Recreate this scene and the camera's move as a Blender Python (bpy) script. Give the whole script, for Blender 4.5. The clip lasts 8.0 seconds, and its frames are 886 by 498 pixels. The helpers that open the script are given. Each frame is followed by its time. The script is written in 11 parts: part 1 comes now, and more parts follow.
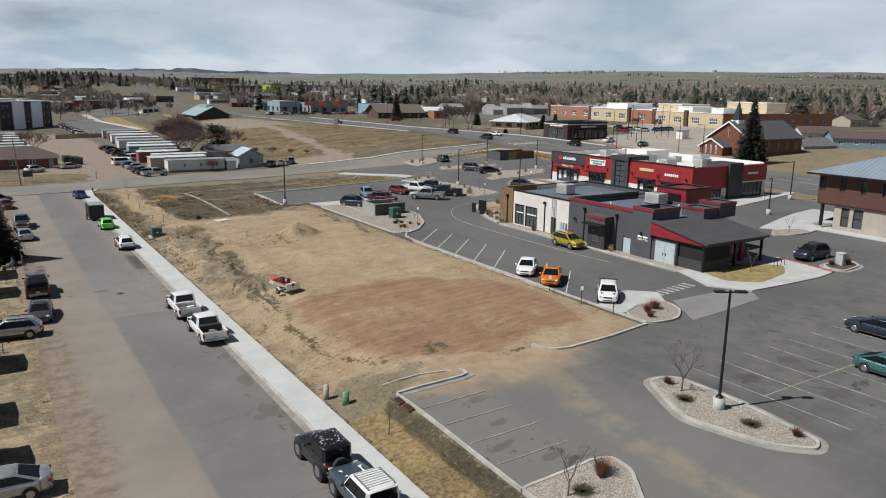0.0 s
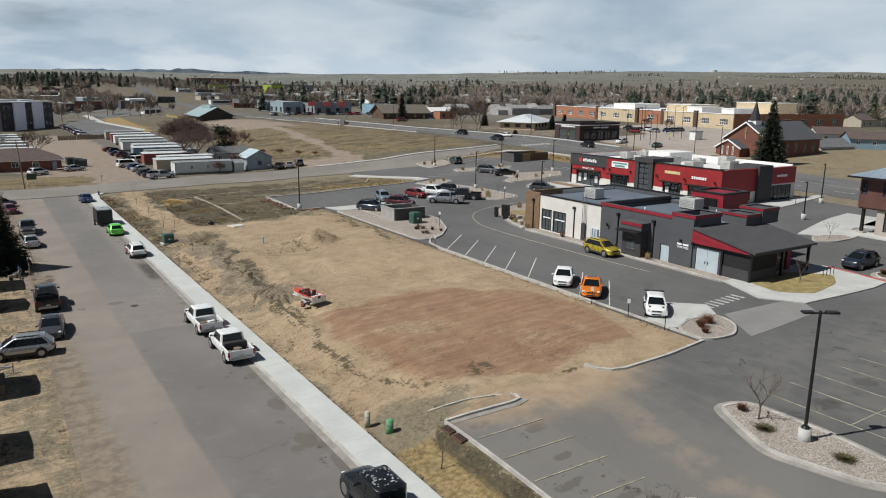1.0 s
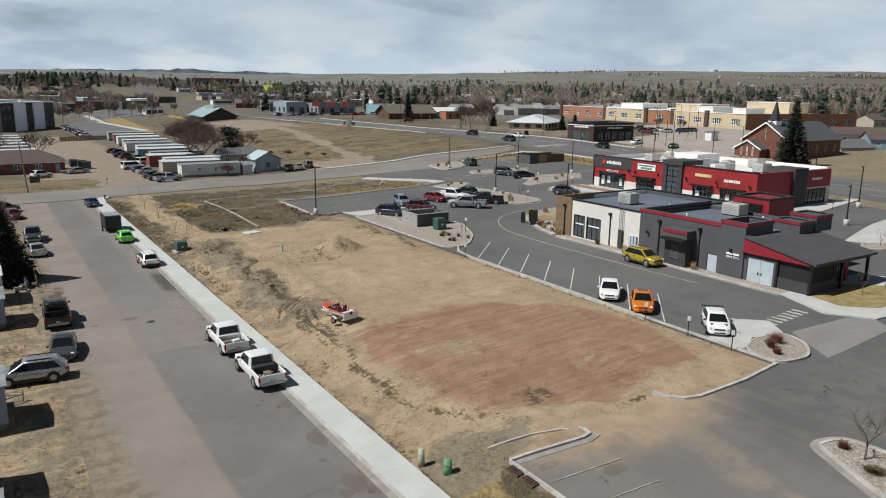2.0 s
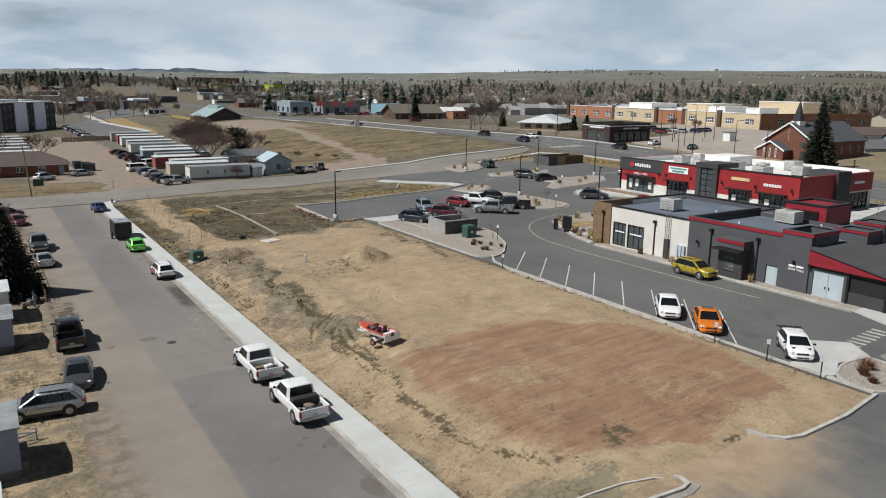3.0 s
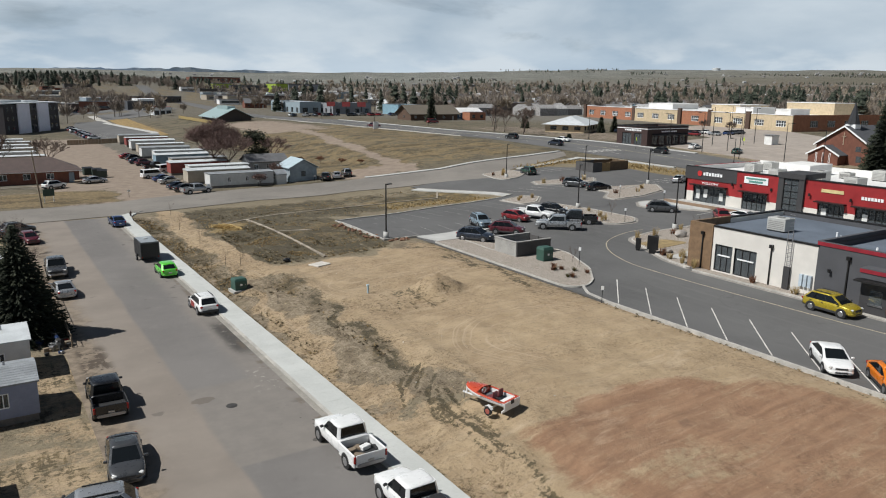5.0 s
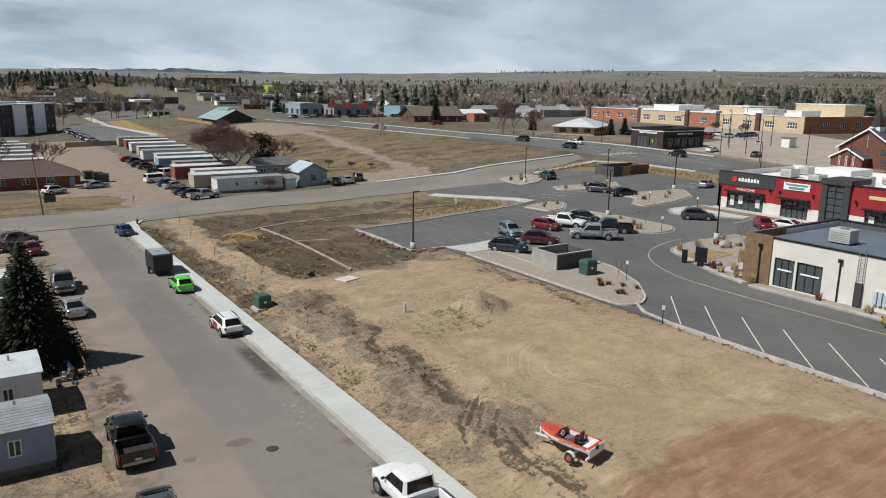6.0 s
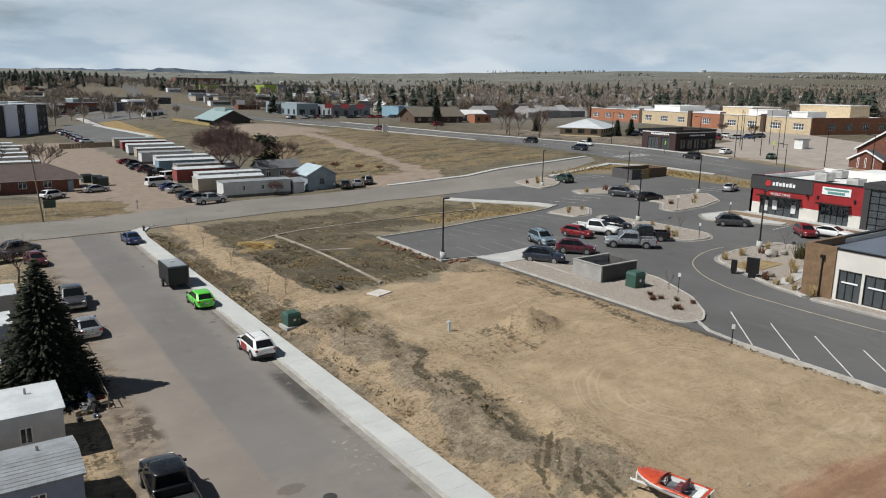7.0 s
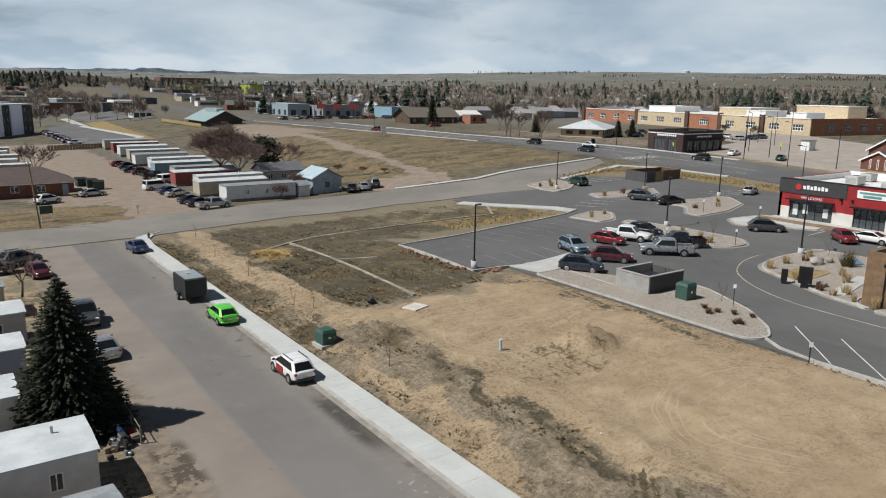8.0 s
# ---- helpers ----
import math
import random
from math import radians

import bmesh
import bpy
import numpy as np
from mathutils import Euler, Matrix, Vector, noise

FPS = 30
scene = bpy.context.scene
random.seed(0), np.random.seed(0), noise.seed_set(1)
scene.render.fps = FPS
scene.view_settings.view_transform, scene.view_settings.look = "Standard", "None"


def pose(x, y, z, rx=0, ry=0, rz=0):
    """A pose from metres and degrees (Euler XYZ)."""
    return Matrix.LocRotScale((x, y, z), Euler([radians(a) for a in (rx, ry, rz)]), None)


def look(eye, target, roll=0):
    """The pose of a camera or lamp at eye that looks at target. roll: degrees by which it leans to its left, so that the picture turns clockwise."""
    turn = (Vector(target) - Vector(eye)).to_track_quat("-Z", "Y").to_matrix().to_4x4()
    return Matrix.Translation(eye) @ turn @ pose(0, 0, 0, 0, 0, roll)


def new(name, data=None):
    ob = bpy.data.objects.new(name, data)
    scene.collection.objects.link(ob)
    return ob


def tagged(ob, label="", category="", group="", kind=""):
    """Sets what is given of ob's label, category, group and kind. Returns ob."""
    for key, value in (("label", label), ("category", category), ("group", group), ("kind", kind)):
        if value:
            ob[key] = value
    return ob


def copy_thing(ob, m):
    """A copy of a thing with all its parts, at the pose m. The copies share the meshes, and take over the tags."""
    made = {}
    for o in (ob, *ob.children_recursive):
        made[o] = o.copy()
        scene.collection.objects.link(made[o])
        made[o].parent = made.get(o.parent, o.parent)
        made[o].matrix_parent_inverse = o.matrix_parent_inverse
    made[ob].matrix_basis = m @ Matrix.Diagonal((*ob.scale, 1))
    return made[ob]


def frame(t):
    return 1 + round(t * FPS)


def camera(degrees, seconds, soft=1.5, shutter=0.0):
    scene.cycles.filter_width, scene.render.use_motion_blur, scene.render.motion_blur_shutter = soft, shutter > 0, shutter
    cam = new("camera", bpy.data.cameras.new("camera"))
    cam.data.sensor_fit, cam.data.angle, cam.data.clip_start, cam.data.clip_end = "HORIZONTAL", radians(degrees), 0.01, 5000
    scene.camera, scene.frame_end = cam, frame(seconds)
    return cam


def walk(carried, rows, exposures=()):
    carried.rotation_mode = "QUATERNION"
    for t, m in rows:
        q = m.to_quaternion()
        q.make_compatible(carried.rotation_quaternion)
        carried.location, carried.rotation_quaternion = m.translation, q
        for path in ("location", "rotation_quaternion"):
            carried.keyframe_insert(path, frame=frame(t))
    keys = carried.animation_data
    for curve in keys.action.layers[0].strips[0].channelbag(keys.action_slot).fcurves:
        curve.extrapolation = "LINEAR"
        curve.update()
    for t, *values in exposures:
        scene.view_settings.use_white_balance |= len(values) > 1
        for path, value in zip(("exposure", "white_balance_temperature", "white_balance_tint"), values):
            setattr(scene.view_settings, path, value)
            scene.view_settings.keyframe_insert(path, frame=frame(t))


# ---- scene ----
cam = camera(62.9, 8.0, soft=1.05)
METRES, EYE, TILT, LEAN, TURN = 50.76, 20.0, 0.0, 0.0, -32.7
ROWS = [
    (0.0, 0.0, 0.0, 0.0, 0.19, -12.42, -0.84),
    (0.5, -0.0306, 0.0372, -0.0003, 0.16, -12.43, -0.81),
    (1.0, -0.0616, 0.0778, -0.001, 0.14, -12.4, -0.79),
    (1.5, -0.0942, 0.122, -0.0017, 0.11, -12.4, -0.77),
    (3.0, -0.2028, 0.2719, -0.002, 0.01, -12.46, -0.72),
    (3.5, -0.2411, 0.3249, -0.0005, -0.01, -12.49, -0.73),
    (4.0, -0.28, 0.3786, 0.0015, -0.02, -12.51, -0.72),
    (4.5, -0.3191, 0.4327, 0.0035, -0.03, -12.52, -0.72),
    (6.0, -0.4406, 0.594, 0.0043, -0.47, -12.43, -0.77),
    (6.5, -0.4838, 0.6435, 0.0039, -0.94, -12.41, -0.78),
    (7.0, -0.5285, 0.6908, 0.0036, -1.23, -12.4, -0.81),
    (7.5, -0.5745, 0.7359, 0.0028, -1.57, -12.38, -0.84),
    (8.0, -0.6222, 0.7801, 0.0014, -2.46, -12.35, -0.87),
]
walk(cam, [(t, pose(0, 0, EYE, TILT, LEAN, TURN) @ pose(METRES * x, METRES * y, METRES * z, 90 + pitch, roll, yaw)) for t, x, y, z, yaw, pitch, roll in ROWS],
     exposures=[(0.0, 0.0), (8.0, 0.0)])

# ---- light: broken cloud with the sun out ----
SUN_FROM = Vector((-5.45, 1.65, 7.2)).normalized()
sun = new("sun", bpy.data.lights.new("sun", "SUN"))
sun.data.energy, sun.data.angle, sun.data.color = 5.0, radians(0.55), (0.99, 0.985, 0.955)
sun.matrix_basis = look(SUN_FROM * 100, (0, 0, 0))
world = bpy.data.worlds.new("sky")
scene.world = world
world.use_nodes = True
wn, wl = world.node_tree.nodes, world.node_tree.links
wn.clear()


def wnode(kind, **values):
    n = wn.new(kind)
    for k, v in values.items():
        n.inputs[k].default_value = v
    return n


sky = wn.new("ShaderNodeTexSky")
sky.sky_type, sky.sun_disc = "NISHITA", False
sky.sun_elevation, sky.sun_rotation = math.asin(SUN_FROM.z), math.atan2(SUN_FROM.x, SUN_FROM.y)
sky.altitude = 1800
bg_sky = wnode("ShaderNodeBackground", Strength=0.03)
wl.new(sky.outputs[0], bg_sky.inputs[0])
coord = wn.new("ShaderNodeTexCoord")
stretch = wn.new("ShaderNodeMapping")
stretch.inputs["Scale"].default_value = (1.5, 1.5, 5.0)
wl.new(coord.outputs["Generated"], stretch.inputs["Vector"])
big = wnode("ShaderNodeTexNoise", Scale=1.7, Detail=7.0, Roughness=0.55, Distortion=0.35)
wl.new(stretch.outputs[0], big.inputs["Vector"])
cover = wn.new("ShaderNodeValToRGB")
cover.color_ramp.elements[0].position, cover.color_ramp.elements[1].position = 0.20, 0.40
wl.new(big.outputs[0], cover.inputs[0])
tone = wnode("ShaderNodeTexNoise", Scale=2.6, Detail=7.0, Roughness=0.52, Distortion=0.2)
wl.new(stretch.outputs[0], tone.inputs["Vector"])
grey = wn.new("ShaderNodeValToRGB")
grey.color_ramp.elements[0].position, grey.color_ramp.elements[1].position = 0.30, 0.68
grey.color_ramp.elements[0].color, grey.color_ramp.elements[1].color = (0.322, 0.437, 0.555, 1), (0.632, 0.722, 0.80, 1)
wl.new(tone.outputs[0], grey.inputs[0])
bg_cloud = wnode("ShaderNodeBackground", Strength=0.9)
blend = wn.new("ShaderNodeMixShader")
height = wn.new("ShaderNodeSeparateXYZ")
wl.new(coord.outputs["Generated"], height.inputs[0])
# thinner, paler cloud low down, with a row of white heaps
low = wn.new("ShaderNodeMapRange")
low.interpolation_type = "SMOOTHSTEP"
for key, value in (("From Min", 0.0), ("From Max", 0.085), ("To Min", 0.5), ("To Max", 0.0)):
    low.inputs[key].default_value = value
wl.new(height.outputs[2], low.inputs["Value"])
pale = wn.new("ShaderNodeMix")
pale.data_type = "RGBA"
pale.inputs[7].default_value = (0.60, 0.73, 0.86, 1)
wl.new(low.outputs[0], pale.inputs[0]), wl.new(grey.outputs[0], pale.inputs[6])
flatten = wn.new("ShaderNodeMapping")
flatten.inputs["Scale"].default_value = (7.0, 7.0, 22.0)
wl.new(coord.outputs["Generated"], flatten.inputs["Vector"])
puffs = wnode("ShaderNodeTexNoise", Scale=1.0, Detail=6.0, Roughness=0.5, Distortion=0.1)
wl.new(flatten.outputs[0], puffs.inputs["Vector"])
white = wn.new("ShaderNodeMapRange")
white.interpolation_type = "SMOOTHSTEP"
for key, value in (("From Min", 0.46), ("From Max", 0.62), ("To Min", 0.0), ("To Max", 0.6)):
    white.inputs[key].default_value = value
wl.new(puffs.outputs[0], white.inputs["Value"])
belt = wn.new("ShaderNodeMapRange")
belt.interpolation_type = "SMOOTHSTEP"
for key, value in (("From Min", 0.03), ("From Max", 0.08), ("To Min", 1.0), ("To Max", 0.15)):
    belt.inputs[key].default_value = value
wl.new(height.outputs[2], belt.inputs["Value"])
heaped = wn.new("ShaderNodeMath")
heaped.operation = "MULTIPLY"
wl.new(white.outputs[0], heaped.inputs[0]), wl.new(belt.outputs[0], heaped.inputs[1])
crest = wn.new("ShaderNodeMix")
crest.data_type = "RGBA"
crest.inputs[7].default_value = (0.80, 0.86, 0.90, 1)
wl.new(heaped.outputs[0], crest.inputs[0]), wl.new(pale.outputs[2], crest.inputs[6])
wl.new(crest.outputs[2], bg_cloud.inputs[0])
bank = wn.new("ShaderNodeMapRange")
bank.interpolation_type = "SMOOTHSTEP"
for key, value in (("From Min", 0.15), ("From Max", 0.36), ("To Min", 1.0), ("To Max", 0.04)):
    bank.inputs[key].default_value = value
wl.new(height.outputs[2], bank.inputs["Value"])
thick = wn.new("ShaderNodeMath")
thick.operation = "MULTIPLY"
wl.new(cover.outputs[0], thick.inputs[0]), wl.new(bank.outputs[0], thick.inputs[1])
wl.new(thick.outputs[0], blend.inputs[0])
wl.new(bg_sky.outputs[0], blend.inputs[1])
wl.new(bg_cloud.outputs[0], blend.inputs[2])
world_out = wn.new("ShaderNodeOutputWorld")
wl.new(blend.outputs[0], world_out.inputs[0])

# ---- materials ----


class Nodes:
    """A short way to wire one material."""

    def __init__(self, name):
        self.mat = bpy.data.materials.new(name)
        self.mat.use_nodes = True
        self.tree = self.mat.node_tree
        self.tree.nodes.clear()
        self.out = self.tree.nodes.new("ShaderNodeOutputMaterial")
        self.bsdf = self.tree.nodes.new("ShaderNodeBsdfPrincipled")
        self.tree.links.new(self.bsdf.outputs[0], self.out.inputs[0])
        self.pos = self.add("ShaderNodeNewGeometry").outputs["Position"]

    def add(self, kind):
        return self.tree.nodes.new(kind)

    def put(self, value, socket):
        if isinstance(value, bpy.types.NodeSocket):
            self.tree.links.new(value, socket)
        elif isinstance(value, tuple) and len(value) == 3:
            socket.default_value = (*value, 1) if socket.type == "RGBA" else value
        else:
            socket.default_value = value

    def noise(self, scale, detail=4.0, rough=0.55, vector=None, distortion=0.0):
        n = self.add("ShaderNodeTexNoise")
        n.inputs["Scale"].default_value, n.inputs["Detail"].default_value = scale, detail
        n.inputs["Roughness"].default_value, n.inputs["Distortion"].default_value = rough, distortion
        self.put(vector if vector else self.pos, n.inputs["Vector"])
        return n.outputs["Fac"]

    def ramp(self, fac, lo, hi, a=0.0, b=1.0):
        n = self.add("ShaderNodeMapRange")
        n.interpolation_type = "SMOOTHSTEP"
        for k, v in (("Value", fac), ("From Min", lo), ("From Max", hi), ("To Min", a), ("To Max", b)):
            self.put(v, n.inputs[k])
        return n.outputs[0]

    def math(self, op, a, b=0.0):
        n = self.add("ShaderNodeMath")
        n.operation = op
        self.put(a, n.inputs[0]), self.put(b, n.inputs[1])
        return n.outputs[0]

    def mix(self, fac, a, b):
        n = self.add("ShaderNodeMix")
        n.data_type = "RGBA"
        self.put(fac, n.inputs[0]), self.put(a, n.inputs[6]), self.put(b, n.inputs[7])
        return n.outputs[2]

    def mul(self, fac, a, b):
        n = self.add("ShaderNodeMix")
        n.data_type, n.blend_type = "RGBA", "MULTIPLY"
        self.put(fac, n.inputs[0]), self.put(a, n.inputs[6]), self.put(b, n.inputs[7])
        return n.outputs[2]

    def axes(self):
        n = self.add("ShaderNodeSeparateXYZ")
        self.put(self.pos, n.inputs[0])
        return n.outputs

    def finish(self, color, rough=0.8, bump=None, strength=0.3, distance=0.02, metal=0.0, coat=0.0):
        self.put(color, self.bsdf.inputs["Base Color"])
        self.put(rough, self.bsdf.inputs["Roughness"])
        self.put(metal, self.bsdf.inputs["Metallic"])
        self.bsdf.inputs["Coat Weight"].default_value = coat
        self.bsdf.inputs["Coat Roughness"].default_value = 0.05
        if bump is not None:
            b = self.add("ShaderNodeBump")
            b.inputs["Strength"].default_value, b.inputs["Distance"].default_value = strength, distance
            self.put(bump, b.inputs["Height"])
            self.tree.links.new(b.outputs[0], self.bsdf.inputs["Normal"])
        return self.mat


def tint(c, k):
    return tuple(min(1.0, v * k) for v in c)


CACHE = {}


def plain(name, color, rough=0.7, metal=0.0, vary=0.14, scale=1.2, fine=14.0, bump=0.12, coat=0.0, random_k=0.0):
    """A surface with soft stains, fine grain and a little relief."""
    if name in CACHE:
        return CACHE[name]
    n = Nodes(name)
    stains = n.noise(scale, 5.0, 0.6)
    grain = n.noise(fine, 3.0, 0.6)
    c = n.mix(n.ramp(stains, 0.32, 0.7), tint(color, 1 - vary), tint(color, 1 + vary))
    c = n.mix(n.math("MULTIPLY", n.ramp(grain, 0.42, 0.68), vary * 2.2), c, tint(color, 0.62))
    if random_k:
        info = n.add("ShaderNodeObjectInfo")
        c = n.mix(n.math("MULTIPLY", info.outputs["Random"], random_k), c, tint(color, 0.45))
    CACHE[name] = n.finish(c, n.ramp(stains, 0.2, 0.8, max(0.04, rough - 0.08), min(1, rough + 0.08)), grain, bump, 0.01, metal, coat)
    return CACHE[name]


def paint(name, color, metallic=0.25):
    if name in CACHE:
        return CACHE[name]
    n = Nodes(name)
    dust = n.noise(2.2, 4.0, 0.6)
    c = n.mix(n.math("MULTIPLY", n.ramp(dust, 0.4, 0.75), 0.015 + 0.12 * max(color)), color, (0.24, 0.21, 0.175))
    CACHE[name] = n.finish(c, n.ramp(dust, 0.3, 0.8, 0.24, 0.42), None, 0, 0, metallic, 0.6)
    return CACHE[name]


def ground_mat():
    n = Nodes("dirt_and_dry_grass")
    at = n.add("ShaderNodeVertexColor")
    at.layer_name = "zones"
    one = n.add("ShaderNodeSeparateColor")
    n.put(at.outputs["Color"], one.inputs[0])
    at2 = n.add("ShaderNodeVertexColor")
    at2.layer_name = "cover"
    two = n.add("ShaderNodeSeparateColor")
    n.put(at2.outputs["Color"], two.inputs[0])
    red, slope, dark = one.outputs
    bare, gold, town = two.outputs
    broad, mid = n.noise(0.08, 6.0, 0.6), n.noise(0.55, 8.0, 0.62, None, 0.4)
    fine, grit = n.noise(3.2, 7.0, 0.68), n.noise(16.0, 4.0, 0.7)
    # long scrape marks, running across the lot
    turn = n.add("ShaderNodeMapping")
    turn.inputs["Rotation"].default_value = (0, 0, radians(24))
    turn.inputs["Scale"].default_value = (0.16, 1.5, 1.0)
    n.put(n.pos, turn.inputs["Vector"])
    scrape = n.noise(1.0, 7.0, 0.65, turn.outputs[0], 0.6)
    ragged = n.math("ADD", n.math("MULTIPLY", n.math("SUBTRACT", mid, 0.5), 1.5), n.math("MULTIPLY", n.math("SUBTRACT", scrape, 0.5), 1.2))

    rough_rim = n.math("ADD", ragged, n.math("MULTIPLY", n.math("SUBTRACT", fine, 0.5), 1.6))

    def edge(mask, lo=0.34, hi=0.66):
        return n.ramp(n.math("ADD", mask, n.math("MULTIPLY", rough_rim, n.math("MULTIPLY", n.math("MULTIPLY", mask, n.math("SUBTRACT", 1.0, mask)), 4.0))), lo, hi)

    # faint wheel arcs turning about two points of the lot
    x, y, _ = n.axes()

    def arcs(cx, cy, reach):
        dx, dy = n.math("SUBTRACT", x, cx), n.math("SUBTRACT", y, cy)
        rad = n.math("SQRT", n.math("ADD", n.math("MULTIPLY", dx, dx), n.math("MULTIPLY", dy, dy)))
        v = n.add("ShaderNodeCombineXYZ")
        n.put(n.math("ADD", rad, n.math("MULTIPLY", n.noise(0.12, 2.0, 0.5), 5.0)), v.inputs[0]), n.put(cx, v.inputs[1])
        return n.math("MULTIPLY", n.ramp(n.noise(3.6, 2.0, 0.5, v.outputs[0]), 0.54, 0.62), n.math("MULTIPLY", n.ramp(rad, reach, reach * 0.55), n.ramp(rad, 2.0, 4.5)))

    tracks = n.math("MULTIPLY", n.math("MAXIMUM", arcs(34.5, 70.5, 12.0), arcs(30.0, 92.0, 10.0)), n.ramp(n.noise(0.14, 4.0, 0.6), 0.46, 0.62))
    prairie = n.mix(n.ramp(fine, 0.35, 0.68), (0.125, 0.10, 0.066), (0.25, 0.205, 0.135))
    prairie = n.mix(n.ramp(mid, 0.35, 0.7), prairie, n.mix(n.ramp(fine, 0.4, 0.6), (0.25, 0.208, 0.138), (0.165, 0.138, 0.09)))
    tan = n.mix(n.ramp(mid, 0.3, 0.72), (0.275, 0.200, 0.120), (0.372, 0.280, 0.173))
    tan = n.mix(n.math("MULTIPLY", n.ramp(broad, 0.45, 0.66), 0.45), tan, (0.265, 0.185, 0.11))
    tan = n.mix(n.math("MULTIPLY", n.ramp(scrape, 0.48, 0.75), 0.4), tan, (0.42, 0.325, 0.222))
    tan = n.mix(n.math("MULTIPLY", n.ramp(fine, 0.5, 0.72), 0.5), tan, (0.19, 0.145, 0.098))
    tan = n.mix(n.math("MULTIPLY", n.ramp(n.noise(1.3, 8.0, 0.75, None, 0.3), 0.54, 0.66), 0.45), tan, (0.215, 0.162, 0.105))
    tan = n.mix(n.math("MULTIPLY", tracks, 0.6), tan, (0.43, 0.335, 0.235))
    clay = n.mix(n.ramp(scrape, 0.32, 0.72), (0.185, 0.097, 0.056), (0.27, 0.152, 0.088))
    clay = n.mix(n.math("MULTIPLY", n.ramp(mid, 0.48, 0.76), 0.6), clay, (0.315, 0.212, 0.132))
    clay = n.mix(n.math("MULTIPLY", n.ramp(fine, 0.52, 0.8), 0.45), clay, (0.14, 0.078, 0.05))
    turn2 = n.add("ShaderNodeMapping")
    turn2.inputs["Rotation"].default_value = (0, 0, radians(-58))
    turn2.inputs["Scale"].default_value = (0.42, 1.9, 1.0)
    n.put(n.pos, turn2.inputs["Vector"])
    ruts = n.noise(1.0, 5.0, 0.7, turn2.outputs[0], 0.9)
    tan = n.mix(n.math("MULTIPLY", n.ramp(ruts, 0.58, 0.72), 0.45), tan, (0.20, 0.145, 0.092))
    clay = n.mix(n.math("MULTIPLY", n.ramp(ruts, 0.56, 0.72), 0.5), clay, (0.34, 0.245, 0.16))
    clay = n.mix(n.math("MULTIPLY", n.ramp(n.noise(0.3, 5.0, 0.6), 0.62, 0.70), 0.6), clay, (0.115, 0.058, 0.038))
    streak = n.noise(0.35, 8.0, 0.72, turn2.outputs[0], 1.2)
    tan = n.mix(n.math("MULTIPLY", n.ramp(streak, 0.55, 0.7), 0.55), tan, (0.44, 0.345, 0.24))
    tan = n.mix(n.math("MULTIPLY", n.ramp(n.noise(0.24, 8.0, 0.7, None, 0.5), 0.58, 0.68), 0.5), tan, (0.20, 0.158, 0.10))
    clay = n.mix(n.math("MULTIPLY", n.ramp(streak, 0.54, 0.68), 0.6), clay, (0.36, 0.25, 0.165))
    clump = n.noise(0.5, 9.0, 0.72, None, 0.5)
    scrub = n.mix(n.ramp(fine, 0.4, 0.62), (0.196, 0.156, 0.106), (0.295, 0.238, 0.165))
    scrub = n.mix(n.math("MULTIPLY", n.ramp(clump, 0.46, 0.58), 0.85), scrub, n.mix(n.ramp(grit, 0.4, 0.62), (0.182, 0.141, 0.090), (0.112, 0.086, 0.056)))
    scrub = n.mix(n.math("MULTIPLY", n.ramp(n.noise(1.7, 6.0, 0.7), 0.56, 0.64), 0.6), scrub, (0.112, 0.08, 0.047))
    scrub = n.mix(n.math("MULTIPLY", n.ramp(n.noise(0.9, 7.0, 0.7), 0.60, 0.68), 0.6), scrub, (0.36, 0.27, 0.145))
    burnt = n.mix(n.ramp(fine, 0.36, 0.68), (0.030, 0.026, 0.014), (0.092, 0.072, 0.037))
    burnt = n.mix(n.math("MULTIPLY", n.ramp(mid, 0.5, 0.74), 0.5), burnt, (0.125, 0.092, 0.053))
    burnt = n.mix(n.math("MULTIPLY", n.ramp(n.noise(0.13, 7.0, 0.7, None, 0.4), 0.55, 0.64), 0.75), burnt, n.mix(n.ramp(fine, 0.42, 0.6), (0.075, 0.055, 0.026), (0.20, 0.138, 0.062)))
    straw = n.mix(n.ramp(fine, 0.36, 0.66), (0.14, 0.10, 0.042), (0.315, 0.232, 0.108))
    straw = n.mix(n.math("MULTIPLY", n.ramp(mid, 0.5, 0.75), 0.5), straw, (0.14, 0.115, 0.07))
    suburb = n.mix(n.ramp(fine, 0.3, 0.7), (0.085, 0.078, 0.066), (0.165, 0.148, 0.122))
    suburb = n.mix(n.ramp(broad, 0.35, 0.65), suburb, (0.14, 0.126, 0.102))
    # distance haze painted into the colour: far ground turns grey-green
    hazy_plains = n.ramp(y, 900.0, 2000.0)
    north = n.ramp(y, 150.0, 168.0)
    tan = n.mix(north, tan, n.mix(n.ramp(mid, 0.3, 0.7), (0.20, 0.155, 0.118), (0.265, 0.21, 0.163)))
    prairie = n.mix(n.math("MULTIPLY", north, 0.85), prairie, n.mix(n.ramp(fine, 0.38, 0.64), (0.070, 0.059, 0.037), (0.165, 0.136, 0.086)))
    straw = n.mix(n.math("MULTIPLY", north, 0.8), straw, n.mix(n.ramp(n.noise(1.4, 8.0, 0.75), 0.38, 0.62), (0.075, 0.055, 0.03), (0.235, 0.172, 0.09)))
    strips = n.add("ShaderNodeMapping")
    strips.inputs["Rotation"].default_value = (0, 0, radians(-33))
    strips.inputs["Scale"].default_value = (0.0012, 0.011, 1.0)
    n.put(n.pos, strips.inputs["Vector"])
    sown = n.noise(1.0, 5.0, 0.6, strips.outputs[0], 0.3)
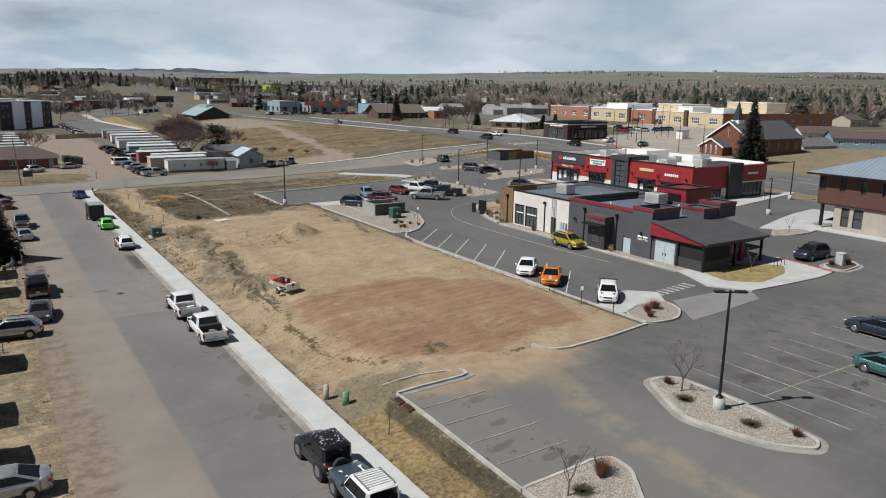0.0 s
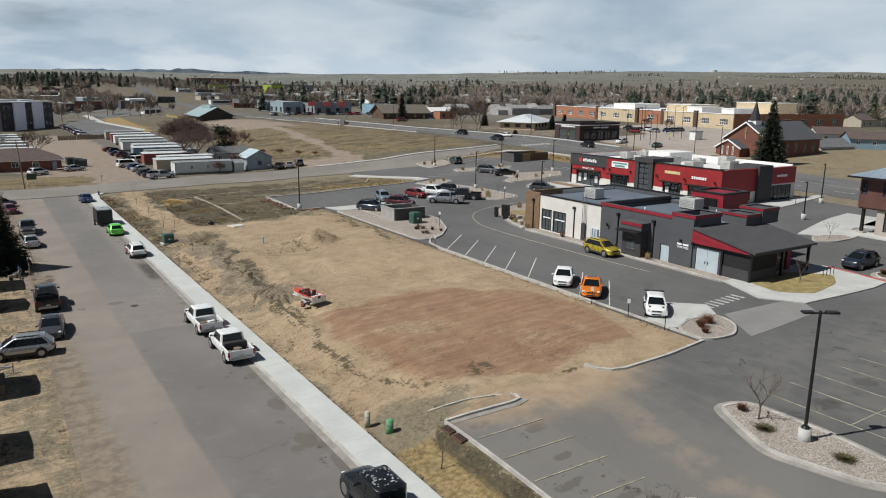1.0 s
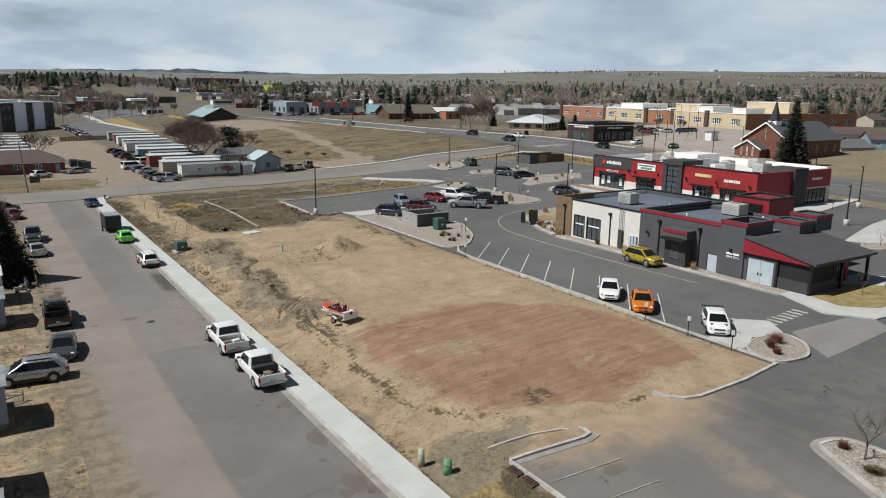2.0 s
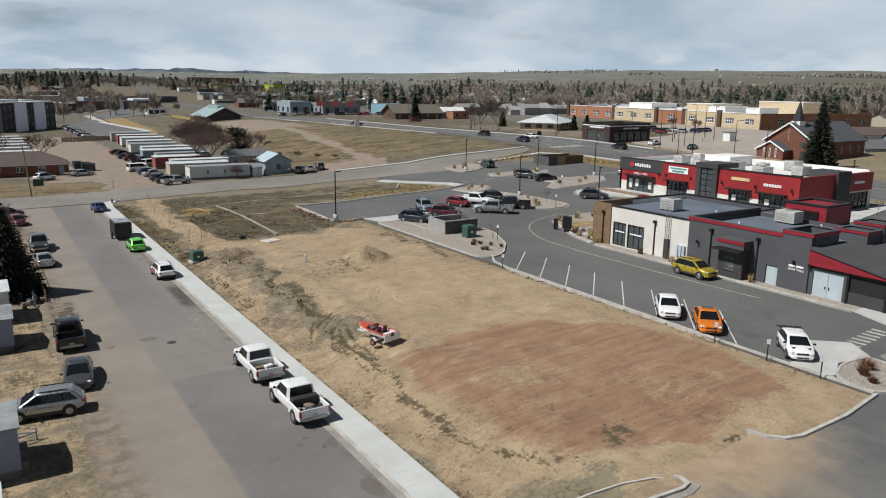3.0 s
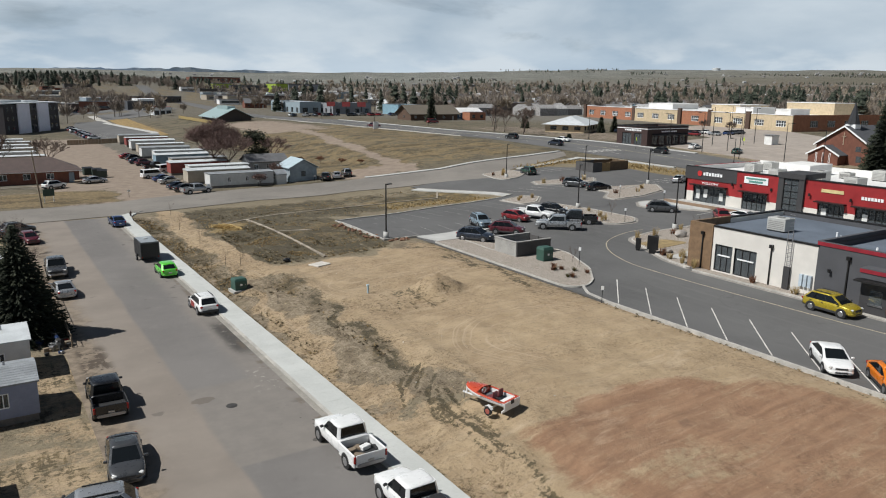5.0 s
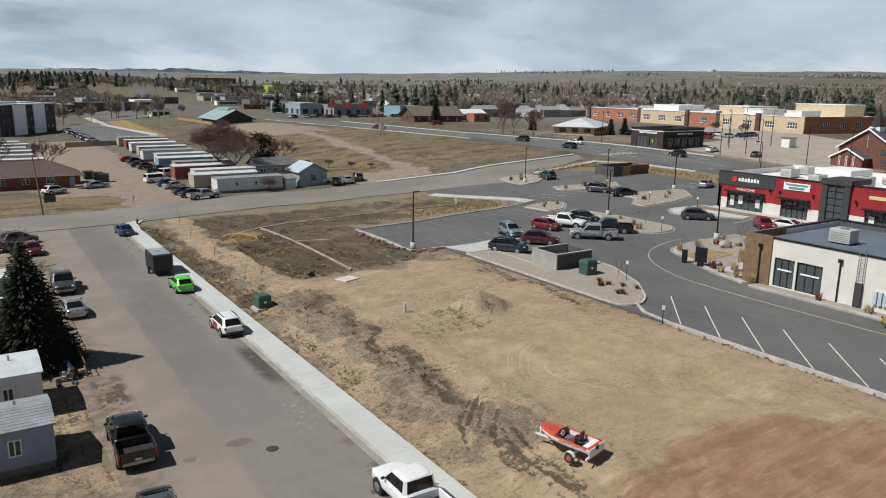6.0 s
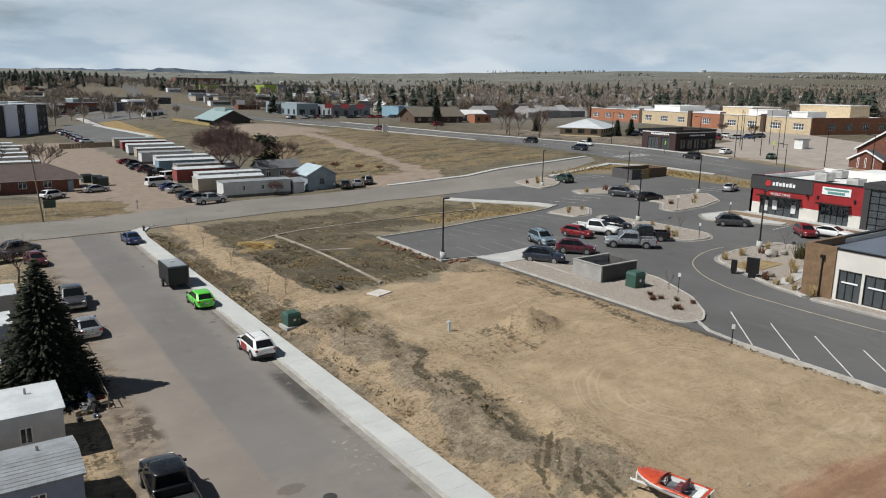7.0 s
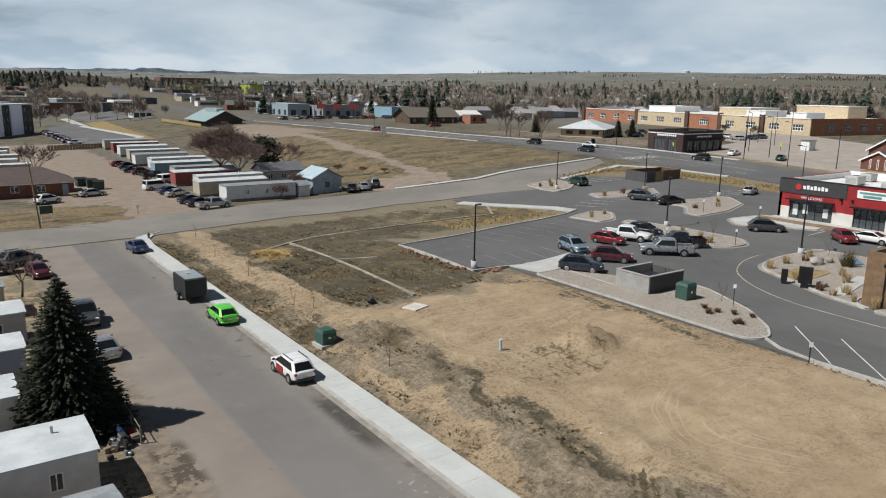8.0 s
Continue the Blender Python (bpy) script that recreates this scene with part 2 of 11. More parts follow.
    prairie = n.mix(hazy_plains, prairie, n.mix(n.ramp(sown, 0.42, 0.58), (0.105, 0.112, 0.095), (0.235, 0.226, 0.20)))
    rows = n.add("ShaderNodeMapping")
    rows.inputs["Rotation"].default_value = (0, 0, radians(28))
    rows.inputs["Scale"].default_value = (0.10, 0.30, 1.0)
    n.put(n.pos, rows.inputs["Vector"])
    tussock = n.noise(1.0, 9.0, 0.72, rows.outputs[0], 0.6)
    prairie = n.mul(n.math("MULTIPLY", north, n.ramp(tussock, 0.47, 0.57)), prairie, (0.50, 0.50, 0.46))
    straw = n.mul(n.math("MULTIPLY", north, n.ramp(tussock, 0.48, 0.58)), straw, (0.55, 0.54, 0.50))
    straw = n.mix(n.math("MULTIPLY", n.math("MULTIPLY", north, n.ramp(tussock, 0.44, 0.34)), 0.6), straw, (0.26, 0.20, 0.105))
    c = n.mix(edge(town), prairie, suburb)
    c = n.mix(edge(gold), c, straw)
    c = n.mix(edge(slope), c, scrub)
    c = n.mix(edge(bare), c, tan)
    flecks = n.math("ADD", n.math("MULTIPLY", n.math("SUBTRACT", streak, 0.5), 1.5), n.math("ADD", n.math("MULTIPLY", n.math("SUBTRACT", n.noise(0.18, 7.0, 0.65, None, 0.4), 0.5), 1.5), n.math("MULTIPLY", n.math("SUBTRACT", fine, 0.5), 0.7)))
    c = n.mix(n.math("MULTIPLY", n.ramp(n.math("ADD", red, n.math("MULTIPLY", flecks, n.ramp(red, 0.02, 0.4))), 0.30, 0.76), 0.87), c, clay)
    along = n.add("ShaderNodeMapping")
    along.inputs["Rotation"].default_value = (0, 0, radians(4))
    along.inputs["Scale"].default_value = (1.3, 0.17, 1.0)
    n.put(n.pos, along.inputs["Vector"])
    grooves = n.noise(1.0, 8.0, 0.7, along.outputs[0], 0.7)
    holes = n.math("ADD", n.math("MULTIPLY", n.math("SUBTRACT", grooves, 0.5), 2.0), n.math("ADD", n.math("MULTIPLY", n.math("SUBTRACT", fine, 0.5), 2.0), n.math("MULTIPLY", n.math("SUBTRACT", n.noise(0.8, 8.0, 0.7), 0.5), 1.6)))
    soil = n.ramp(n.math("ADD", dark, n.math("MULTIPLY", holes, n.ramp(dark, 0.02, 0.3))), 0.40, 0.80)
    c = n.mix(n.math("MULTIPLY", n.math("MULTIPLY", n.ramp(grooves, 0.52, 0.68), 0.5), n.math("MULTIPLY", slope, n.ramp(y, 156.0, 146.0))), c, (0.15, 0.118, 0.082))
    c = n.mix(n.math("MULTIPLY", n.math("MULTIPLY", n.ramp(grooves, 0.46, 0.32), 0.45), n.math("MULTIPLY", slope, n.ramp(y, 156.0, 146.0))), c, (0.37, 0.30, 0.215))
    c = n.mix(n.math("MULTIPLY", soil, 0.92), c, burnt)
    # clods, litter and pebbles, gathered in patches and thickest on the unmown slope
    speck, chip, lump = n.noise(4.5, 7.0, 0.75), n.noise(9.0, 4.0, 0.7), n.noise(1.6, 8.0, 0.75, None, 0.4)
    near = n.ramp(y, 190.0, 150.0)
    patchy = n.math("ADD", n.math("MULTIPLY", n.ramp(n.noise(0.16, 5.0, 0.65), 0.46, 0.62), n.math("SUBTRACT", 1.0, n.math("MULTIPLY", bare, 0.55))), n.math("MULTIPLY", slope, 0.8))
    patchy = n.math("MULTIPLY", n.math("MINIMUM", n.math("ADD", patchy, 0.08), 1.0), near)
    c = n.mul(n.math("MULTIPLY", n.math("MULTIPLY", n.ramp(speck, 0.53, 0.60), 0.8), patchy), c, (0.40, 0.37, 0.33))
    c = n.mul(n.math("MULTIPLY", n.math("MULTIPLY", n.ramp(lump, 0.53, 0.60), 0.75), patchy), c, (0.47, 0.43, 0.38))
    c = n.mix(n.math("MULTIPLY", n.math("MULTIPLY", n.ramp(chip, 0.64, 0.72), 0.4), patchy), c, (0.44, 0.36, 0.26))
    height = n.math("ADD", n.math("MULTIPLY", n.math("MULTIPLY", lump, patchy), 1.2), n.math("ADD", n.math("MULTIPLY", fine, 0.4), n.math("MULTIPLY", speck, 0.3)))
    return n.finish(c, 0.95, height, 0.9, 0.14)


def asphalt_mat(name, base, dusty=None):
    n = Nodes(name)
    wide, mid, grit = n.noise(0.07, 5.0, 0.6), n.noise(0.7, 6.0, 0.65), n.noise(60.0, 2.0, 0.5)
    c = n.mix(n.ramp(wide, 0.35, 0.68), tint(base, 0.86), tint(base, 1.14))
    c = n.mix(n.math("MULTIPLY", n.ramp(mid, 0.52, 0.78), 0.55), c, tint(base, 1.32))
    c = n.mix(n.math("MULTIPLY", n.ramp(n.noise(0.33, 3.0, 0.5), 0.64, 0.72), 0.35), c, tint(base, 0.55))
    c = n.mix(n.math("MULTIPLY", n.ramp(grit, 0.5, 0.75), 0.35), c, tint(base, 1.7))
    # small repairs and fine cracks
    warp = n.add("ShaderNodeVectorMath")
    warp.operation = "MULTIPLY_ADD"
    bend = n.add("ShaderNodeTexNoise")
    bend.inputs["Scale"].default_value, bend.inputs["Detail"].default_value = 0.5, 6.0
    n.put(n.pos, bend.inputs["Vector"])
    n.put(bend.outputs["Color"], warp.inputs[0])
    warp.inputs[1].default_value = (2.6, 2.6, 0.0)
    n.put(n.pos, warp.inputs[2])
    v = n.add("ShaderNodeTexVoronoi")
    v.feature, v.inputs["Scale"].default_value = "DISTANCE_TO_EDGE", 0.11
    n.put(warp.outputs[0], v.inputs["Vector"])
    crack = n.math("MULTIPLY", n.ramp(v.outputs["Distance"], 0.007, 0.002), n.ramp(n.noise(0.1, 3.0, 0.5), 0.5, 0.58))
    c = n.mix(n.math("MULTIPLY", crack, 0.28), c, tint(base, 0.45))
    if dusty == "street":
        x, y, _ = n.axes()
        wobble = n.math("MULTIPLY", n.math("SUBTRACT", n.noise(0.12, 6.0, 0.62), 0.5), 0.7)
        edge = n.math("ADD", x, wobble)
        # a resurfaced strip ends at a cross joint; beyond it one darker wheel band runs on
        joint = n.ramp(y, 66.3, 66.6, 0.0, 1.0)
        tan = n.mix(n.ramp(n.noise(0.16, 7.0, 0.6), 0.3, 0.7), (0.190, 0.162, 0.137), (0.235, 0.202, 0.171))
        tan = n.mix(n.math("MULTIPLY", n.ramp(mid, 0.55, 0.8), 0.35), tan, (0.275, 0.238, 0.20))
        grey = n.mix(n.ramp(mid, 0.3, 0.7), (0.172, 0.155, 0.139), (0.20, 0.18, 0.16))
        band = n.math("MULTIPLY", n.ramp(edge, 8.0, 8.5), n.ramp(edge, 13.4, 12.0))
        band = n.math("MULTIPLY", band, n.ramp(n.math("ADD", y, wobble), 77.8, 78.6))
        beyond = n.mix(n.ramp(edge, 8.0, 8.5), tan, n.mix(band, grey, c))
        here = n.mix(n.ramp(edge, 8.2, 8.55), tan, c)
        c = n.mix(joint, here, beyond)
        verge = n.ramp(n.math("ADD", x, n.math("MULTIPLY", n.math("SUBTRACT", n.noise(0.35, 7.0, 0.65), 0.5), 4.5)), 5.2, 3.4)
        c = n.mix(n.math("MULTIPLY", verge, 0.8), c, n.mix(n.ramp(n.noise(1.1, 6.0, 0.7), 0.38, 0.62), (0.125, 0.095, 0.066), (0.235, 0.182, 0.128)))
        spill = n.math("MULTIPLY", n.math("MULTIPLY", n.ramp(x, 2.6, 3.2), n.ramp(x, 5.3, 4.5)), n.math("MULTIPLY", n.ramp(y, 83.8, 85.2), n.ramp(y, 91.2, 89.6)))
        c = n.mix(n.math("MULTIPLY", n.math("MULTIPLY", spill, n.ramp(n.noise(0.7, 6.0, 0.65), 0.46, 0.52)), 0.95), c, (0.066, 0.049, 0.035))
        spots = n.ramp(n.noise(0.42, 3.0, 0.45), 0.70, 0.73)
        c = n.mix(n.math("MULTIPLY", spots, 0.55), c, (0.09, 0.08, 0.07))
        oil = n.math("MULTIPLY", n.ramp(n.noise(0.9, 5.0, 0.65), 0.60, 0.66), n.math("MULTIPLY", n.ramp(x, 11.6, 13.4), n.ramp(n.noise(0.08, 2.0, 0.5), 0.5, 0.6)))
        damp = n.math("MULTIPLY", n.math("MULTIPLY", n.ramp(x, 13.0, 13.9), n.ramp(x, 15.0, 14.5)), n.math("MULTIPLY", n.ramp(y, 82.0, 85.0), n.ramp(y, 93.0, 90.0)))
        damp = n.math("MULTIPLY", damp, n.ramp(n.noise(1.3, 6.0, 0.7), 0.30, 0.46))
        c = n.mix(n.math("MULTIPLY", n.math("MAXIMUM", oil, damp), 0.88), c, (0.045, 0.041, 0.037))
        debris = n.math("MULTIPLY", n.math("MULTIPLY", n.ramp(x, 14.0, 14.35), n.ramp(x, 14.75, 14.45)), n.ramp(n.noise(0.45, 6.0, 0.7), 0.47, 0.6))
        c = n.mix(n.math("MULTIPLY", debris, 0.7), c, (0.115, 0.09, 0.066))
        for sx, sy, rx, ry in ((14.0, 47.2, 0.5, 1.1), (13.8, 41.7, 0.6, 1.0), (13.0, 40.9, 0.4, 0.4), (14.4, 37.5, 0.35, 1.8), (14.2, 52.5, 0.3, 0.6), (8.9, 76.1, 0.75, 0.5), (2.9, 60.6, 0.5, 0.45), (4.0, 60.9, 0.25, 0.2), (2.2, 52.0, 0.6, 0.5)):
            qx, qy = n.math("DIVIDE", n.math("SUBTRACT", x, sx), rx), n.math("DIVIDE", n.math("SUBTRACT", y, sy), ry)
            spot = n.math("ADD", n.math("ADD", n.math("MULTIPLY", qx, qx), n.math("MULTIPLY", qy, qy)), n.math("MULTIPLY", n.math("SUBTRACT", n.noise(1.8, 5.0, 0.7), 0.5), 2.6))
            c = n.mix(n.math("MULTIPLY", n.ramp(spot, 1.15, 0.8), 0.6), c, (0.105, 0.085, 0.068))
        lime = n.math("MULTIPLY", n.math("MULTIPLY", n.ramp(x, 12.2, 12.8), n.ramp(x, 14.6, 13.8)), n.math("MULTIPLY", n.ramp(y, 75.0, 76.5), n.ramp(y, 80.4, 79.0)))
        c = n.mix(n.math("MULTIPLY", n.math("MULTIPLY", lime, n.ramp(n.noise(2.2, 5.0, 0.7), 0.56, 0.66)), 0.7), c, (0.42, 0.40, 0.36))
    if dusty == "lot":
        x, y, _ = n.axes()
        ex, ey = n.math("MULTIPLY", n.math("SUBTRACT", x, 29.5), 0.62), n.math("SUBTRACT", y, 39.0)
        away = n.math("SQRT", n.math("ADD", n.math("MULTIPLY", ex, ex), n.math("MULTIPLY", ey, ey)))
        spilt = n.ramp(n.math("ADD", away, n.math("MULTIPLY", n.math("SUBTRACT", n.noise(0.5, 7.0, 0.68), 0.5), 5.0)), 6.4, 2.0)
        near = n.math("MULTIPLY", n.ramp(y, 46.0, 33.0), n.ramp(x, 44.0, 26.0))
        trail = n.ramp(n.math("ADD", near, n.math("MULTIPLY", n.math("SUBTRACT", n.noise(0.3, 6.0, 0.65), 0.5), 1.6)), 0.2, 1.0)
        c = n.mix(n.math("MULTIPLY", trail, 0.5), c, (0.182, 0.166, 0.146))
        # worn wheel paths, oil under the parked rows, and dust drawn out of the lot in a curve
        lane = n.add("ShaderNodeMapping")
        lane.inputs["Scale"].default_value = (1.1, 0.07, 1.0)
        n.put(n.pos, lane.inputs["Vector"])
        c = n.mix(n.math("MULTIPLY", n.ramp(n.noise(1.0, 6.0, 0.65, lane.outputs[0], 0.5), 0.5, 0.72), 0.34), c, (0.155, 0.150, 0.142))
        rows = n.math("MULTIPLY", n.ramp(y, 37.0, 33.0), n.math("ADD", n.ramp(x, 37.0, 39.0), n.ramp(x, 27.5, 25.5)))
        c = n.mix(n.math("MULTIPLY", rows, n.math("MULTIPLY", n.ramp(n.noise(0.45, 5.0, 0.6), 0.4, 0.6), 0.5)), c, (0.148, 0.14, 0.126))
        c = n.mix(n.math("MULTIPLY", rows, n.math("MULTIPLY", n.ramp(n.noise(0.62, 5.0, 0.7, None, 0.4), 0.60, 0.66), 0.8)), c, (0.045, 0.04, 0.036))
        for sx, sy, rx, ry in ((24.6, 34.0, 0.75, 0.5), (22.4, 36.4, 0.7, 0.35), (23.9, 31.0, 0.6, 0.3), (22.6, 29.0, 0.9, 0.35), (24.2, 26.6, 0.7, 0.4), (40.6, 26.4, 1.0, 0.8), (43.2, 22.0, 1.1, 0.8), (46.0, 27.0, 0.9, 0.7)):
            qx, qy = n.math("DIVIDE", n.math("SUBTRACT", x, sx), rx), n.math("DIVIDE", n.math("SUBTRACT", y, sy), ry)
            spot = n.math("ADD", n.math("ADD", n.math("MULTIPLY", qx, qx), n.math("MULTIPLY", qy, qy)), n.math("MULTIPLY", n.math("SUBTRACT", n.noise(1.8, 5.0, 0.7), 0.5), 3.0))
            c = n.mix(n.math("MULTIPLY", n.ramp(spot, 1.2, 0.6), 0.45), c, (0.052, 0.044, 0.037))
        lx, ly = n.math("SUBTRACT", x, 38.5), n.math("SUBTRACT", y, 21.0)
        bow = n.math("SQRT", n.math("ADD", n.math("MULTIPLY", lx, lx), n.math("MULTIPLY", n.math("MULTIPLY", ly, ly), 0.22)))
        bow = n.math("ADD", bow, n.math("MULTIPLY", n.math("SUBTRACT", n.noise(0.3, 6.0, 0.7), 0.5), 2.2))
        drawn = n.math("MULTIPLY", n.math("MULTIPLY", n.ramp(bow, 8.6, 9.4), n.ramp(bow, 11.4, 10.2)), n.math("MULTIPLY", n.ramp(x, 36.0, 33.0), n.ramp(n.noise(0.5, 7.0, 0.7), 0.38, 0.62)))
        c = n.mix(n.math("MULTIPLY", drawn, 0.45), c, (0.285, 0.225, 0.158))
        c = n.mix(spilt, c, n.mix(n.ramp(mid, 0.3, 0.7), (0.265, 0.19, 0.122), (0.345, 0.258, 0.17)))
    return n.finish(c, 0.88, grit, 0.25, 0.006)


def glass_mat(name, color=(0.55, 0.62, 0.66)):
    if name in CACHE:
        return CACHE[name]
    n = Nodes(name)
    n.finish(color, 0.03)
    n.bsdf.inputs["Transmission Weight"].default_value = 0.55
    n.bsdf.inputs["IOR"].default_value = 1.45
    n.put(n.mix(0.75, color, (0.01, 0.012, 0.014)), n.bsdf.inputs["Base Color"])
    CACHE[name] = n.mat
    return n.mat


GROUND = ground_mat()
LOT = asphalt_mat("lot_asphalt", (0.098, 0.096, 0.094), "lot")
STREET = asphalt_mat("street_asphalt", (0.150, 0.139, 0.130), "street")
ROAD = asphalt_mat("road_asphalt", (0.108, 0.106, 0.104))
DUSTY_ROAD = asphalt_mat("dusty_asphalt", (0.185, 0.168, 0.148))
CONCRETE = plain("concrete", (0.44, 0.435, 0.415), 0.85, 0, 0.10, 0.5, 8.0)
SIDEWALK = plain("sidewalk_concrete", (0.47, 0.478, 0.455), 0.85, 0, 0.07, 0.4, 8.0)
JOINT = plain("sidewalk_joint", (0.45, 0.452, 0.428), 0.9)
KERB = plain("kerb_concrete", (0.42, 0.40, 0.365), 0.85, 0, 0.18, 0.9, 9.0)
GUTTER = plain("gutter_concrete", (0.27, 0.25, 0.225), 0.85, 0, 0.2, 0.9, 9.0)


def gravel_mat():
    n = Nodes("mixed_gravel")
    v = n.add("ShaderNodeTexVoronoi")
    v.inputs["Scale"].default_value = 13.0
    n.put(n.pos, v.inputs["Vector"])
    one = n.add("ShaderNodeSeparateColor")
    n.put(v.outputs["Color"], one.inputs[0])
    c = n.mix(n.ramp(one.outputs[0], 0.1, 0.95), (0.25, 0.222, 0.19), (0.47, 0.43, 0.385))
    c = n.mix(n.math("MULTIPLY", one.outputs[1], 0.35), c, (0.33, 0.235, 0.165))
    c = n.mix(n.math("MULTIPLY", n.ramp(n.noise(0.6, 6.0, 0.65), 0.4, 0.7), 0.4), c, (0.32, 0.275, 0.225))
    c = n.mix(n.math("MULTIPLY", n.ramp(v.outputs["Distance"], 0.45, 0.75), 0.5), c, (0.10, 0.083, 0.066))
    return n.finish(c, 0.92, n.math("SUBTRACT", 1.0, v.outputs["Distance"]), 0.8, 0.05)


GRAVEL = gravel_mat()
DIRT = plain("packed_dirt", (0.285, 0.21, 0.135), 0.95, 0, 0.25, 1.2, 12.0, 0.5)
ROAD_GUTTER = plain("street_gutter", (0.275, 0.255, 0.225), 0.85, 0, 0.2, 0.8, 7.0)
MULCH = plain("brown_mulch", (0.10, 0.068, 0.045), 0.95, 0, 0.35, 2.0, 22.0, 0.8)
WHITE_LINE = plain("worn_white_line", (0.58, 0.56, 0.52), 0.8, 0, 0.2, 1.5, 9.0)
YELLOW_LINE = plain("worn_yellow_line", (0.33, 0.30, 0.215), 0.8, 0, 0.4, 1.5, 9.0)
RED_LINE = plain("red_kerb_paint", (0.42, 0.07, 0.05), 0.7)
BLACK = plain("black_metal", (0.022, 0.021, 0.021), 0.45, 0.4, 0.2)
DARK = plain("dark_void", (0.012, 0.012, 0.013), 0.9)
GLASS = glass_mat("dark_glass")
STEEL = plain("dull_steel", (0.36, 0.36, 0.37), 0.4, 0.8)
WHITE = plain("white_paint", (0.72, 0.72, 0.70), 0.6, 0, 0.06)

# ---- mesh helpers ----


def thing(name, m=None, label="", category="", group="", kind=""):
    ob = new(name)
    ob.matrix_basis = m if m is not None else Matrix()
    return tagged(ob, label, category, group, kind)


def part(name, bm, material, parent=None, label="", smooth=False):
    """Links a bmesh as one mesh object under a thing or a part."""
    me = bpy.data.meshes.new(name)
    bm.to_mesh(me)
    bm.free()
    for m in material if isinstance(material, list) else [material]:
        me.materials.append(m)
    if smooth:
        me.polygons.foreach_set("use_smooth", [True] * len(me.polygons))
    ob = new(name, me)
    ob.parent = parent
    return tagged(ob, label)


def whole(name, bm, material, label, category, group="", kind="", m=None, smooth=False):
    ob = part(name, bm, material, None, "", smooth)
    if m is not None:
        ob.matrix_basis = m
    return tagged(ob, label, category, group, kind)


def box(bm, x0, x1, y0, y1, z0, z1, bevel=0.0):
    vs = [bm.verts.new((x, y, z)) for z in (z0, z1) for x, y in ((x0, y0), (x1, y0), (x1, y1), (x0, y1))]
    fs = [bm.faces.new([vs[i] for i in f]) for f in ((3, 2, 1, 0), (4, 5, 6, 7), (0, 1, 5, 4), (1, 2, 6, 5), (2, 3, 7, 6), (3, 0, 4, 7))]
    if bevel:
        es = list({e for f in fs for e in f.edges})
        bmesh.ops.bevel(bm, geom=es, offset=bevel, segments=1, affect="EDGES", profile=0.7)
    return bm


def boxed(*a, **k):
    return box(bmesh.new(), *a, **k)


def tube(bm, p, q, r0, r1=None, seg=10, caps=True):
    """A tapered rod from p to q."""
    p, q = Vector(p), Vector(q)
    r1 = r0 if r1 is None else r1
    turn = (q - p).to_track_quat("Z", "Y").to_matrix()
    rings = []
    for c, r in ((p, r0), (q, r1)):
        rings.append([bm.verts.new(c + turn @ Vector((r * math.cos(2 * math.pi * i / seg), r * math.sin(2 * math.pi * i / seg), 0))) for i in range(seg)])
    for i in range(seg):
        bm.faces.new((rings[0][i], rings[0][(i + 1) % seg], rings[1][(i + 1) % seg], rings[1][i]))
    if caps:
        bm.faces.new(rings[0][::-1]), bm.faces.new(rings[1])
    return bm


def rod(p, q, r0, r1=None, seg=10):
    return tube(bmesh.new(), p, q, r0, r1, seg)


def prism(bm, outline, z0, z1):
    """An upright prism on an outline of (x, y)."""
    lo = [bm.verts.new((x, y, z0)) for x, y in outline]
    hi = [bm.verts.new((x, y, z1)) for x, y in outline]
    k = len(outline)
    for i in range(k):
        bm.faces.new((lo[i], lo[(i + 1) % k], hi[(i + 1) % k], hi[i]))
    bm.faces.new(lo[::-1]), bm.faces.new(hi)
    bmesh.ops.recalc_face_normals(bm, faces=bm.faces[:])
    return bm


def loft(rings, closed_ends=True):
    bm = bmesh.new()
    vs = [[bm.verts.new(p) for p in ring] for ring in rings]
    k = len(rings[0])
    for a, b in zip(vs, vs[1:]):
        for i in range(k):
            bm.faces.new((a[i], a[(i + 1) % k], b[(i + 1) % k], b[i]))
    if closed_ends:
        bm.faces.new(vs[0][::-1]), bm.faces.new(vs[-1])
    bmesh.ops.recalc_face_normals(bm, faces=bm.faces[:])
    return bm


# ---- the land ----


def S(v, a, b):
    v = np.clip((v - a) / (b - a), 0.0, 1.0)
    return v * v * (3 - 2 * v)


def ground(x, y):
    """Height of the land."""
    u, w = 0.54 * x + 0.84 * y, 0.84 * x - 0.54 * y
    up = 1.45 * S(x, 16.8, 25)
    up = up + (1.45 * np.clip((x - 15.6) / 9.8, 0.0, 1.0) - up) * S(y, 39, 37) * S(x, 19.5, 20.8)
    lot = (up + 0.55 * S(x, 25, 42)) * (1 - 0.9 * S(y, 115, 152) * (1 - S(x, 50, 100)))
    lot = lot * (1 - 0.35 * S(y, 36, 24) * S(x, 34, 22)) + 0.3 * S(x, 48, 60) + 1.0 * S(x, 62, 95)
    rise = 2.6 * S(u, 170, 240) * S(x, 35, 105)
    ridge = 59 + 47 * S(w / np.maximum(u, 1.0), -0.5, 0.55)
    far = ridge * np.minimum(np.maximum(0.0, (u - 420) / 2600), 1.0) ** 2.0 * (1 - 0.5 * S(u, 3020, 4500))
    knoll = 13 * S(u, 720, 1180) * S(-w / np.maximum(u, 1.0), 0.27, 0.46)
    return lot + rise + far + knoll


def gz(x, y):
    return float(ground(x, y))


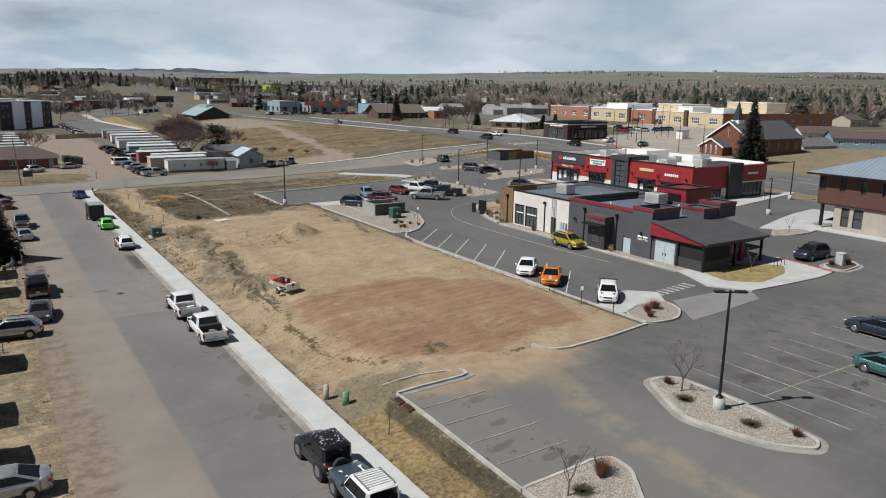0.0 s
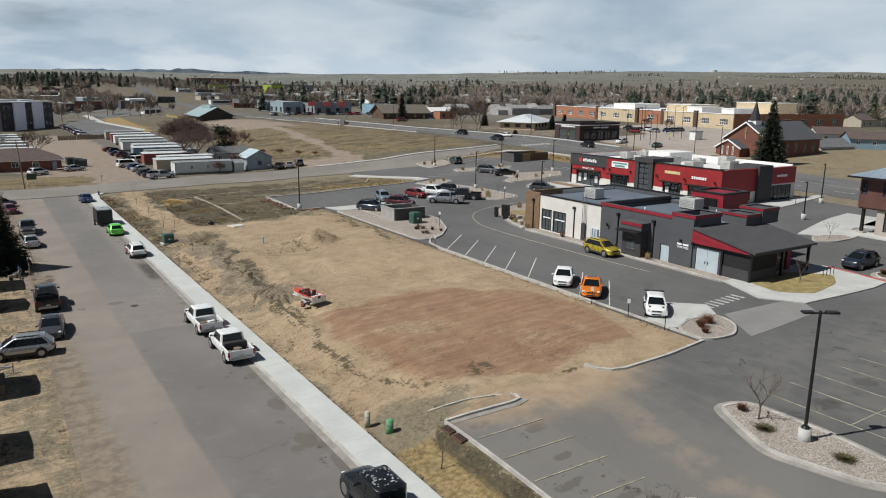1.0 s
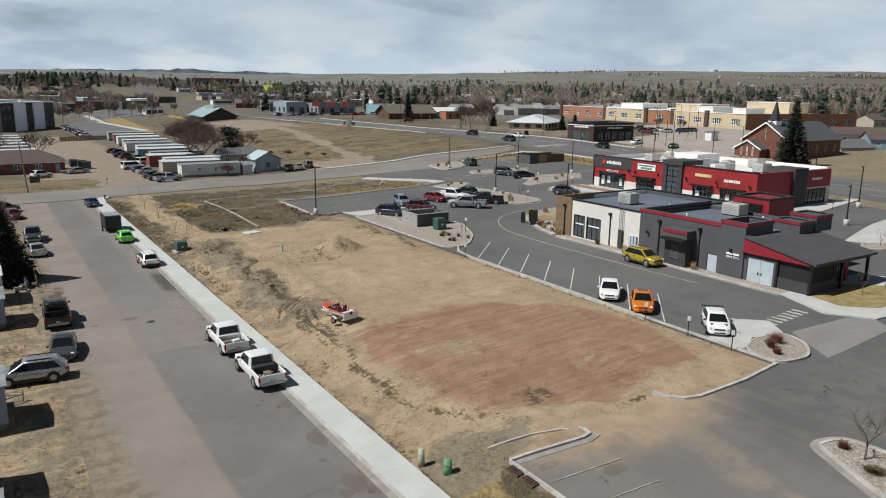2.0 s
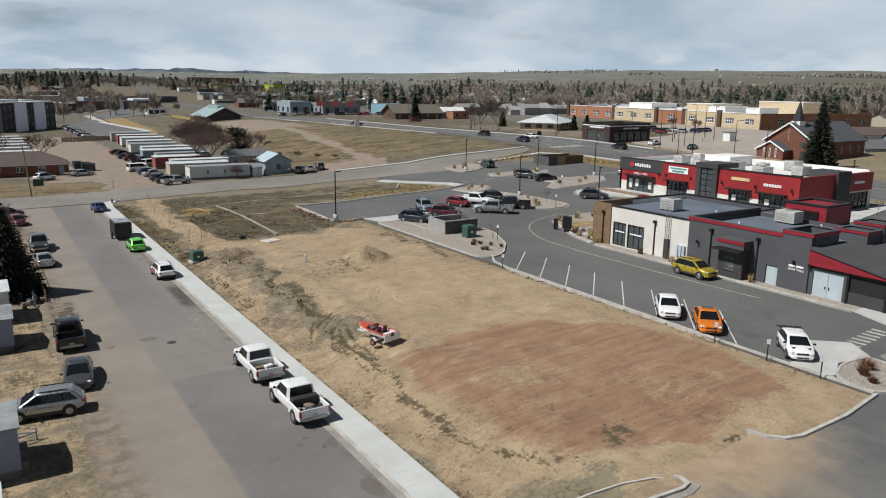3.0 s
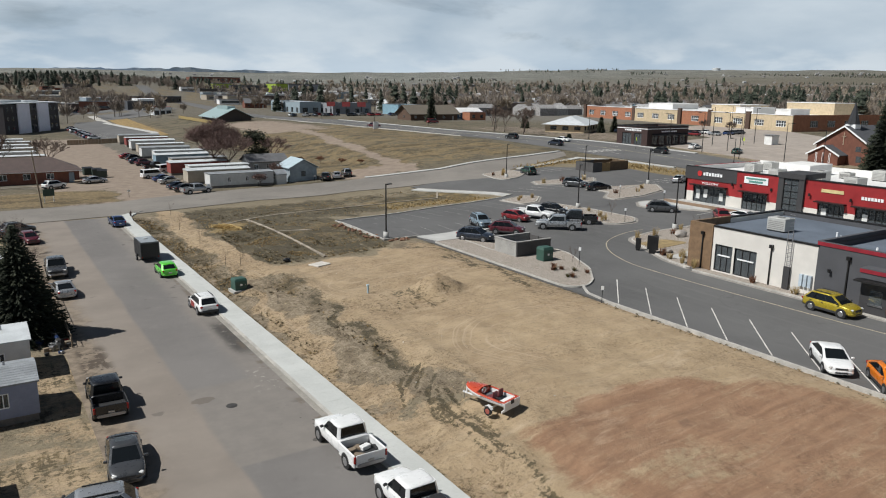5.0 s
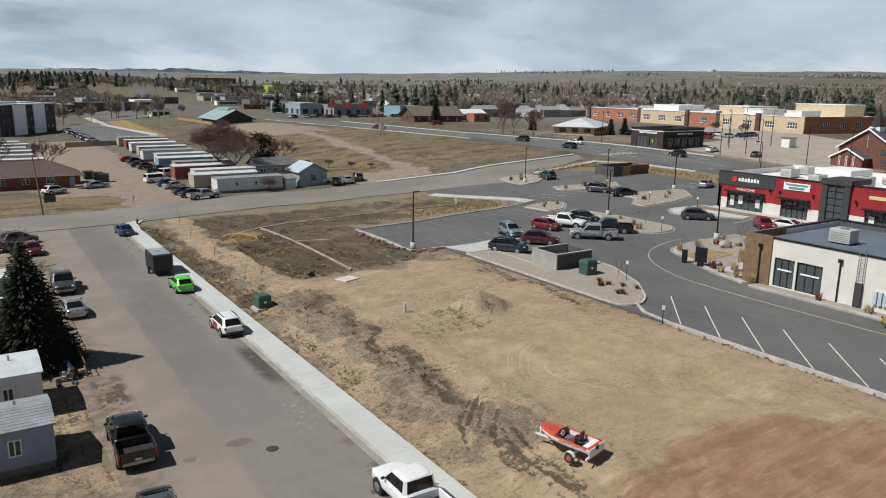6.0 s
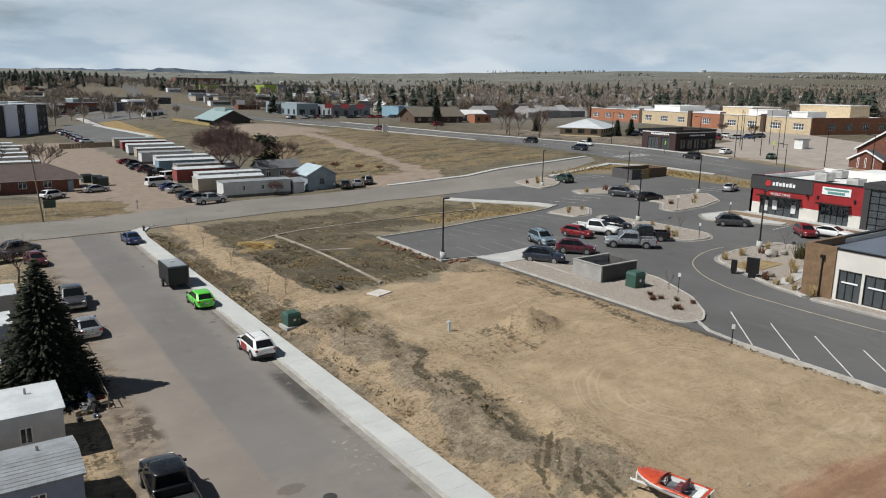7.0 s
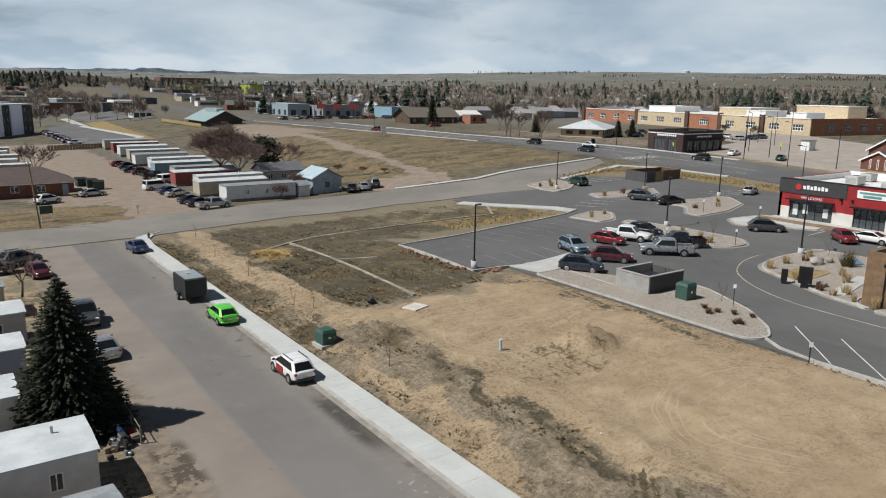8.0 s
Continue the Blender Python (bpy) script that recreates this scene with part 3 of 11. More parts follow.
def spaced(knots):
    """Coordinates from knots of (place, step after it)."""
    out = [knots[0][0]]
    for (a, s), (b, _) in zip(knots, knots[1:]):
        k = max(1, round((b - a) / s))
        out += [a + (b - a) * (i + 1) / k for i in range(k)]
    return np.array(out)


def soft_box(x, y, x0, x1, y0, y1, e=1.5):
    return S(x, x0 - e, x0 + e) * S(x, x1 + e, x1 - e) * S(y, y0 - e, y0 + e) * S(y, y1 + e, y1 - e)


def soft_round(x, y, cx, cy, rx, ry):
    return S(np.sqrt(((x - cx) / rx) ** 2 + ((y - cy) / ry) ** 2), 1.25, 0.75)


def soft_band(x, y, points, width):
    """A mask along a line of points."""
    d = np.full(x.shape, 1e9)
    for (ax, ay), (bx, by) in zip(points, points[1:]):
        t = np.clip(((x - ax) * (bx - ax) + (y - ay) * (by - ay)) / ((bx - ax) ** 2 + (by - ay) ** 2), 0, 1)
        d = np.minimum(d, np.hypot(x - ax - t * (bx - ax), y - ay - t * (by - ay)))
    return S(d, width, width * 0.35)


def waves(x, y, seed, size):
    """A smooth random field made of sines."""
    r = np.random.RandomState(seed)
    out = np.zeros(x.shape)
    for _ in range(14):
        a, f, p = r.uniform(0, 6.28), r.uniform(0.5, 2.2) * 6.28 / size, r.uniform(0, 6.28)
        out += np.sin((x * np.cos(a) + y * np.sin(a)) * f + p) / 14
    return out * 2.4


# wheel ruts pressed into the wet slope: a path and how deep it is
RUTS = [([(22.7, 72.4), (20.4, 70.3)], 0.68), ([(22.9, 72.0), (20.6, 69.7)], 0.68), ([(22.9, 71.4), (20.9, 69.1)], 0.68), ([(23.0, 70.0), (21.2, 68.1)], 0.62), ([(20.3, 70.2), (19.4, 67.9)], 0.5),
        ([(21.2, 68.1), (20.4, 65.9), (20.5, 62.2)], 0.52), ([(21.8, 67.9), (21.2, 65.8), (20.9, 61.4)], 0.52), ([(22.3, 67.6), (21.8, 65.0), (21.6, 60.8)], 0.4)]

# pale footpath worn between the corner and the lot
TRACK = [(23.1, 152), (22.2, 137), (21.4, 122.9), (21.8, 114.8), (22.4, 109.4), (22.6, 102.5)]


def inside(x, y, outline):
    """Where the points lie within an outline."""
    hit = np.zeros(x.shape, bool)
    for (ax, ay), (bx, by) in zip(outline, outline[1:] + outline[:1]):
        if ay != by:
            hit ^= ((ay > y) != (by > y)) & (x < (bx - ax) * (y - ay) / (by - ay) + ax)
    return hit


def soft_area(x, y, outline, e):
    """A mask within an outline, e soft at its edge."""
    d = np.full(x.shape, 1e9)
    for (ax, ay), (bx, by) in zip(outline, outline[1:] + outline[:1]):
        t = np.clip(((x - ax) * (bx - ax) + (y - ay) * (by - ay)) / ((bx - ax) ** 2 + (by - ay) ** 2), 0, 1)
        d = np.minimum(d, np.hypot(x - ax - t * (bx - ax), y - ay - t * (by - ay)))
    return S(np.where(inside(x, y, outline), d, -d), -e, e)


LOT_OUT = [(21.1, 38.0), (26.5, 38.2), (33.0, 38.6), (34.2, 37.2), (38.9, 36.8), (43.3, 37.5), (43.4, 73.8), (43.4, 106.8), (39.0, 107.4), (39.6, 122.8), (71.8, 127.2),
           (75.6, 128.6), (75.2, 132.4), (71.6, 143.4), (69.0, 152.6), (86.4, 152.6), (94, 152.8), (104, 152.0), (118, 142), (116.5, 120), (118.5, 104), (114, 84), (112.5, 70), (109, 40), (104, -40), (21.1, -40)]


def build_ground():
    xs = spaced([(-3200, 250), (-700, 60), (-220, 18), (-60, 3), (-12, 1), (15, 0.25), (26, 0.5), (45, 1.0), (75, 2.0), (160, 5), (320, 18), (900, 70), (2400, 160), (4200, 1)])
    ys = spaced([(-900, 120), (-120, 15), (0, 2.5), (20, 0.5), (55, 0.25), (80, 0.5), (130, 1.0), (190, 3), (340, 10), (700, 40), (1800, 110), (4600, 1)])
    X, Y = np.meshgrid(xs, ys, indexing="ij")
    Z = ground(X, Y)
    rough = soft_box(X, Y, 18, 42, 38.5, 150, 0.8) * S(X, 43.0, 41.5)
    rough = rough * (1 - soft_box(X, Y, 38, 90, 104, 128, 1.0)) + 0.4 * soft_box(X, Y, 17.6, 20.5, 15, 38, 0.5)
    cone = np.hypot((X - 33.4) / 2.9, (Y - 86.0) / 2.3) * (1 + 0.25 * waves(X, Y, 4, 3.0))
    pile = (1.5 + 0.35 * waves(X, Y, 21, 0.9)) * np.clip(1 - np.abs(cone) ** 1.2, 0, 1) + 0.35 * np.exp(-(((X - 31.0) / 1.5) ** 2 + ((Y - 86.0) / 1.7) ** 2))
    heaps = 0.35 * np.exp(-(((X - 20.3) / 1.2) ** 2 + ((Y - 78) / 30) ** 2)) - 0.16 * np.exp(-(((X - 22.2) / 0.8) ** 2 + ((Y - 60) / 16) ** 2))
    Z = Z + rough * (0.10 * waves(X, Y, 3, 9.0) + 0.06 * waves(X, Y, 5, 2.6) + pile + 0.5 * heaps)
    for path, deep in RUTS:
        Z = Z - soft_band(X, Y, path, 0.4) * 0.2 * deep + soft_band(X, Y, [(px + 0.4, py) for px, py in path], 0.35) * 0.07
    Z = Z + S(0.54 * X + 0.84 * Y, 700, 2500) * (9.0 * waves(X, Y, 7, 900) + 3.0 * waves(X, Y, 8, 260)) * 0.55
    fld = soft_box(X, Y, 60, 120, 172, 330, 6)
    Z = Z + fld * 0.35 * waves(X, Y, 9, 22)
    wob = 0.35 * waves(X, Y, 11, 7.0)
    U = 0.54 * X + 0.84 * Y
    Z = Z - 0.16 * inside(X, Y, LOT_OUT)
    A, B = X + 1.6 * waves(X, Y, 12, 9.0), Y + 1.6 * waves(X, Y, 13, 9.0)
    clay = [(22.0, 60.4), (26.7, 60.9), (28.8, 61.8), (34.2, 60.3), (40.3, 56.4), (41.8, 50.0), (42.0, 46.0), (41.0, 41.2), (39.0, 40.2), (34.0, 41.4), (30.0, 39.6), (26.0, 41.6), (22.6, 43.0), (22.0, 47.0), (22.2, 53.0)]
    red = soft_area(X + 0.5 * (A - X), Y + 0.5 * (B - Y), clay, 1.3) * (0.86 + 0.5 * wob)
    slope = soft_box(A, B, 16.0, 24.4, 67, 150, 1.2)
    slope = np.maximum(slope, soft_box(A, B, 16.0, 21.6, 40, 68, 0.8) * 0.42)
    slope = np.maximum(slope, soft_round(A, B, 29.5, 85, 4.5, 3.5) * 0.5)
    slope = np.maximum(slope, soft_band(A, B, [(42.0, 80), (41.5, 104)], 2.2))
    slope = np.maximum(slope, soft_box(A, B, -26, 3.6, -40, 150, 1.0) * 0.35)
    bare = soft_box(A, B, 23.0, 44.0, 36.5, 103, 1.5)
    bare = np.maximum(bare, soft_box(A, B, 17.0, 26.0, 41, 66, 1.5) * 0.85)
    bare = np.maximum(bare, soft_band(X + 0.4 * (A - X), B, TRACK, 2.3))
    bare = np.maximum(bare, soft_band(A, B, [(20.4, 112), (19.6, 106), (19.0, 100), (18.5, 90), (18.2, 82), (18.2, 70), (18.6, 56)], 1.5) * 0.8)
    bare = np.maximum(bare, soft_box(A, B, -26, 3.6, -40, 150, 1.0) * (0.5 + wob))
    bare = np.maximum(bare, soft_box(A, B, 8.5, 34.5, 166, 330, 2.0))
    bare = np.maximum(bare, soft_box(A, B, -60, 14, 178, 186, 3.0))
    bare = np.maximum(bare, soft_band(X + 0.5 * (A - X), B, [(79, 169), (81, 182), (82.5, 197), (85.3, 219), (91, 250), (93, 267)], 2.6))
    bare = np.maximum(bare, soft_round(A, B, 72, 176, 10, 6))
    bare = np.maximum(bare, soft_box(A, B, 82, 106, 268, 330, 6.0) * 0.95)
    dark = soft_box(A, B, 22.8, 40.0, 104, 150, 1.6) * 0.95
    dark = np.maximum(dark, soft_box(A, B, 38.0, 53.0, 127.5, 151, 2.0) * (0.9 + wob))
    dark = np.maximum(dark, soft_box(A, B, 53.0, 84.0, 131, 151, 2.0) * (0.68 + wob))
    dark = np.maximum(dark, soft_band(A, B, [(24.0, 106), (22.8, 102), (22.3, 92), (22.4, 85), (22.9, 79), (22.4, 74.5), (21.7, 71)], 1.2) * (0.68 + wob))
    dark = np.maximum(dark, soft_round(A, B, 22.0, 75.6, 1.4, 3.6) * 0.55)
    dark = np.maximum(dark, soft_box(A, B, -26, 3.0, -40, 150, 1.0) * np.clip(0.30 + 1.2 * wob, 0, 0.6))
    dark = np.maximum(dark, soft_band(A + 0.5 * (X - A), B, [(23.6, 41.5), (21.4, 45), (20.8, 50.4), (20.8, 55.5), (20.5, 61.3), (21.2, 66)], 0.8) * (0.62 + wob))
    dark = np.maximum(dark, np.maximum(soft_round(A, B, 26.4, 43.2, 1.8, 0.7), soft_round(A, B, 32.0, 38.9, 1.5, 0.6)) * 0.62)
    dark = np.maximum(dark, soft_box(X, Y, 19.5, 20.9, 15, 37.5, 0.35) * 0.97)
    dark = np.maximum(dark, soft_box(A, B, 16.6, 20.4, 101, 149, 0.9) * (0.78 + wob))
    dark = np.maximum(dark, soft_band(A, B, [(42.3, 82), (42.0, 92), (41.0, 103), (36.0, 104.5)], 1.1) * (0.62 + wob))
    dark = np.maximum(dark, soft_round(A, B, 29.6, 84.6, 3.4, 2.6) * 0.36)
    for path, deep in RUTS:
        dark = np.maximum(dark, soft_band(X + 0.04 * (A - X), Y, path, 0.25) * (0.3 + deep))
    dark = dark * (1 - soft_band(X + 0.4 * (A - X), B, TRACK, 1.9)) * (1 - 0.9 * soft_round(A, B, 26.1, 129.2, 1.9, 3.4))
    gold = soft_box(X, Y, 17.3, 19.9, 10, 37.5, 0.4) * 0.9
    gold = np.maximum(gold, soft_round(A, B, 26.1, 129.2, 2.0, 3.6))
    gold = np.maximum(gold, soft_box(A, B, 52, 72, 128, 142, 2.0) * 0.8)
    gold = np.maximum(gold, soft_box(A, B, 62, 122, 172, 290, 5.0) * (0.6 + 0.8 * wob))
    gold = np.maximum(gold, soft_band(A, B, [(96, 155), (112, 158), (122, 152), (121, 128), (120, 108), (115, 85)], 5.5))
    gold = np.maximum(gold, soft_box(A, B, 150, 230, 84, 118, 4) * 0.4)
    gold = np.maximum(gold, soft_box(A, B, 56, 66, 345, 420, 4))
    gold = np.maximum(gold, soft_box(A, B, -30, 19, 167.5, 185, 1.5) * 0.8)
    bare = bare * (1 - 0.85 * soft_box(A, B, -30, 19.5, 167.5, 185, 1.5))
    W = 0.84 * X - 0.54 * Y
    gold = np.maximum(gold, S(U, 430, 520) * S(U, 1300, 1000) * S(W / np.maximum(U, 1), -0.06, -0.14) * (0.35 + wob))
    bare = np.maximum(bare, soft_box(A, B, 156, 212, 122, 162, 5) * 0.8)
    bare = np.maximum(bare, soft_box(A, B, 150, 182, 180, 260, 8) * 0.5)
    town = S(U, 300, 420) * (1 - 0.5 * S(W / np.maximum(U, 1), -0.06, -0.14)) * (1 - 0.85 * S(U, 1500, 2300)) + 0.6 * soft_box(A, B, -60, 60, 190, 330, 12)
    nx, ny = len(xs), len(ys)
    me = bpy.data.meshes.new("ground")
    idx = np.arange(nx * ny).reshape(nx, ny)
    quads = np.stack([idx[:-1, :-1], idx[1:, :-1], idx[1:, 1:], idx[:-1, 1:]], -1).reshape(-1, 4)
    me.from_pydata(np.stack([X, Y, Z], -1).reshape(-1, 3).tolist(), [], quads.tolist())
    for name, trio in (("zones", (red, slope, dark)), ("cover", (bare, gold, town))):
        layer = me.color_attributes.new(name, "FLOAT_COLOR", "POINT")
        col = np.ones((nx * ny, 4), np.float32)
        for i, a in enumerate(trio):
            col[:, i] = np.clip(a, 0, 1).reshape(-1)
        layer.data.foreach_set("color", col.reshape(-1))
    me.polygons.foreach_set("use_smooth", [True] * len(quads))
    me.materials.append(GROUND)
    return tagged(new("ground", me), "tan dirt lot with dry grass reaching open plains", "ground", "", "structure")


build_ground()


def sheet(name, outline, off, material, parent=None, label="", skirt=0.25, step=2.5):
    """A slab that follows the land, its top off above it."""
    bm = bmesh.new()
    f = bm.faces.new([bm.verts.new((x, y, 0)) for x, y in outline])
    if f.normal.z < 0 or sum(a[0] * b[1] - b[0] * a[1] for a, b in zip(outline, outline[1:] + outline[:1])) < 0:
        f.normal_flip()
    bmesh.ops.triangulate(bm, faces=bm.faces[:])
    for ax in (0, 1):
        lo, hi = min(p[ax] for p in outline), max(p[ax] for p in outline)
        st = max(step, (hi - lo) / 90)
        no = (1, 0, 0) if ax == 0 else (0, 1, 0)
        for i in range(1, int((hi - lo) / st) + 1):
            c = lo + i * st - 0.013
            bmesh.ops.bisect_plane(bm, geom=bm.verts[:] + bm.edges[:] + bm.faces[:], plane_co=(c, 0, 0) if ax == 0 else (0, c, 0), plane_no=no)
    rim = [e for e in bm.edges if e.is_boundary]
    low = bmesh.ops.extrude_edge_only(bm, edges=rim)["geom"]
    sunk = {v for v in low if isinstance(v, bmesh.types.BMVert)}
    for v in bm.verts:
        v.co.z = gz(v.co.x, v.co.y) + off - (skirt if v in sunk else 0)
    ob = part(name, bm, material, parent)
    return tagged(ob, label)


def rounded(points, r=1.5, k=5):
    """An outline with its corners rounded."""
    out, n = [], len(points)
    for i in range(n):
        p, a, b = Vector(points[i]), Vector(points[i - 1]), Vector(points[(i + 1) % n])
        d = min(r, (a - p).length * 0.45, (b - p).length * 0.45)
        s, e = p + (a - p).normalized() * d, p + (b - p).normalized() * d
        out += [tuple((1 - t) ** 2 * s + 2 * t * (1 - t) * p + t * t * e) for t in [j / k for j in range(k + 1)]]
    return out


def inset(outline, d):
    """The outline moved inwards by d."""
    n, out = len(outline), []
    area = sum(a[0] * b[1] - b[0] * a[1] for a, b in zip(outline, outline[1:] + outline[:1]))
    s = 1 if area > 0 else -1
    for i in range(n):
        a, b = Vector(outline[i - 1]), Vector(outline[(i + 1) % n])
        t = (b - a).normalized()
        out.append((outline[i][0] - t.y * d * s, outline[i][1] + t.x * d * s))
    return out


def ribbon(name, points, width, off, height, material, parent=None, label="", closed=False):
    """A kerb, line or strip along points, following the land."""
    pts = []
    loop = points + points[:1] if closed else points
    for a, b in zip(loop, loop[1:]):
        k = max(1, int(math.hypot(b[0] - a[0], b[1] - a[1]) / (1.0 if a[0] < 30 else 2.5)))
        pts += [(a[0] + (b[0] - a[0]) * i / k, a[1] + (b[1] - a[1]) * i / k) for i in range(k)]
    if not closed:
        pts.append(points[-1])
    bm, n = bmesh.new(), len(pts)
    rings = []
    for i, (x, y) in enumerate(pts):
        a = Vector(pts[i - 1] if i or closed else pts[0])
        b = Vector(pts[(i + 1) % n] if i < n - 1 or closed else pts[-1])
        t = (b - a).normalized()
        px, py = -t.y * width / 2, t.x * width / 2
        z = gz(x, y) + off
        rings.append([bm.verts.new(c) for c in ((x - px, y - py, z - height), (x - px * 0.92, y - py * 0.92, z), (x + px * 0.92, y + py * 0.92, z), (x + px, y + py, z - height))])
    pairs = list(zip(rings, rings[1:])) + ([(rings[-1], rings[0])] if closed else [])
    for a, b in pairs:
        for i in range(3):
            bm.faces.new((a[i], b[i], b[i + 1], a[i + 1]))
    if not closed:
        bm.faces.new(rings[0]), bm.faces.new(rings[-1][::-1])
    bmesh.ops.recalc_face_normals(bm, faces=bm.faces[:])
    return part(name, bm, material, parent, label)


# paving
street = tagged(sheet("road", [(2.4, -30), (15.05, -30), (15.05, 148), (17.5, 151.2), (-6, 151.2), (2.2, 147)], 0.05, STREET), "grey dusty street with worn tan edge", "road", "", "structure")
XS = [(-160, 150.5), (0, 151.0), (23.5, 153.0), (40, 156.2), (60, 156.0), (77, 151.6), (85, 147.6), (86, 152.0), (94, 153.0), (108, 158.5), (120, 164),
      (124, 169.5), (110, 167.4), (84, 164), (68, 169.4), (46, 172), (30, 169.6), (16, 166), (0, 165), (-160, 164)]
tagged(sheet("road", XS, 0.08, DUSTY_ROAD, None, "", 0.4, 4.0), "grey cross street with pale dusty edges", "road", "", "structure")
main_road = tagged(sheet("road", [(222, 1340), (147, 745), (126, 540), (112, 430), (110, 356), (121, 262), (125, 217), (126.5, 172), (130, 140), (126, 104), (121, 76), (114, 40), (108, -60),
                                  (132, -60), (138, 40), (146, 80), (150, 112), (152, 151), (145.5, 201), (139, 247), (136, 330), (121, 376), (122, 430), (138, 542), (160, 745), (240, 1340)], 0.11, ROAD, None, "", 0.5, 8.0),
                   "wide grey asphalt main road with cars", "road", "", "structure")
lot = tagged(sheet("parking_lot", LOT_OUT, 0.055, LOT, None, "", 0.3, 1.4), "dark grey asphalt parking lot and drive lane", "parking lot", "", "structure")
pavement = tagged(sheet("pavement", [(15.25, -30), (17.15, -30), (17.15, 146), (17.6, 150.4), (18.8, 152.7), (17.7, 153.3), (16.4, 151.8), (15.25, 147)], 0.17, SIDEWALK), "pale concrete sidewalk beside the street", "sidewalk", "", "structure")
ribbon("kerb", [(15.15, -30), (15.15, 146.5), (16.3, 152.0), (20, 154.4)], 0.22, 0.165, 0.14, KERB, pavement)
ribbon("gutter", [(14.82, -30), (14.82, 146.0)], 0.44, 0.058, 0.02, ROAD_GUTTER, pavement)
for i in range(118):
    y = -29 + i * 1.5
    ribbon("joint", [(15.28, y), (17.12, y)], 0.016, 0.1725, 0.02, JOINT, pavement)

# ---- kerbs, beds, islands and lines of the lot ----
kerbs = [
    ("kerb", [(43.45, 37.6), (43.45, 74.0), (43.9, 77.0), (45.3, 79.2)]),
    ("kerb", [(32.9, 38.9), (33.1, 37.9), (33.7, 37.2), (34.7, 36.85), (38.9, 36.8), (43.3, 37.4)]),
    ("kerb", [(21.05, 38.0), (21.05, 25.2)]),
    ("kerb", [(43.4, 106.9), (39.1, 107.4), (39.7, 122.8), (71.8, 127.2)]),
    ("kerb", [(71.8, 127.2), (75.3, 128.4), (75.0, 132.4), (71.3, 143.4), (69.2, 149.6)]),
]
for name, line in kerbs:
    ribbon(name, line, 0.17 if line[0][0] < 22 else 0.24, 0.19, 0.3, KERB, lot)


def island(outline, fill, label, gutter=True, r=1.2, up=0.13):
    ob = thing("traffic_island", None, label, "traffic island", "planted islands of the lot")
    out = rounded(outline, r)
    if gutter:
        sheet("gutter", out, 0.075, GUTTER, ob, "", 0.15, 2.5)
        out = inset(out, 0.42)
    ribbon("kerb", inset(out, 0.09), 0.2, 0.06 + up + 0.02, 0.25, KERB, ob, "", True)
    sheet("bed", inset(out, 0.12), 0.06 + up - 0.02, fill, ob, "", 0.2, 2.5)
    return ob


island([(33.5, 28.0), (34.6, 30.2), (37.1, 29.4), (37.4, 24.5), (36.7, 18.7), (35.2, 18.0), (33.3, 20.0), (32.1, 25.0)], GRAVEL, "long gravel island with concrete kerb and pole")
island([(20.95, 25.35), (25.6, 24.95), (26.55, 24.5), (26.45, 23.0), (25.2, 21.2), (23.8, 19.0), (22.8, 16), (20.95, 16)], GRAVEL, "gravel bed with concrete kerb beside worn stalls", False, 0.5)
old_island = thing("traffic_island", None, "low kerbs of a dirt-filled island beside the stalls", "traffic island", "planted islands of the lot")
ribbon("kerb", [(21.0, 39.9), (23.4, 39.1), (25.0, 38.5), (25.7, 37.9)], 0.12, 0.10, 0.2, KERB, old_island)
ribbon("kerb", [(21.05, 38.05), (25.3, 37.05), (25.9, 37.2), (26.0, 37.7), (25.8, 38.0)], 0.2, 0.2, 0.3, KERB, old_island)
ribbon("gutter", [(21.3, 37.7), (25.4, 36.72), (26.3, 37.0)], 0.42, 0.085, 0.05, GUTTER, old_island)
sheet("bed", [(21.1, 38.2), (25.3, 37.15), (25.85, 37.3), (25.9, 37.7), (25.4, 38.3), (21.3, 38.4)], 0.10, DIRT, old_island, "", 0.2, 1.0)
island([(43.5, 40.2), (43.3, 37.2), (46.4, 36.8), (48.9, 38.6), (49.6, 41.0), (46.5, 41.4)], GRAVEL, "gravel bed with brown shrubs at the lot corner", False)
island([(43.5, 103.0), (43.45, 101.5), (43.45, 80.0), (44.2, 78.9), (45.6, 78.7), (47.6, 80.0), (50.6, 83.6), (53.2, 89.5), (53.4, 92.2), (52.0, 92.4), (52.0, 95.2), (47.0, 95.2), (47.5, 103.0)], GRAVEL, "gravel bed round the block trash enclosure", False, 0.8)
island([(69.4, 124.8), (75.6, 126.2), (77.4, 122.8), (73.0, 118.4), (69.6, 118.4)], GRAVEL, "gravel island with dry shrubs in the lot")
island([(74.2, 117.8), (75.6, 109.5), (75.8, 100.2), (73.2, 97.8), (70.0, 98.4), (66.6, 103.0), (65.6, 106.2), (70.5, 107.4), (72.0, 117.0)], GRAVEL, "concrete island with grasses between parked cars")
island([(86.5, 137.4), (93.0, 135.6), (101.2, 134.6), (96.0, 129.0), (88.8, 130.0), (84.6, 133.0)], GRAVEL, "gravel island with a lamp post")
island([(87.5, 124.0), (92.5, 119.6), (101.4, 122.9), (103.5, 120.6), (98.0, 114.6), (90.0, 111.8), (83.2, 112.0), (83.4, 115.0), (88.0, 118.5)], GRAVEL, "gravel island with signs and a lamp post")
island([(84.8, 109.2), (91.6, 107.8), (91.6, 98.0), (86.6, 96.6), (84.6, 101.0), (81.6, 105.8)], CONCRETE, "concrete walk island before the red shops", True)
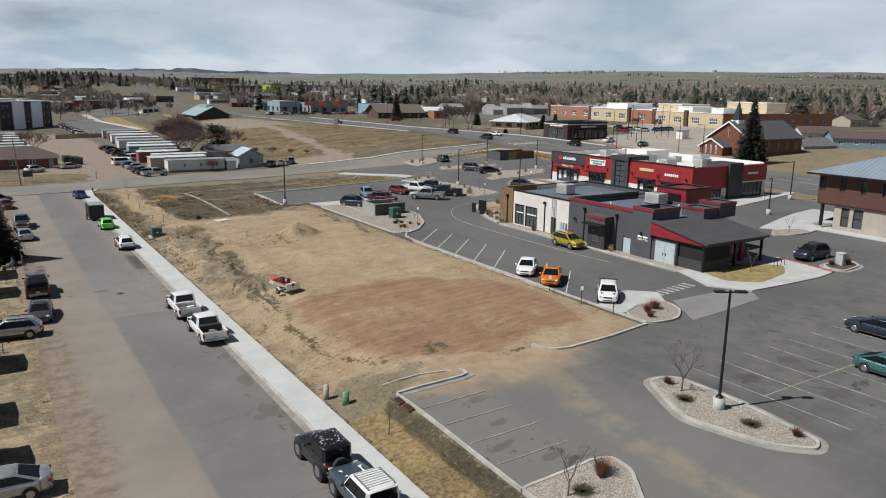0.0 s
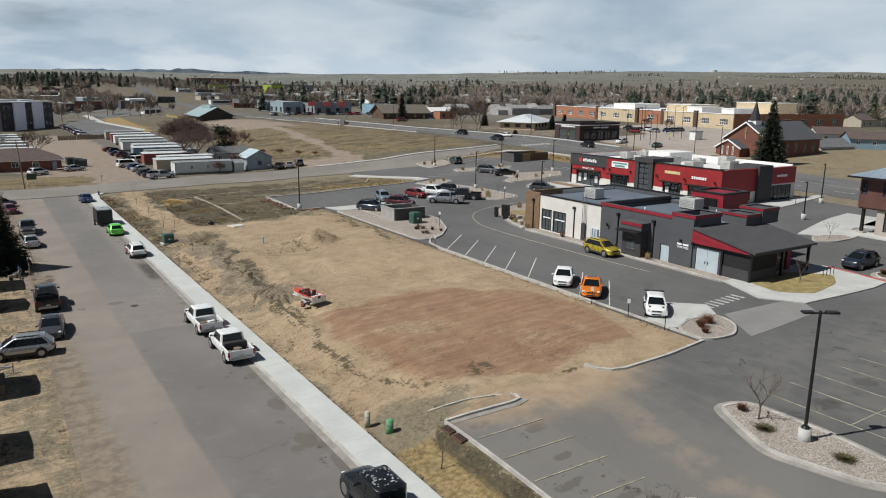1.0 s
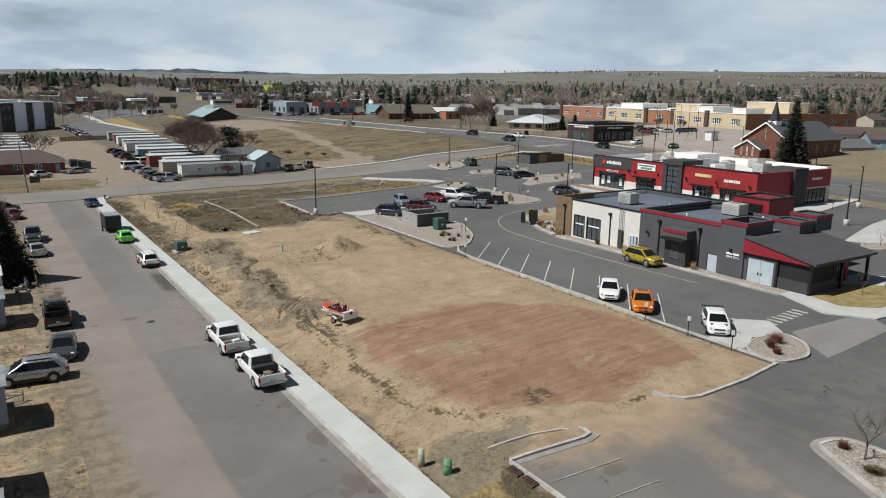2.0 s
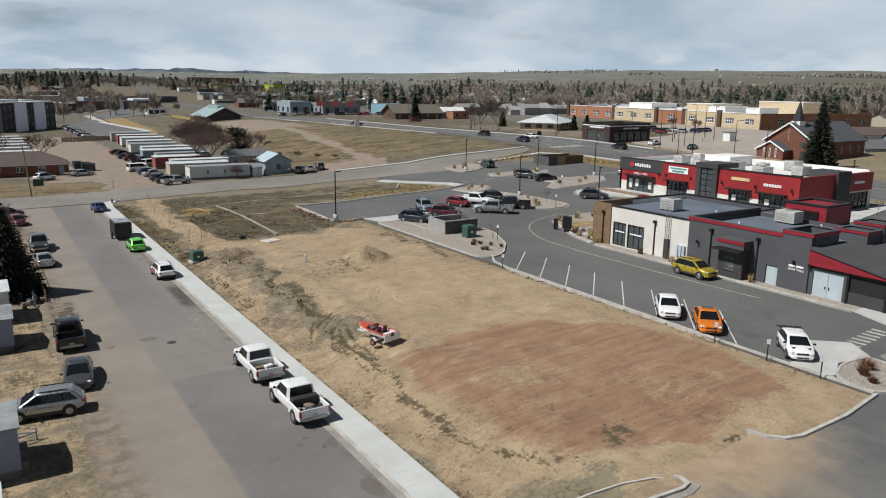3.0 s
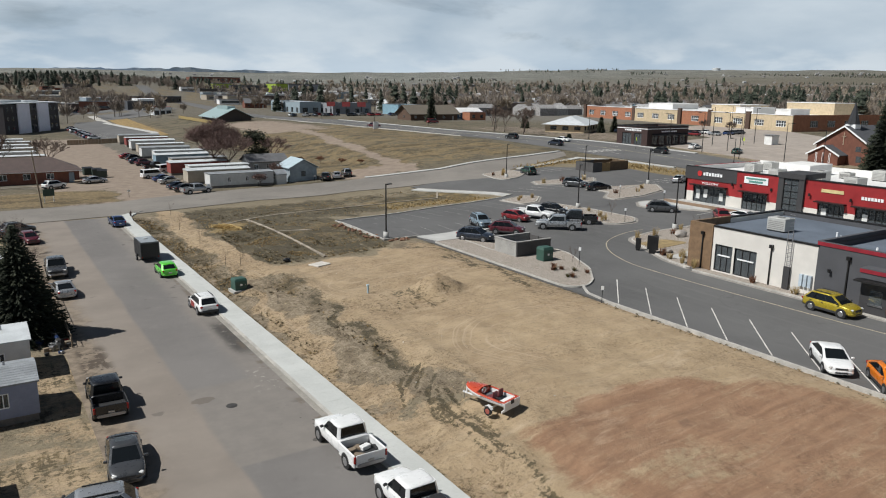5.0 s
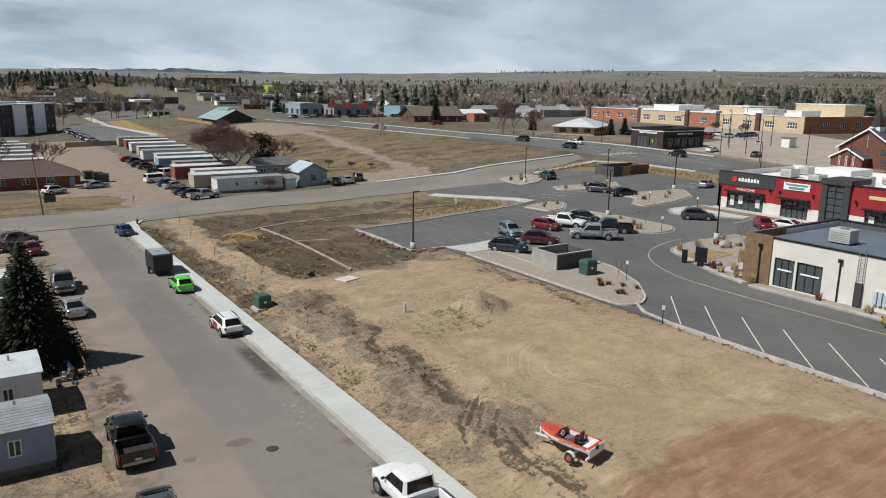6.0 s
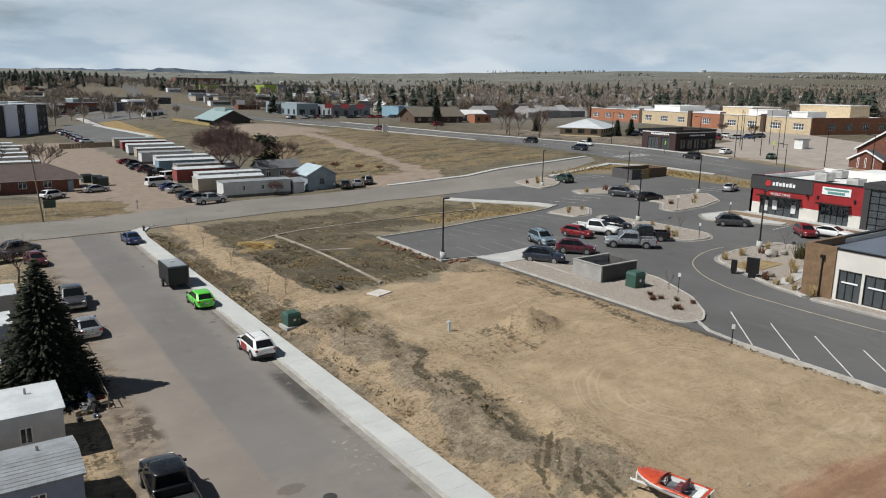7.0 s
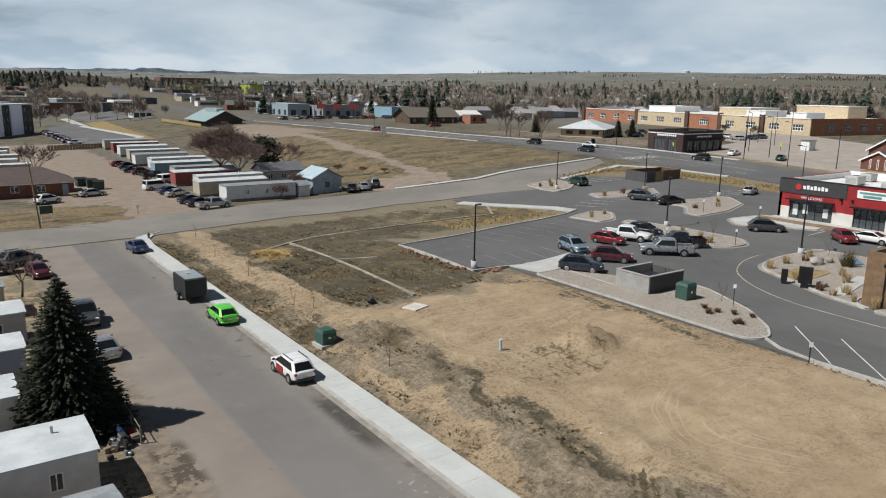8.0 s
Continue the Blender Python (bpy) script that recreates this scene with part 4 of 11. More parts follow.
island([(64.0, 91.2), (65.8, 92.4), (70.4, 93.2), (77.6, 92.4), (78.0, 80.5), (60.4, 79.2), (58.4, 77.2), (59.2, 81.5), (61.9, 87.0)], GRAVEL, "gravel bed with ornamental grasses before the cafe", True)
island([(84.6, 146.0), (86.0, 152.4), (94.0, 152.6), (93.0, 146.5), (88.5, 143.0), (84.8, 142.8)], GRAVEL, "gravel entrance island with kerb", False)
island([(71.8, 39.8), (73.2, 41.1), (77.8, 40.2), (76.0, 37.6), (72.2, 37.4)], MULCH, "mulch island with a concrete bin", True, 1.0)
island([(81.4, 51.9), (84.0, 53.6), (87.4, 51.6), (87.0, 49.9), (83.4, 50.2)], GRAVEL, "gravel island with bare sapling", False, 0.8)

# concrete walks
walks = thing("pavement", None, "pale concrete walks round the buildings", "walkway", "", "structure")
sheet("gravel_strip", [(58.7, 47.0), (60.1, 47.0), (60.1, 77.6), (58.7, 77.2)], 0.15, GRAVEL, walks)
ribbon("kerb", [(58.6, 47.0), (58.6, 77.2)], 0.2, 0.19, 0.25, KERB, walks)
ribbon("gutter", [(58.28, 47.0), (58.28, 77.0)], 0.42, 0.075, 0.05, GUTTER, walks)
sheet("slab", [(56.4, 41.8), (58.4, 38.6), (68.6, 38.1), (71.6, 38.4), (71.8, 41.2), (72.3, 45.2), (70.6, 47.2), (58.5, 47.0)], 0.16, CONCRETE, walks)
sheet("slab", [(43.7, 43.3), (43.7, 40.2), (46.5, 41.5), (49.6, 41.0), (51.2, 43.2), (48.8, 45.6), (46.6, 43.3)], 0.13, CONCRETE, walks)
sheet("slab", [(50.4, 40.8), (47.4, 36.2), (57.0, 36.8), (58.4, 38.6), (57.2, 40.2)], 0.075, plain("apron_concrete", (0.205, 0.198, 0.188), 0.85, 0, 0.1, 0.5), walks)
sheet("slab", [(44.4, 102.8), (47.8, 103.4), (55.6, 106.6), (54.6, 108.0), (47.4, 106.9), (43.4, 107.0)], 0.14, CONCRETE, walks)
sheet("slab", [(88.4, 72.0), (92.6, 72.0), (92.6, 106.4), (88.6, 106.4)], 0.15, CONCRETE, walks)
part("retaining_wall", boxed(88.4, 88.75, 86.5, 106.6, 2.6, 3.75), plain("tan_block", (0.24, 0.165, 0.11), 0.9, 0, 0.15), walks)
sheet("slab", [(92.6, 66.5), (118.5, 72.0), (118.5, 73.2), (92.6, 73.2)], 0.15, CONCRETE, walks)
sheet("slab", [(84.0, 55.4), (86.5, 50.0), (88.6, 50.4), (88.8, 20), (90.2, 20), (90.2, 52.8), (104, 55.4), (104, 60.2), (97, 59.0)], 0.15, CONCRETE, walks)
sheet("slab", [(68.0, 169.4), (84.0, 164.2), (110, 167.6), (123.5, 169.8), (123.3, 170.8), (110, 168.7), (84.0, 165.4), (68.3, 170.6)], 0.22, CONCRETE, walks)
sheet("slab", [(96, 153.4), (108, 157.0), (120, 160.2), (126.6, 152.0), (129.0, 138.0), (128.0, 137.8), (125.4, 151.0), (119.6, 158.6), (108.5, 155.6), (96, 152.2)], 0.2, CONCRETE, walks)
sheet("slab", [(61.2, 80.9), (69.7, 82.4), (68.9, 83.6), (61.0, 82.2)], 0.235, CONCRETE, walks)
sheet("straw_bed", rounded([(63.4, 89.0), (67.8, 88.8), (68.8, 85.8), (63.0, 85.6)], 0.9), 0.21, plain("straw_mulch", (0.28, 0.205, 0.10), 0.95, 0, 0.3, 1.2, 20.0, 0.7), walks)
sheet("marked_bay", [(74.3, 88.0), (75.8, 86.9), (74.2, 85.4), (72.7, 86.5)], 0.23, plain("blue_bay_paint", (0.10, 0.20, 0.30), 0.8, 0, 0.25), walks)
lawn = sheet("lawn", rounded([(60.3, 46.0), (66.9, 45.8), (69.6, 42.6), (67.0, 40.8), (61.8, 39.9), (59.3, 42.0)], 0.8), 0.19, plain("dormant_lawn", (0.27, 0.21, 0.085), 0.95, 0, 0.3, 1.2, 20.0, 0.7))
tagged(lawn, "small dormant yellow lawn beside the cafe", "lawn", "", "structure")
ribbon("red_kerb", [(71.4, 38.4), (71.8, 41.2)], 0.35, 0.185, 0.05, RED_LINE, walks)
ribbon("red_kerb", [(71.9, 41.6), (72.2, 44.6)], 0.3, 0.185, 0.05, RED_LINE, walks)
sheet("slab", [(75.0, 128.6), (74.8, 132.4), (71.1, 143.4), (69.0, 149.6), (67.4, 149.2), (69.5, 142.9), (73.2, 131.9), (73.4, 127.9)], 0.17, CONCRETE, walks)
# low kerb lines left in the graded field
OLD_KERB = plain("dirty_kerb", (0.33, 0.285, 0.225), 0.9, 0, 0.35, 0.7, 7.0)
field_kerbs = thing("trim", None, "weathered concrete kerbs set in dark soil", "kerb", "", "structure")
for line in ([(31.0, 135.2), (30.4, 121.2), (30.0, 104.4)], [(30.2, 121.2), (34.4, 118.8)], [(27.0, 132.6), (31.0, 135.2), (34.8, 136.8), (49.4, 138.7), (64.9, 136.1)], [(64.9, 136.1), (69.4, 143.0)]):
    ribbon("kerb", line, 0.36, 0.13, 0.25, OLD_KERB, field_kerbs)


FADED_LINE = plain("faded_white_paint", (0.40, 0.39, 0.365), 0.8, 0, 0.35, 1.5, 9.0)

FAINT_LINE = plain("faint_worn_paint", (0.27, 0.265, 0.25), 0.8, 0, 0.4, 1.5, 9.0)


def stripes(lines, width, material, label="", off=0.064):
    for a, b in lines:
        ribbon("parking_line", [a, b], width, off, 0.012, material, lot, label)


stripes([((21.4, 35.25 - 2.5 * i), (25.4 + 0.15 * i, 34.4 - 2.42 * i)) for i in range(4)], 0.075, YELLOW_LINE, "", 0.09)
stripes([((38.9 + 2.75 * i, 29.4), (39.0 + 2.75 * i, 18.8)) for i in range(7)], 0.075, YELLOW_LINE)
stripes([((38.9, 24.1), (56.5, 24.1))], 0.075, YELLOW_LINE)
stripes([((44.0, 73.3 - 3.67 * i), (49.9, 79.2 - 3.67 * i)) for i in range(8)] + [((45.6, 42.4), (48.6, 45.4))], 0.10, WHITE_LINE)
stripes([((43.2 + 2.74 * i, 116.8), (42.6 + 2.74 * i, 121.4 + 0.35 * i)) for i in range(10)], 0.075, FAINT_LINE)
stripes([((44.2 + 2.74 * i, 107.6), (44.6 + 2.74 * i, 112.4)) for i in range(7)], 0.075, FAINT_LINE)
stripes([((79 + 2.75 * i, 128.0), (77.5 + 2.75 * i, 132.6)) for i in range(4)], 0.1, WHITE_LINE)
stripes([((97 + 2.75 * i, 146.0), (96 + 2.75 * i, 150.6)) for i in range(4)], 0.1, WHITE_LINE)
stripes([((105 + 2.75 * i, 122.0), (104 + 2.75 * i, 127)) for i in range(4)], 0.1, WHITE_LINE)
stripes([((87.6, 74.5 + 2.75 * i), (83.4, 74.5 + 2.75 * i)) for i in range(9)], 0.1, WHITE_LINE)
stripes([((82 + 2.7 * i, 33), (82 + 2.7 * i, 38)) for i in range(4)], 0.1, YELLOW_LINE)
yellow = rounded([(71.5, 95.0), (66.0, 94.4), (61.0, 91.9), (57.6, 88.0), (55.4, 82.8), (55.0, 74.6), (55.2, 60.0), (55.6, 52.0)], 3.0)[3:-3]
ribbon("lane_line", yellow, 0.11, 0.066, 0.012, plain("lane_pale", (0.40, 0.345, 0.25), 0.8, 0, 0.25), lot)
for i in range(7):
    x, y = 50.9 + 0.76 * i, 43.9 + 0.04 * i
    ribbon("crossing_bar", [(x, y - 0.2), (x + 0.12, y - 1.5)], 0.34, 0.066, 0.012, FADED_LINE, lot)
# main road markings
for k in range(7):
    ax, ay = 129.6 + 1.45 * k, 166.0 - 0.1 * k
    ribbon("crossing_bar", [(ax, ay + 1.6), (ax + 0.3, ay - 1.6)], 0.5, 0.125, 0.012, WHITE_LINE, main_road)
for dx in (-0.15, 0.15):
    ribbon("lane_line", [(124 + dx, 344), (130 + dx, 255), (135 + dx, 209), (139.5 + dx, 165), (141 + dx, 143), (138 + dx, 108), (133.5 + dx, 78), (126 + dx, 40)], 0.14, 0.13, 0.012, YELLOW_LINE, main_road)
for k in range(26):
    y = 60 + k * 11
    for f in (0.25, 0.75):
        xw = float(np.interp(y, [40, 76, 104, 140, 172, 217, 262, 356], [114, 121, 126, 130, 126.5, 125, 121, 111]))
        xe = float(np.interp(y, [40, 80, 112, 151, 201, 247, 330], [138, 146, 150, 152, 145.5, 139, 136]))
        ribbon("lane_dash", [(xw + (xe - xw) * f, y), (xw + (xe - xw) * f, y + 3.5)], 0.14, 0.125, 0.01, WHITE_LINE, main_road)
ribbon("kerb", [(152.3, 151), (145.9, 201), (139.4, 247), (136.4, 330)], 1.6, 0.22, 0.3, CONCRETE, main_road)
ribbon("kerb", [(124.6, 217), (120.6, 262), (110.6, 356)], 0.5, 0.22, 0.3, KERB, main_road)

# ---- buildings ----


def wall_panel(name, parent, axis, face, thick, a0, a1, z0, z1, holes, material, label=""):
    """A wall whose face lies at x or y = face and goes thick inwards, with openings (a0, a1, z0, z1) through it."""
    As = sorted({a0, a1, *[v for h in holes for v in h[:2]]})
    Zs = sorted({z0, z1, *[v for h in holes for v in h[2:]]})
    solid = {(i, k) for i in range(len(As) - 1) for k in range(len(Zs) - 1)
             if not any(h[0] < (As[i] + As[i + 1]) / 2 < h[1] and h[2] < (Zs[k] + Zs[k + 1]) / 2 < h[3] for h in holes)}
    made = None
    while solid:
        piece, todo = set(), [min(solid)]
        while todo:
            c = todo.pop()
            if c in solid:
                solid.remove(c), piece.add(c)
                todo += [(c[0] + 1, c[1]), (c[0] - 1, c[1]), (c[0], c[1] + 1), (c[0], c[1] - 1)]
        bm, corners = bmesh.new(), {}

        def at(i, k, d):
            if (i, k, d) not in corners:
                f = face + thick * d
                corners[i, k, d] = bm.verts.new((f, As[i], Zs[k]) if axis == "x" else (As[i], f, Zs[k]))
            return corners[i, k, d]

        for i, k in piece:
            for d in (0, 1):
                bm.faces.new((at(i, k, d), at(i + 1, k, d), at(i + 1, k + 1, d), at(i, k + 1, d)))
            for (di, dk), (p, q) in (((-1, 0), ((0, 0), (0, 1))), ((1, 0), ((1, 0), (1, 1))), ((0, -1), ((0, 0), (1, 0))), ((0, 1), ((0, 1), (1, 1)))):
                if (i + di, k + dk) not in piece:
                    bm.faces.new((at(i + p[0], k + p[1], 0), at(i + q[0], k + q[1], 0), at(i + q[0], k + q[1], 1), at(i + p[0], k + p[1], 1)))
        bmesh.ops.recalc_face_normals(bm, faces=bm.faces[:])
        made = part(name, bm, material, parent, label)
    return made


def window(parent, axis, face, sign, a0, a1, z0, z1, mullions=1, bars=0, material=None, name="window", inset_by=0.1, w=0.07):
    """A glazed opening: frame, posts, bars and pane, set back in its wall."""
    material = material or BLACK
    f = face + sign * inset_by

    def slab(u0, u1, v0, v1, d0, d1):
        p, q = sorted((f + sign * d0, f + sign * d1))
        return boxed(*((p, q, u0, u1) if axis == "x" else (u0, u1, p, q)), v0, v1)

    ob = part(name, slab(a0 + w, a1 - w, z0 + w, z1 - w, 0.05, 0.065), GLASS, parent)
    bm = slab(a0, a1, z0, z0 + w, 0, 0.1)
    p, q = sorted((f, f + sign * 0.1))
    pieces = [(a0, a1, z1 - w, z1), (a0, a0 + w, z0 + w, z1 - w), (a1 - w, a1, z0 + w, z1 - w)]
    for i in range(mullions):
        c = a0 + (a1 - a0) * (i + 1) / (mullions + 1)
        pieces.append((c - w / 2, c + w / 2, z0 + w, z1 - w))
    for i in range(bars):
        c = z0 + (z1 - z0) * (i + 1) / (bars + 1)
        pieces.append((a0 + w, a1 - w, c - w / 2, c + w / 2))
    for u0, u1, v0, v1 in pieces:
        box(bm, *((p, q, u0, u1) if axis == "x" else (u0, u1, p, q)), v0, v1)
    part("window_frame", bm, material, ob)
    return ob


def rooftop_unit(x, y, z, sx, sy, h, label="pale grey rooftop air unit on a flat roof"):
    ob = thing("rooftop_unit", pose(x, y, z), label, "air unit", "rooftop units")
    body = part("housing", boxed(-sx / 2, sx / 2, -sy / 2, sy / 2, 0.12, h, bevel=0.03), plain("unit_grey", (0.48, 0.475, 0.45), 0.5, 0.2, 0.1), ob)
    part("skid", boxed(-sx / 2 + 0.08, sx / 2 - 0.08, -sy / 2 + 0.08, sy / 2 - 0.08, 0, 0.125), BLACK, ob)
    for k in range(5):
        part("louvre", boxed(-sx / 2 - 0.02, -sx / 2 + 0.01, -sy / 2 + 0.15, sy / 2 - 0.15, 0.3 + k * (h - 0.5) / 5, 0.36 + k * (h - 0.5) / 5), plain("louvre_grey", (0.27, 0.265, 0.25), 0.6), body)
    part("fan_guard", rod((0, 0, h - 0.01), (0, 0, h + 0.06), min(sx, sy) * 0.26, None, 16), plain("guard_grey", (0.20, 0.20, 0.19), 0.6), body)
    return ob


def sign_bars(parent, axis, face, sign, rows, material, name="sign_lettering"):
    """Unreadable lettering as plain bars: rows of (a0, a1, z0, z1)."""
    for a0, a1, z0, z1 in rows:
        p, q = sorted((face, face - sign * 0.06))
        part(name, boxed(*((p, q, a0, a1) if axis == "x" else (a0, a1, p, q)), z0, z1), material, parent)


def cap(parent, x0, x1, y0, y1, z, material, w=0.3, h=0.16, name="coping"):
    """A coping round a parapet top."""
    bm = boxed(x0 - 0.06, x1 + 0.06, y0 - 0.06, y0 + w, z, z + h)
    box(bm, x0 - 0.06, x1 + 0.06, y1 - w, y1 + 0.06, z, z + h)
    box(bm, x0 - 0.06, x0 + w, y0 + w, y1 - w, z, z + h)
    box(bm, x1 - w, x1 + 0.06, y0 + w, y1 - w, z, z + h)
    return part(name, bm, material, parent)


def red_band(parent, x0, x1, y0, y1, z, h=0.34):
    """A red fascia round the outside of a parapet, under a thin dark cap."""
    bm = boxed(x0 - 0.06, x1 + 0.06, y0 - 0.06, y0 + 0.02, z - h + 0.12, z + 0.12)
    box(bm, x0 - 0.06, x1 + 0.06, y1 - 0.02, y1 + 0.06, z - h + 0.12, z + 0.12)
    box(bm, x0 - 0.06, x0 + 0.02, y0 + 0.02, y1 - 0.02, z - h + 0.12, z + 0.12)
    box(bm, x1 - 0.02, x1 + 0.06, y0 + 0.02, y1 - 0.02, z - h + 0.12, z + 0.12)
    part("red_fascia", bm, RED_TRIM, parent, "red painted fascia")
    cap(parent, x0 - 0.02, x1 + 0.02, y0 - 0.02, y1 + 0.02, z + 0.12, STUCCO_G, 0.3, 0.03)


STUCCO_W = plain("white_stucco", (0.63, 0.60, 0.555), 0.85, 0, 0.06, 0.6, 20)
STUCCO_G = plain("charcoal_stucco", (0.072, 0.073, 0.08), 0.8, 0, 0.1, 0.6, 20)
STUCCO_D = plain("dark_grey_stucco", (0.043, 0.0415, 0.0435), 0.8, 0, 0.1, 0.6, 20)
STUCCO_R = plain("red_panel", (0.285, 0.016, 0.018), 0.6, 0, 0.12, 0.7, 16)
CREAM = plain("cream_wainscot", (0.62, 0.59, 0.54), 0.85, 0, 0.07, 0.6, 18)
STONE_B = plain("tan_stone", (0.195, 0.122, 0.068), 0.85, 0, 0.22, 1.6, 12, 0.4)
RED_TRIM = plain("red_trim", (0.25, 0.014, 0.026), 0.5)
ROOF_G = plain("grey_membrane", (0.118, 0.141, 0.174), 0.7, 0, 0.12, 0.35, 6)
ROOF_W = plain("white_membrane", (0.70, 0.69, 0.67), 0.7, 0, 0.07, 0.3, 6)
SHINGLE = plain("charcoal_shingle", (0.062, 0.061, 0.064), 0.9, 0, 0.16, 1.0, 18, 0.4)
DOOR_W = plain("pale_door", (0.42, 0.485, 0.515), 0.5, 0, 0.05)
SIGN_W = plain("sign_white", (0.80, 0.80, 0.80), 0.5, 0, 0.03)


def lettering(words, x, y, z, width, height, parent, material=None):
    """Upright words on a wall that faces -x, reading from y towards -y."""
    cu = bpy.data.curves.new("sign_lettering", "FONT")
    cu.body, cu.size, cu.extrude = words, 1.0, 0.02
    cu.materials.append(material or SIGN_W)
    ob = new("sign_lettering", cu)
    bpy.context.view_layer.update()
    sx, sy = width / max(0.1, ob.dimensions.x), height / max(0.1, ob.dimensions.y)
    ob.parent = parent
    ob.matrix_basis = Matrix(((0, 0, -1, x), (-sx, 0, 0, y), (0, sy, 0, z), (0, 0, 0, 1)))
    return tagged(ob, "white lettering")


def downspout(parent, x, y, z0, z1):
    ob = part("downspout", boxed(x - 0.09, x, y - 0.06, y + 0.06, z0, z1 - 0.3), BLACK, parent)
    part("downspout_head", boxed(x - 0.24, x, y - 0.17, y + 0.17, z1 - 0.3, z1), BLACK, ob)


def cafe():
    """The grey and white cafe with a drive-through and a covered patio."""
    W, E, b = 60.0, 76.0, 2.2
    ob = thing("cafe", None, "white and charcoal one-storey cafe with red trim", "building")
    part("floor_slab", boxed(W + 0.3, 71.6, 46.0, 78.5, b - 0.3, b + 0.12), CONCRETE, ob)
    # brown stone end
    wall_panel("stone_wall", ob, "x", W - 0.12, 0.4, 76.1, 78.9, b, 7.15, [], STONE_B)
    wall_panel("stone_wall", ob, "y", 78.9, -0.35, W + 0.28, 66.0, b, 7.15, [], STONE_B)
    wall_panel("white_wall", ob, "y", 78.8, -0.3, 66.0, E, b, 6.9, [(67.5, 70, b + 0.3, 5.4), (71, 74, b + 0.3, 5.4)], STUCCO_W)
    window(ob, "y", 78.8, -1, 67.5, 70, b + 0.3, 5.4, 1), window(ob, "y", 78.8, -1, 71, 74, b + 0.3, 5.4, 1)
    # white front
    holes = [(71.1, 73.5, b + 0.35, 5.25), (73.75, 75.75, b + 0.35, 5.25)]
    wall_panel("white_wall", ob, "x", W, 0.3, 65.2, 76.1, b, 6.95, holes, STUCCO_W)
    for h in holes:
        window(ob, "x", W, 1, *h, 2, 0)
        part("window_sticker", boxed(W + 0.06, W + 0.07, h[0] + 0.3, h[1] - 0.3, b + 1.9, b + 2.05), SIGN_W, ob)
    part("window_post", boxed(W - 0.02, W + 0.1, 73.5, 73.75, b + 0.35, 5.25), CREAM, ob)
    wall_panel("back_wall", ob, "x", E, -0.3, 65.2, 78.5, b, 6.9, [], STUCCO_G)
    wall_panel("back_wall", ob, "x", 72.0, -0.3, 52.0, 65.2, b, 6.9, [], STUCCO_G)
    cap(ob, W, E, 65.2, 78.9, 6.95, BLACK, 0.32, 0.14)
    part("roof_membrane", boxed(W + 0.3, E - 0.3, 65.5, 78.5, 6.2, 6.42), ROOF_G, ob)
    # charcoal front
    door = (55.0, 56.2, b, 4.25)
    wall_panel("charcoal_wall", ob, "x", W, 0.3, 54.75, 65.2, b, 7.35, [door], STUCCO_G)
    wall_panel("charcoal_wall", ob, "x", W - 0.15, 0.45, 52.0, 54.75, b, 7.75, [], STUCCO_G)
    part("door", boxed(W + 0.1, W + 0.16, door[0] + 0.05, door[1] - 0.05, b + 0.05, door[3] - 0.05), DOOR_W, ob, "pale grey steel door")
    part("parapet_wall", boxed(W + 0.3, 64.0, 54.45, 54.75, 6.4, 7.75), STUCCO_G, ob)
    part("parapet_wall", boxed(W + 0.3, 64.0, 51.9, 52.2, 6.4, 7.75), STUCCO_G, ob)
    part("parapet_wall", boxed(63.7, 64.0, 52.2, 54.45, 6.4, 7.75), STUCCO_G, ob)
    part("parapet_wall", boxed(W + 0.3, 72.0, 65.2, 65.5, 6.4, 7.35), STUCCO_G, ob)
    red_band(ob, W - 0.15, 64.0, 51.9, 54.75, 7.75)
    part("red_fascia", boxed(W - 0.06, W + 0.02, 54.83, 65.3, 7.12, 7.45), RED_TRIM, ob, "red painted fascia")
    part("coping", boxed(W - 0.04, W + 0.32, 54.83, 65.3, 7.45, 7.48), STUCCO_G, ob)
    part("coping", boxed(W + 0.32, 72.0, 65.15, 65.5, 7.35, 7.45), STUCCO_G, ob)
    part("roof_membrane", boxed(W + 0.3, 71.7, 51.0, 65.2, 6.3, 6.55), ROOF_G, ob)
    for x0, x1, y0, y1, h in ((66.4, 68.8, 50.6, 53.6, 7.5), (68.8, 71.6, 50.4, 53.2, 8.0)):
        part("parapet_block", boxed(x0, x1, y0, y1, 6.5, h), STUCCO_G, ob)
        red_band(ob, x0, x1, y0, y1, h, 0.26)
    # drive-through bay with its canopy
    bay = part("drive_through_bay", boxed(W - 1.15, W, 57.9, 60.6, b, 5.35), STUCCO_D, ob)
    part("bay_top", boxed(W - 1.3, W, 57.8, 60.7, 5.35, 6.1), STUCCO_G, bay)
    part("bay_fascia", boxed(W - 1.36, W - 1.28, 57.74, 60.76, 5.82, 6.14), RED_TRIM, bay, "red painted fascia")
    part("bay_coping", boxed(W - 1.36, W, 57.74, 60.76, 6.14, 6.2), STUCCO_G, bay)
    part("bay_canopy", boxed(W - 2.1, W - 1.15, 57.7, 60.8, 5.15, 5.3), BLACK, bay)
    part("serving_window", boxed(W - 1.18, W - 1.13, 58.8, 59.8, 3.3, 4.5), GLASS, bay)
    part("serving_window_frame", boxed(W - 1.22, W - 1.16, 58.7, 59.9, 3.15, 3.3), STEEL, bay)
    sign_bars(ob, "x", W - 0.15, 1, [(53.25, 53.85, 4.62, 4.80), (52.45, 53.12, 4.62, 4.80)], SIGN_W)
    lettering("DRIVE THRU", W - 0.18, 53.87, 4.3, 1.45, 0.2, ob)
    for y in (62.4, 57.2):
        downspout(ob, W - 0.02, y, b, 6.6)
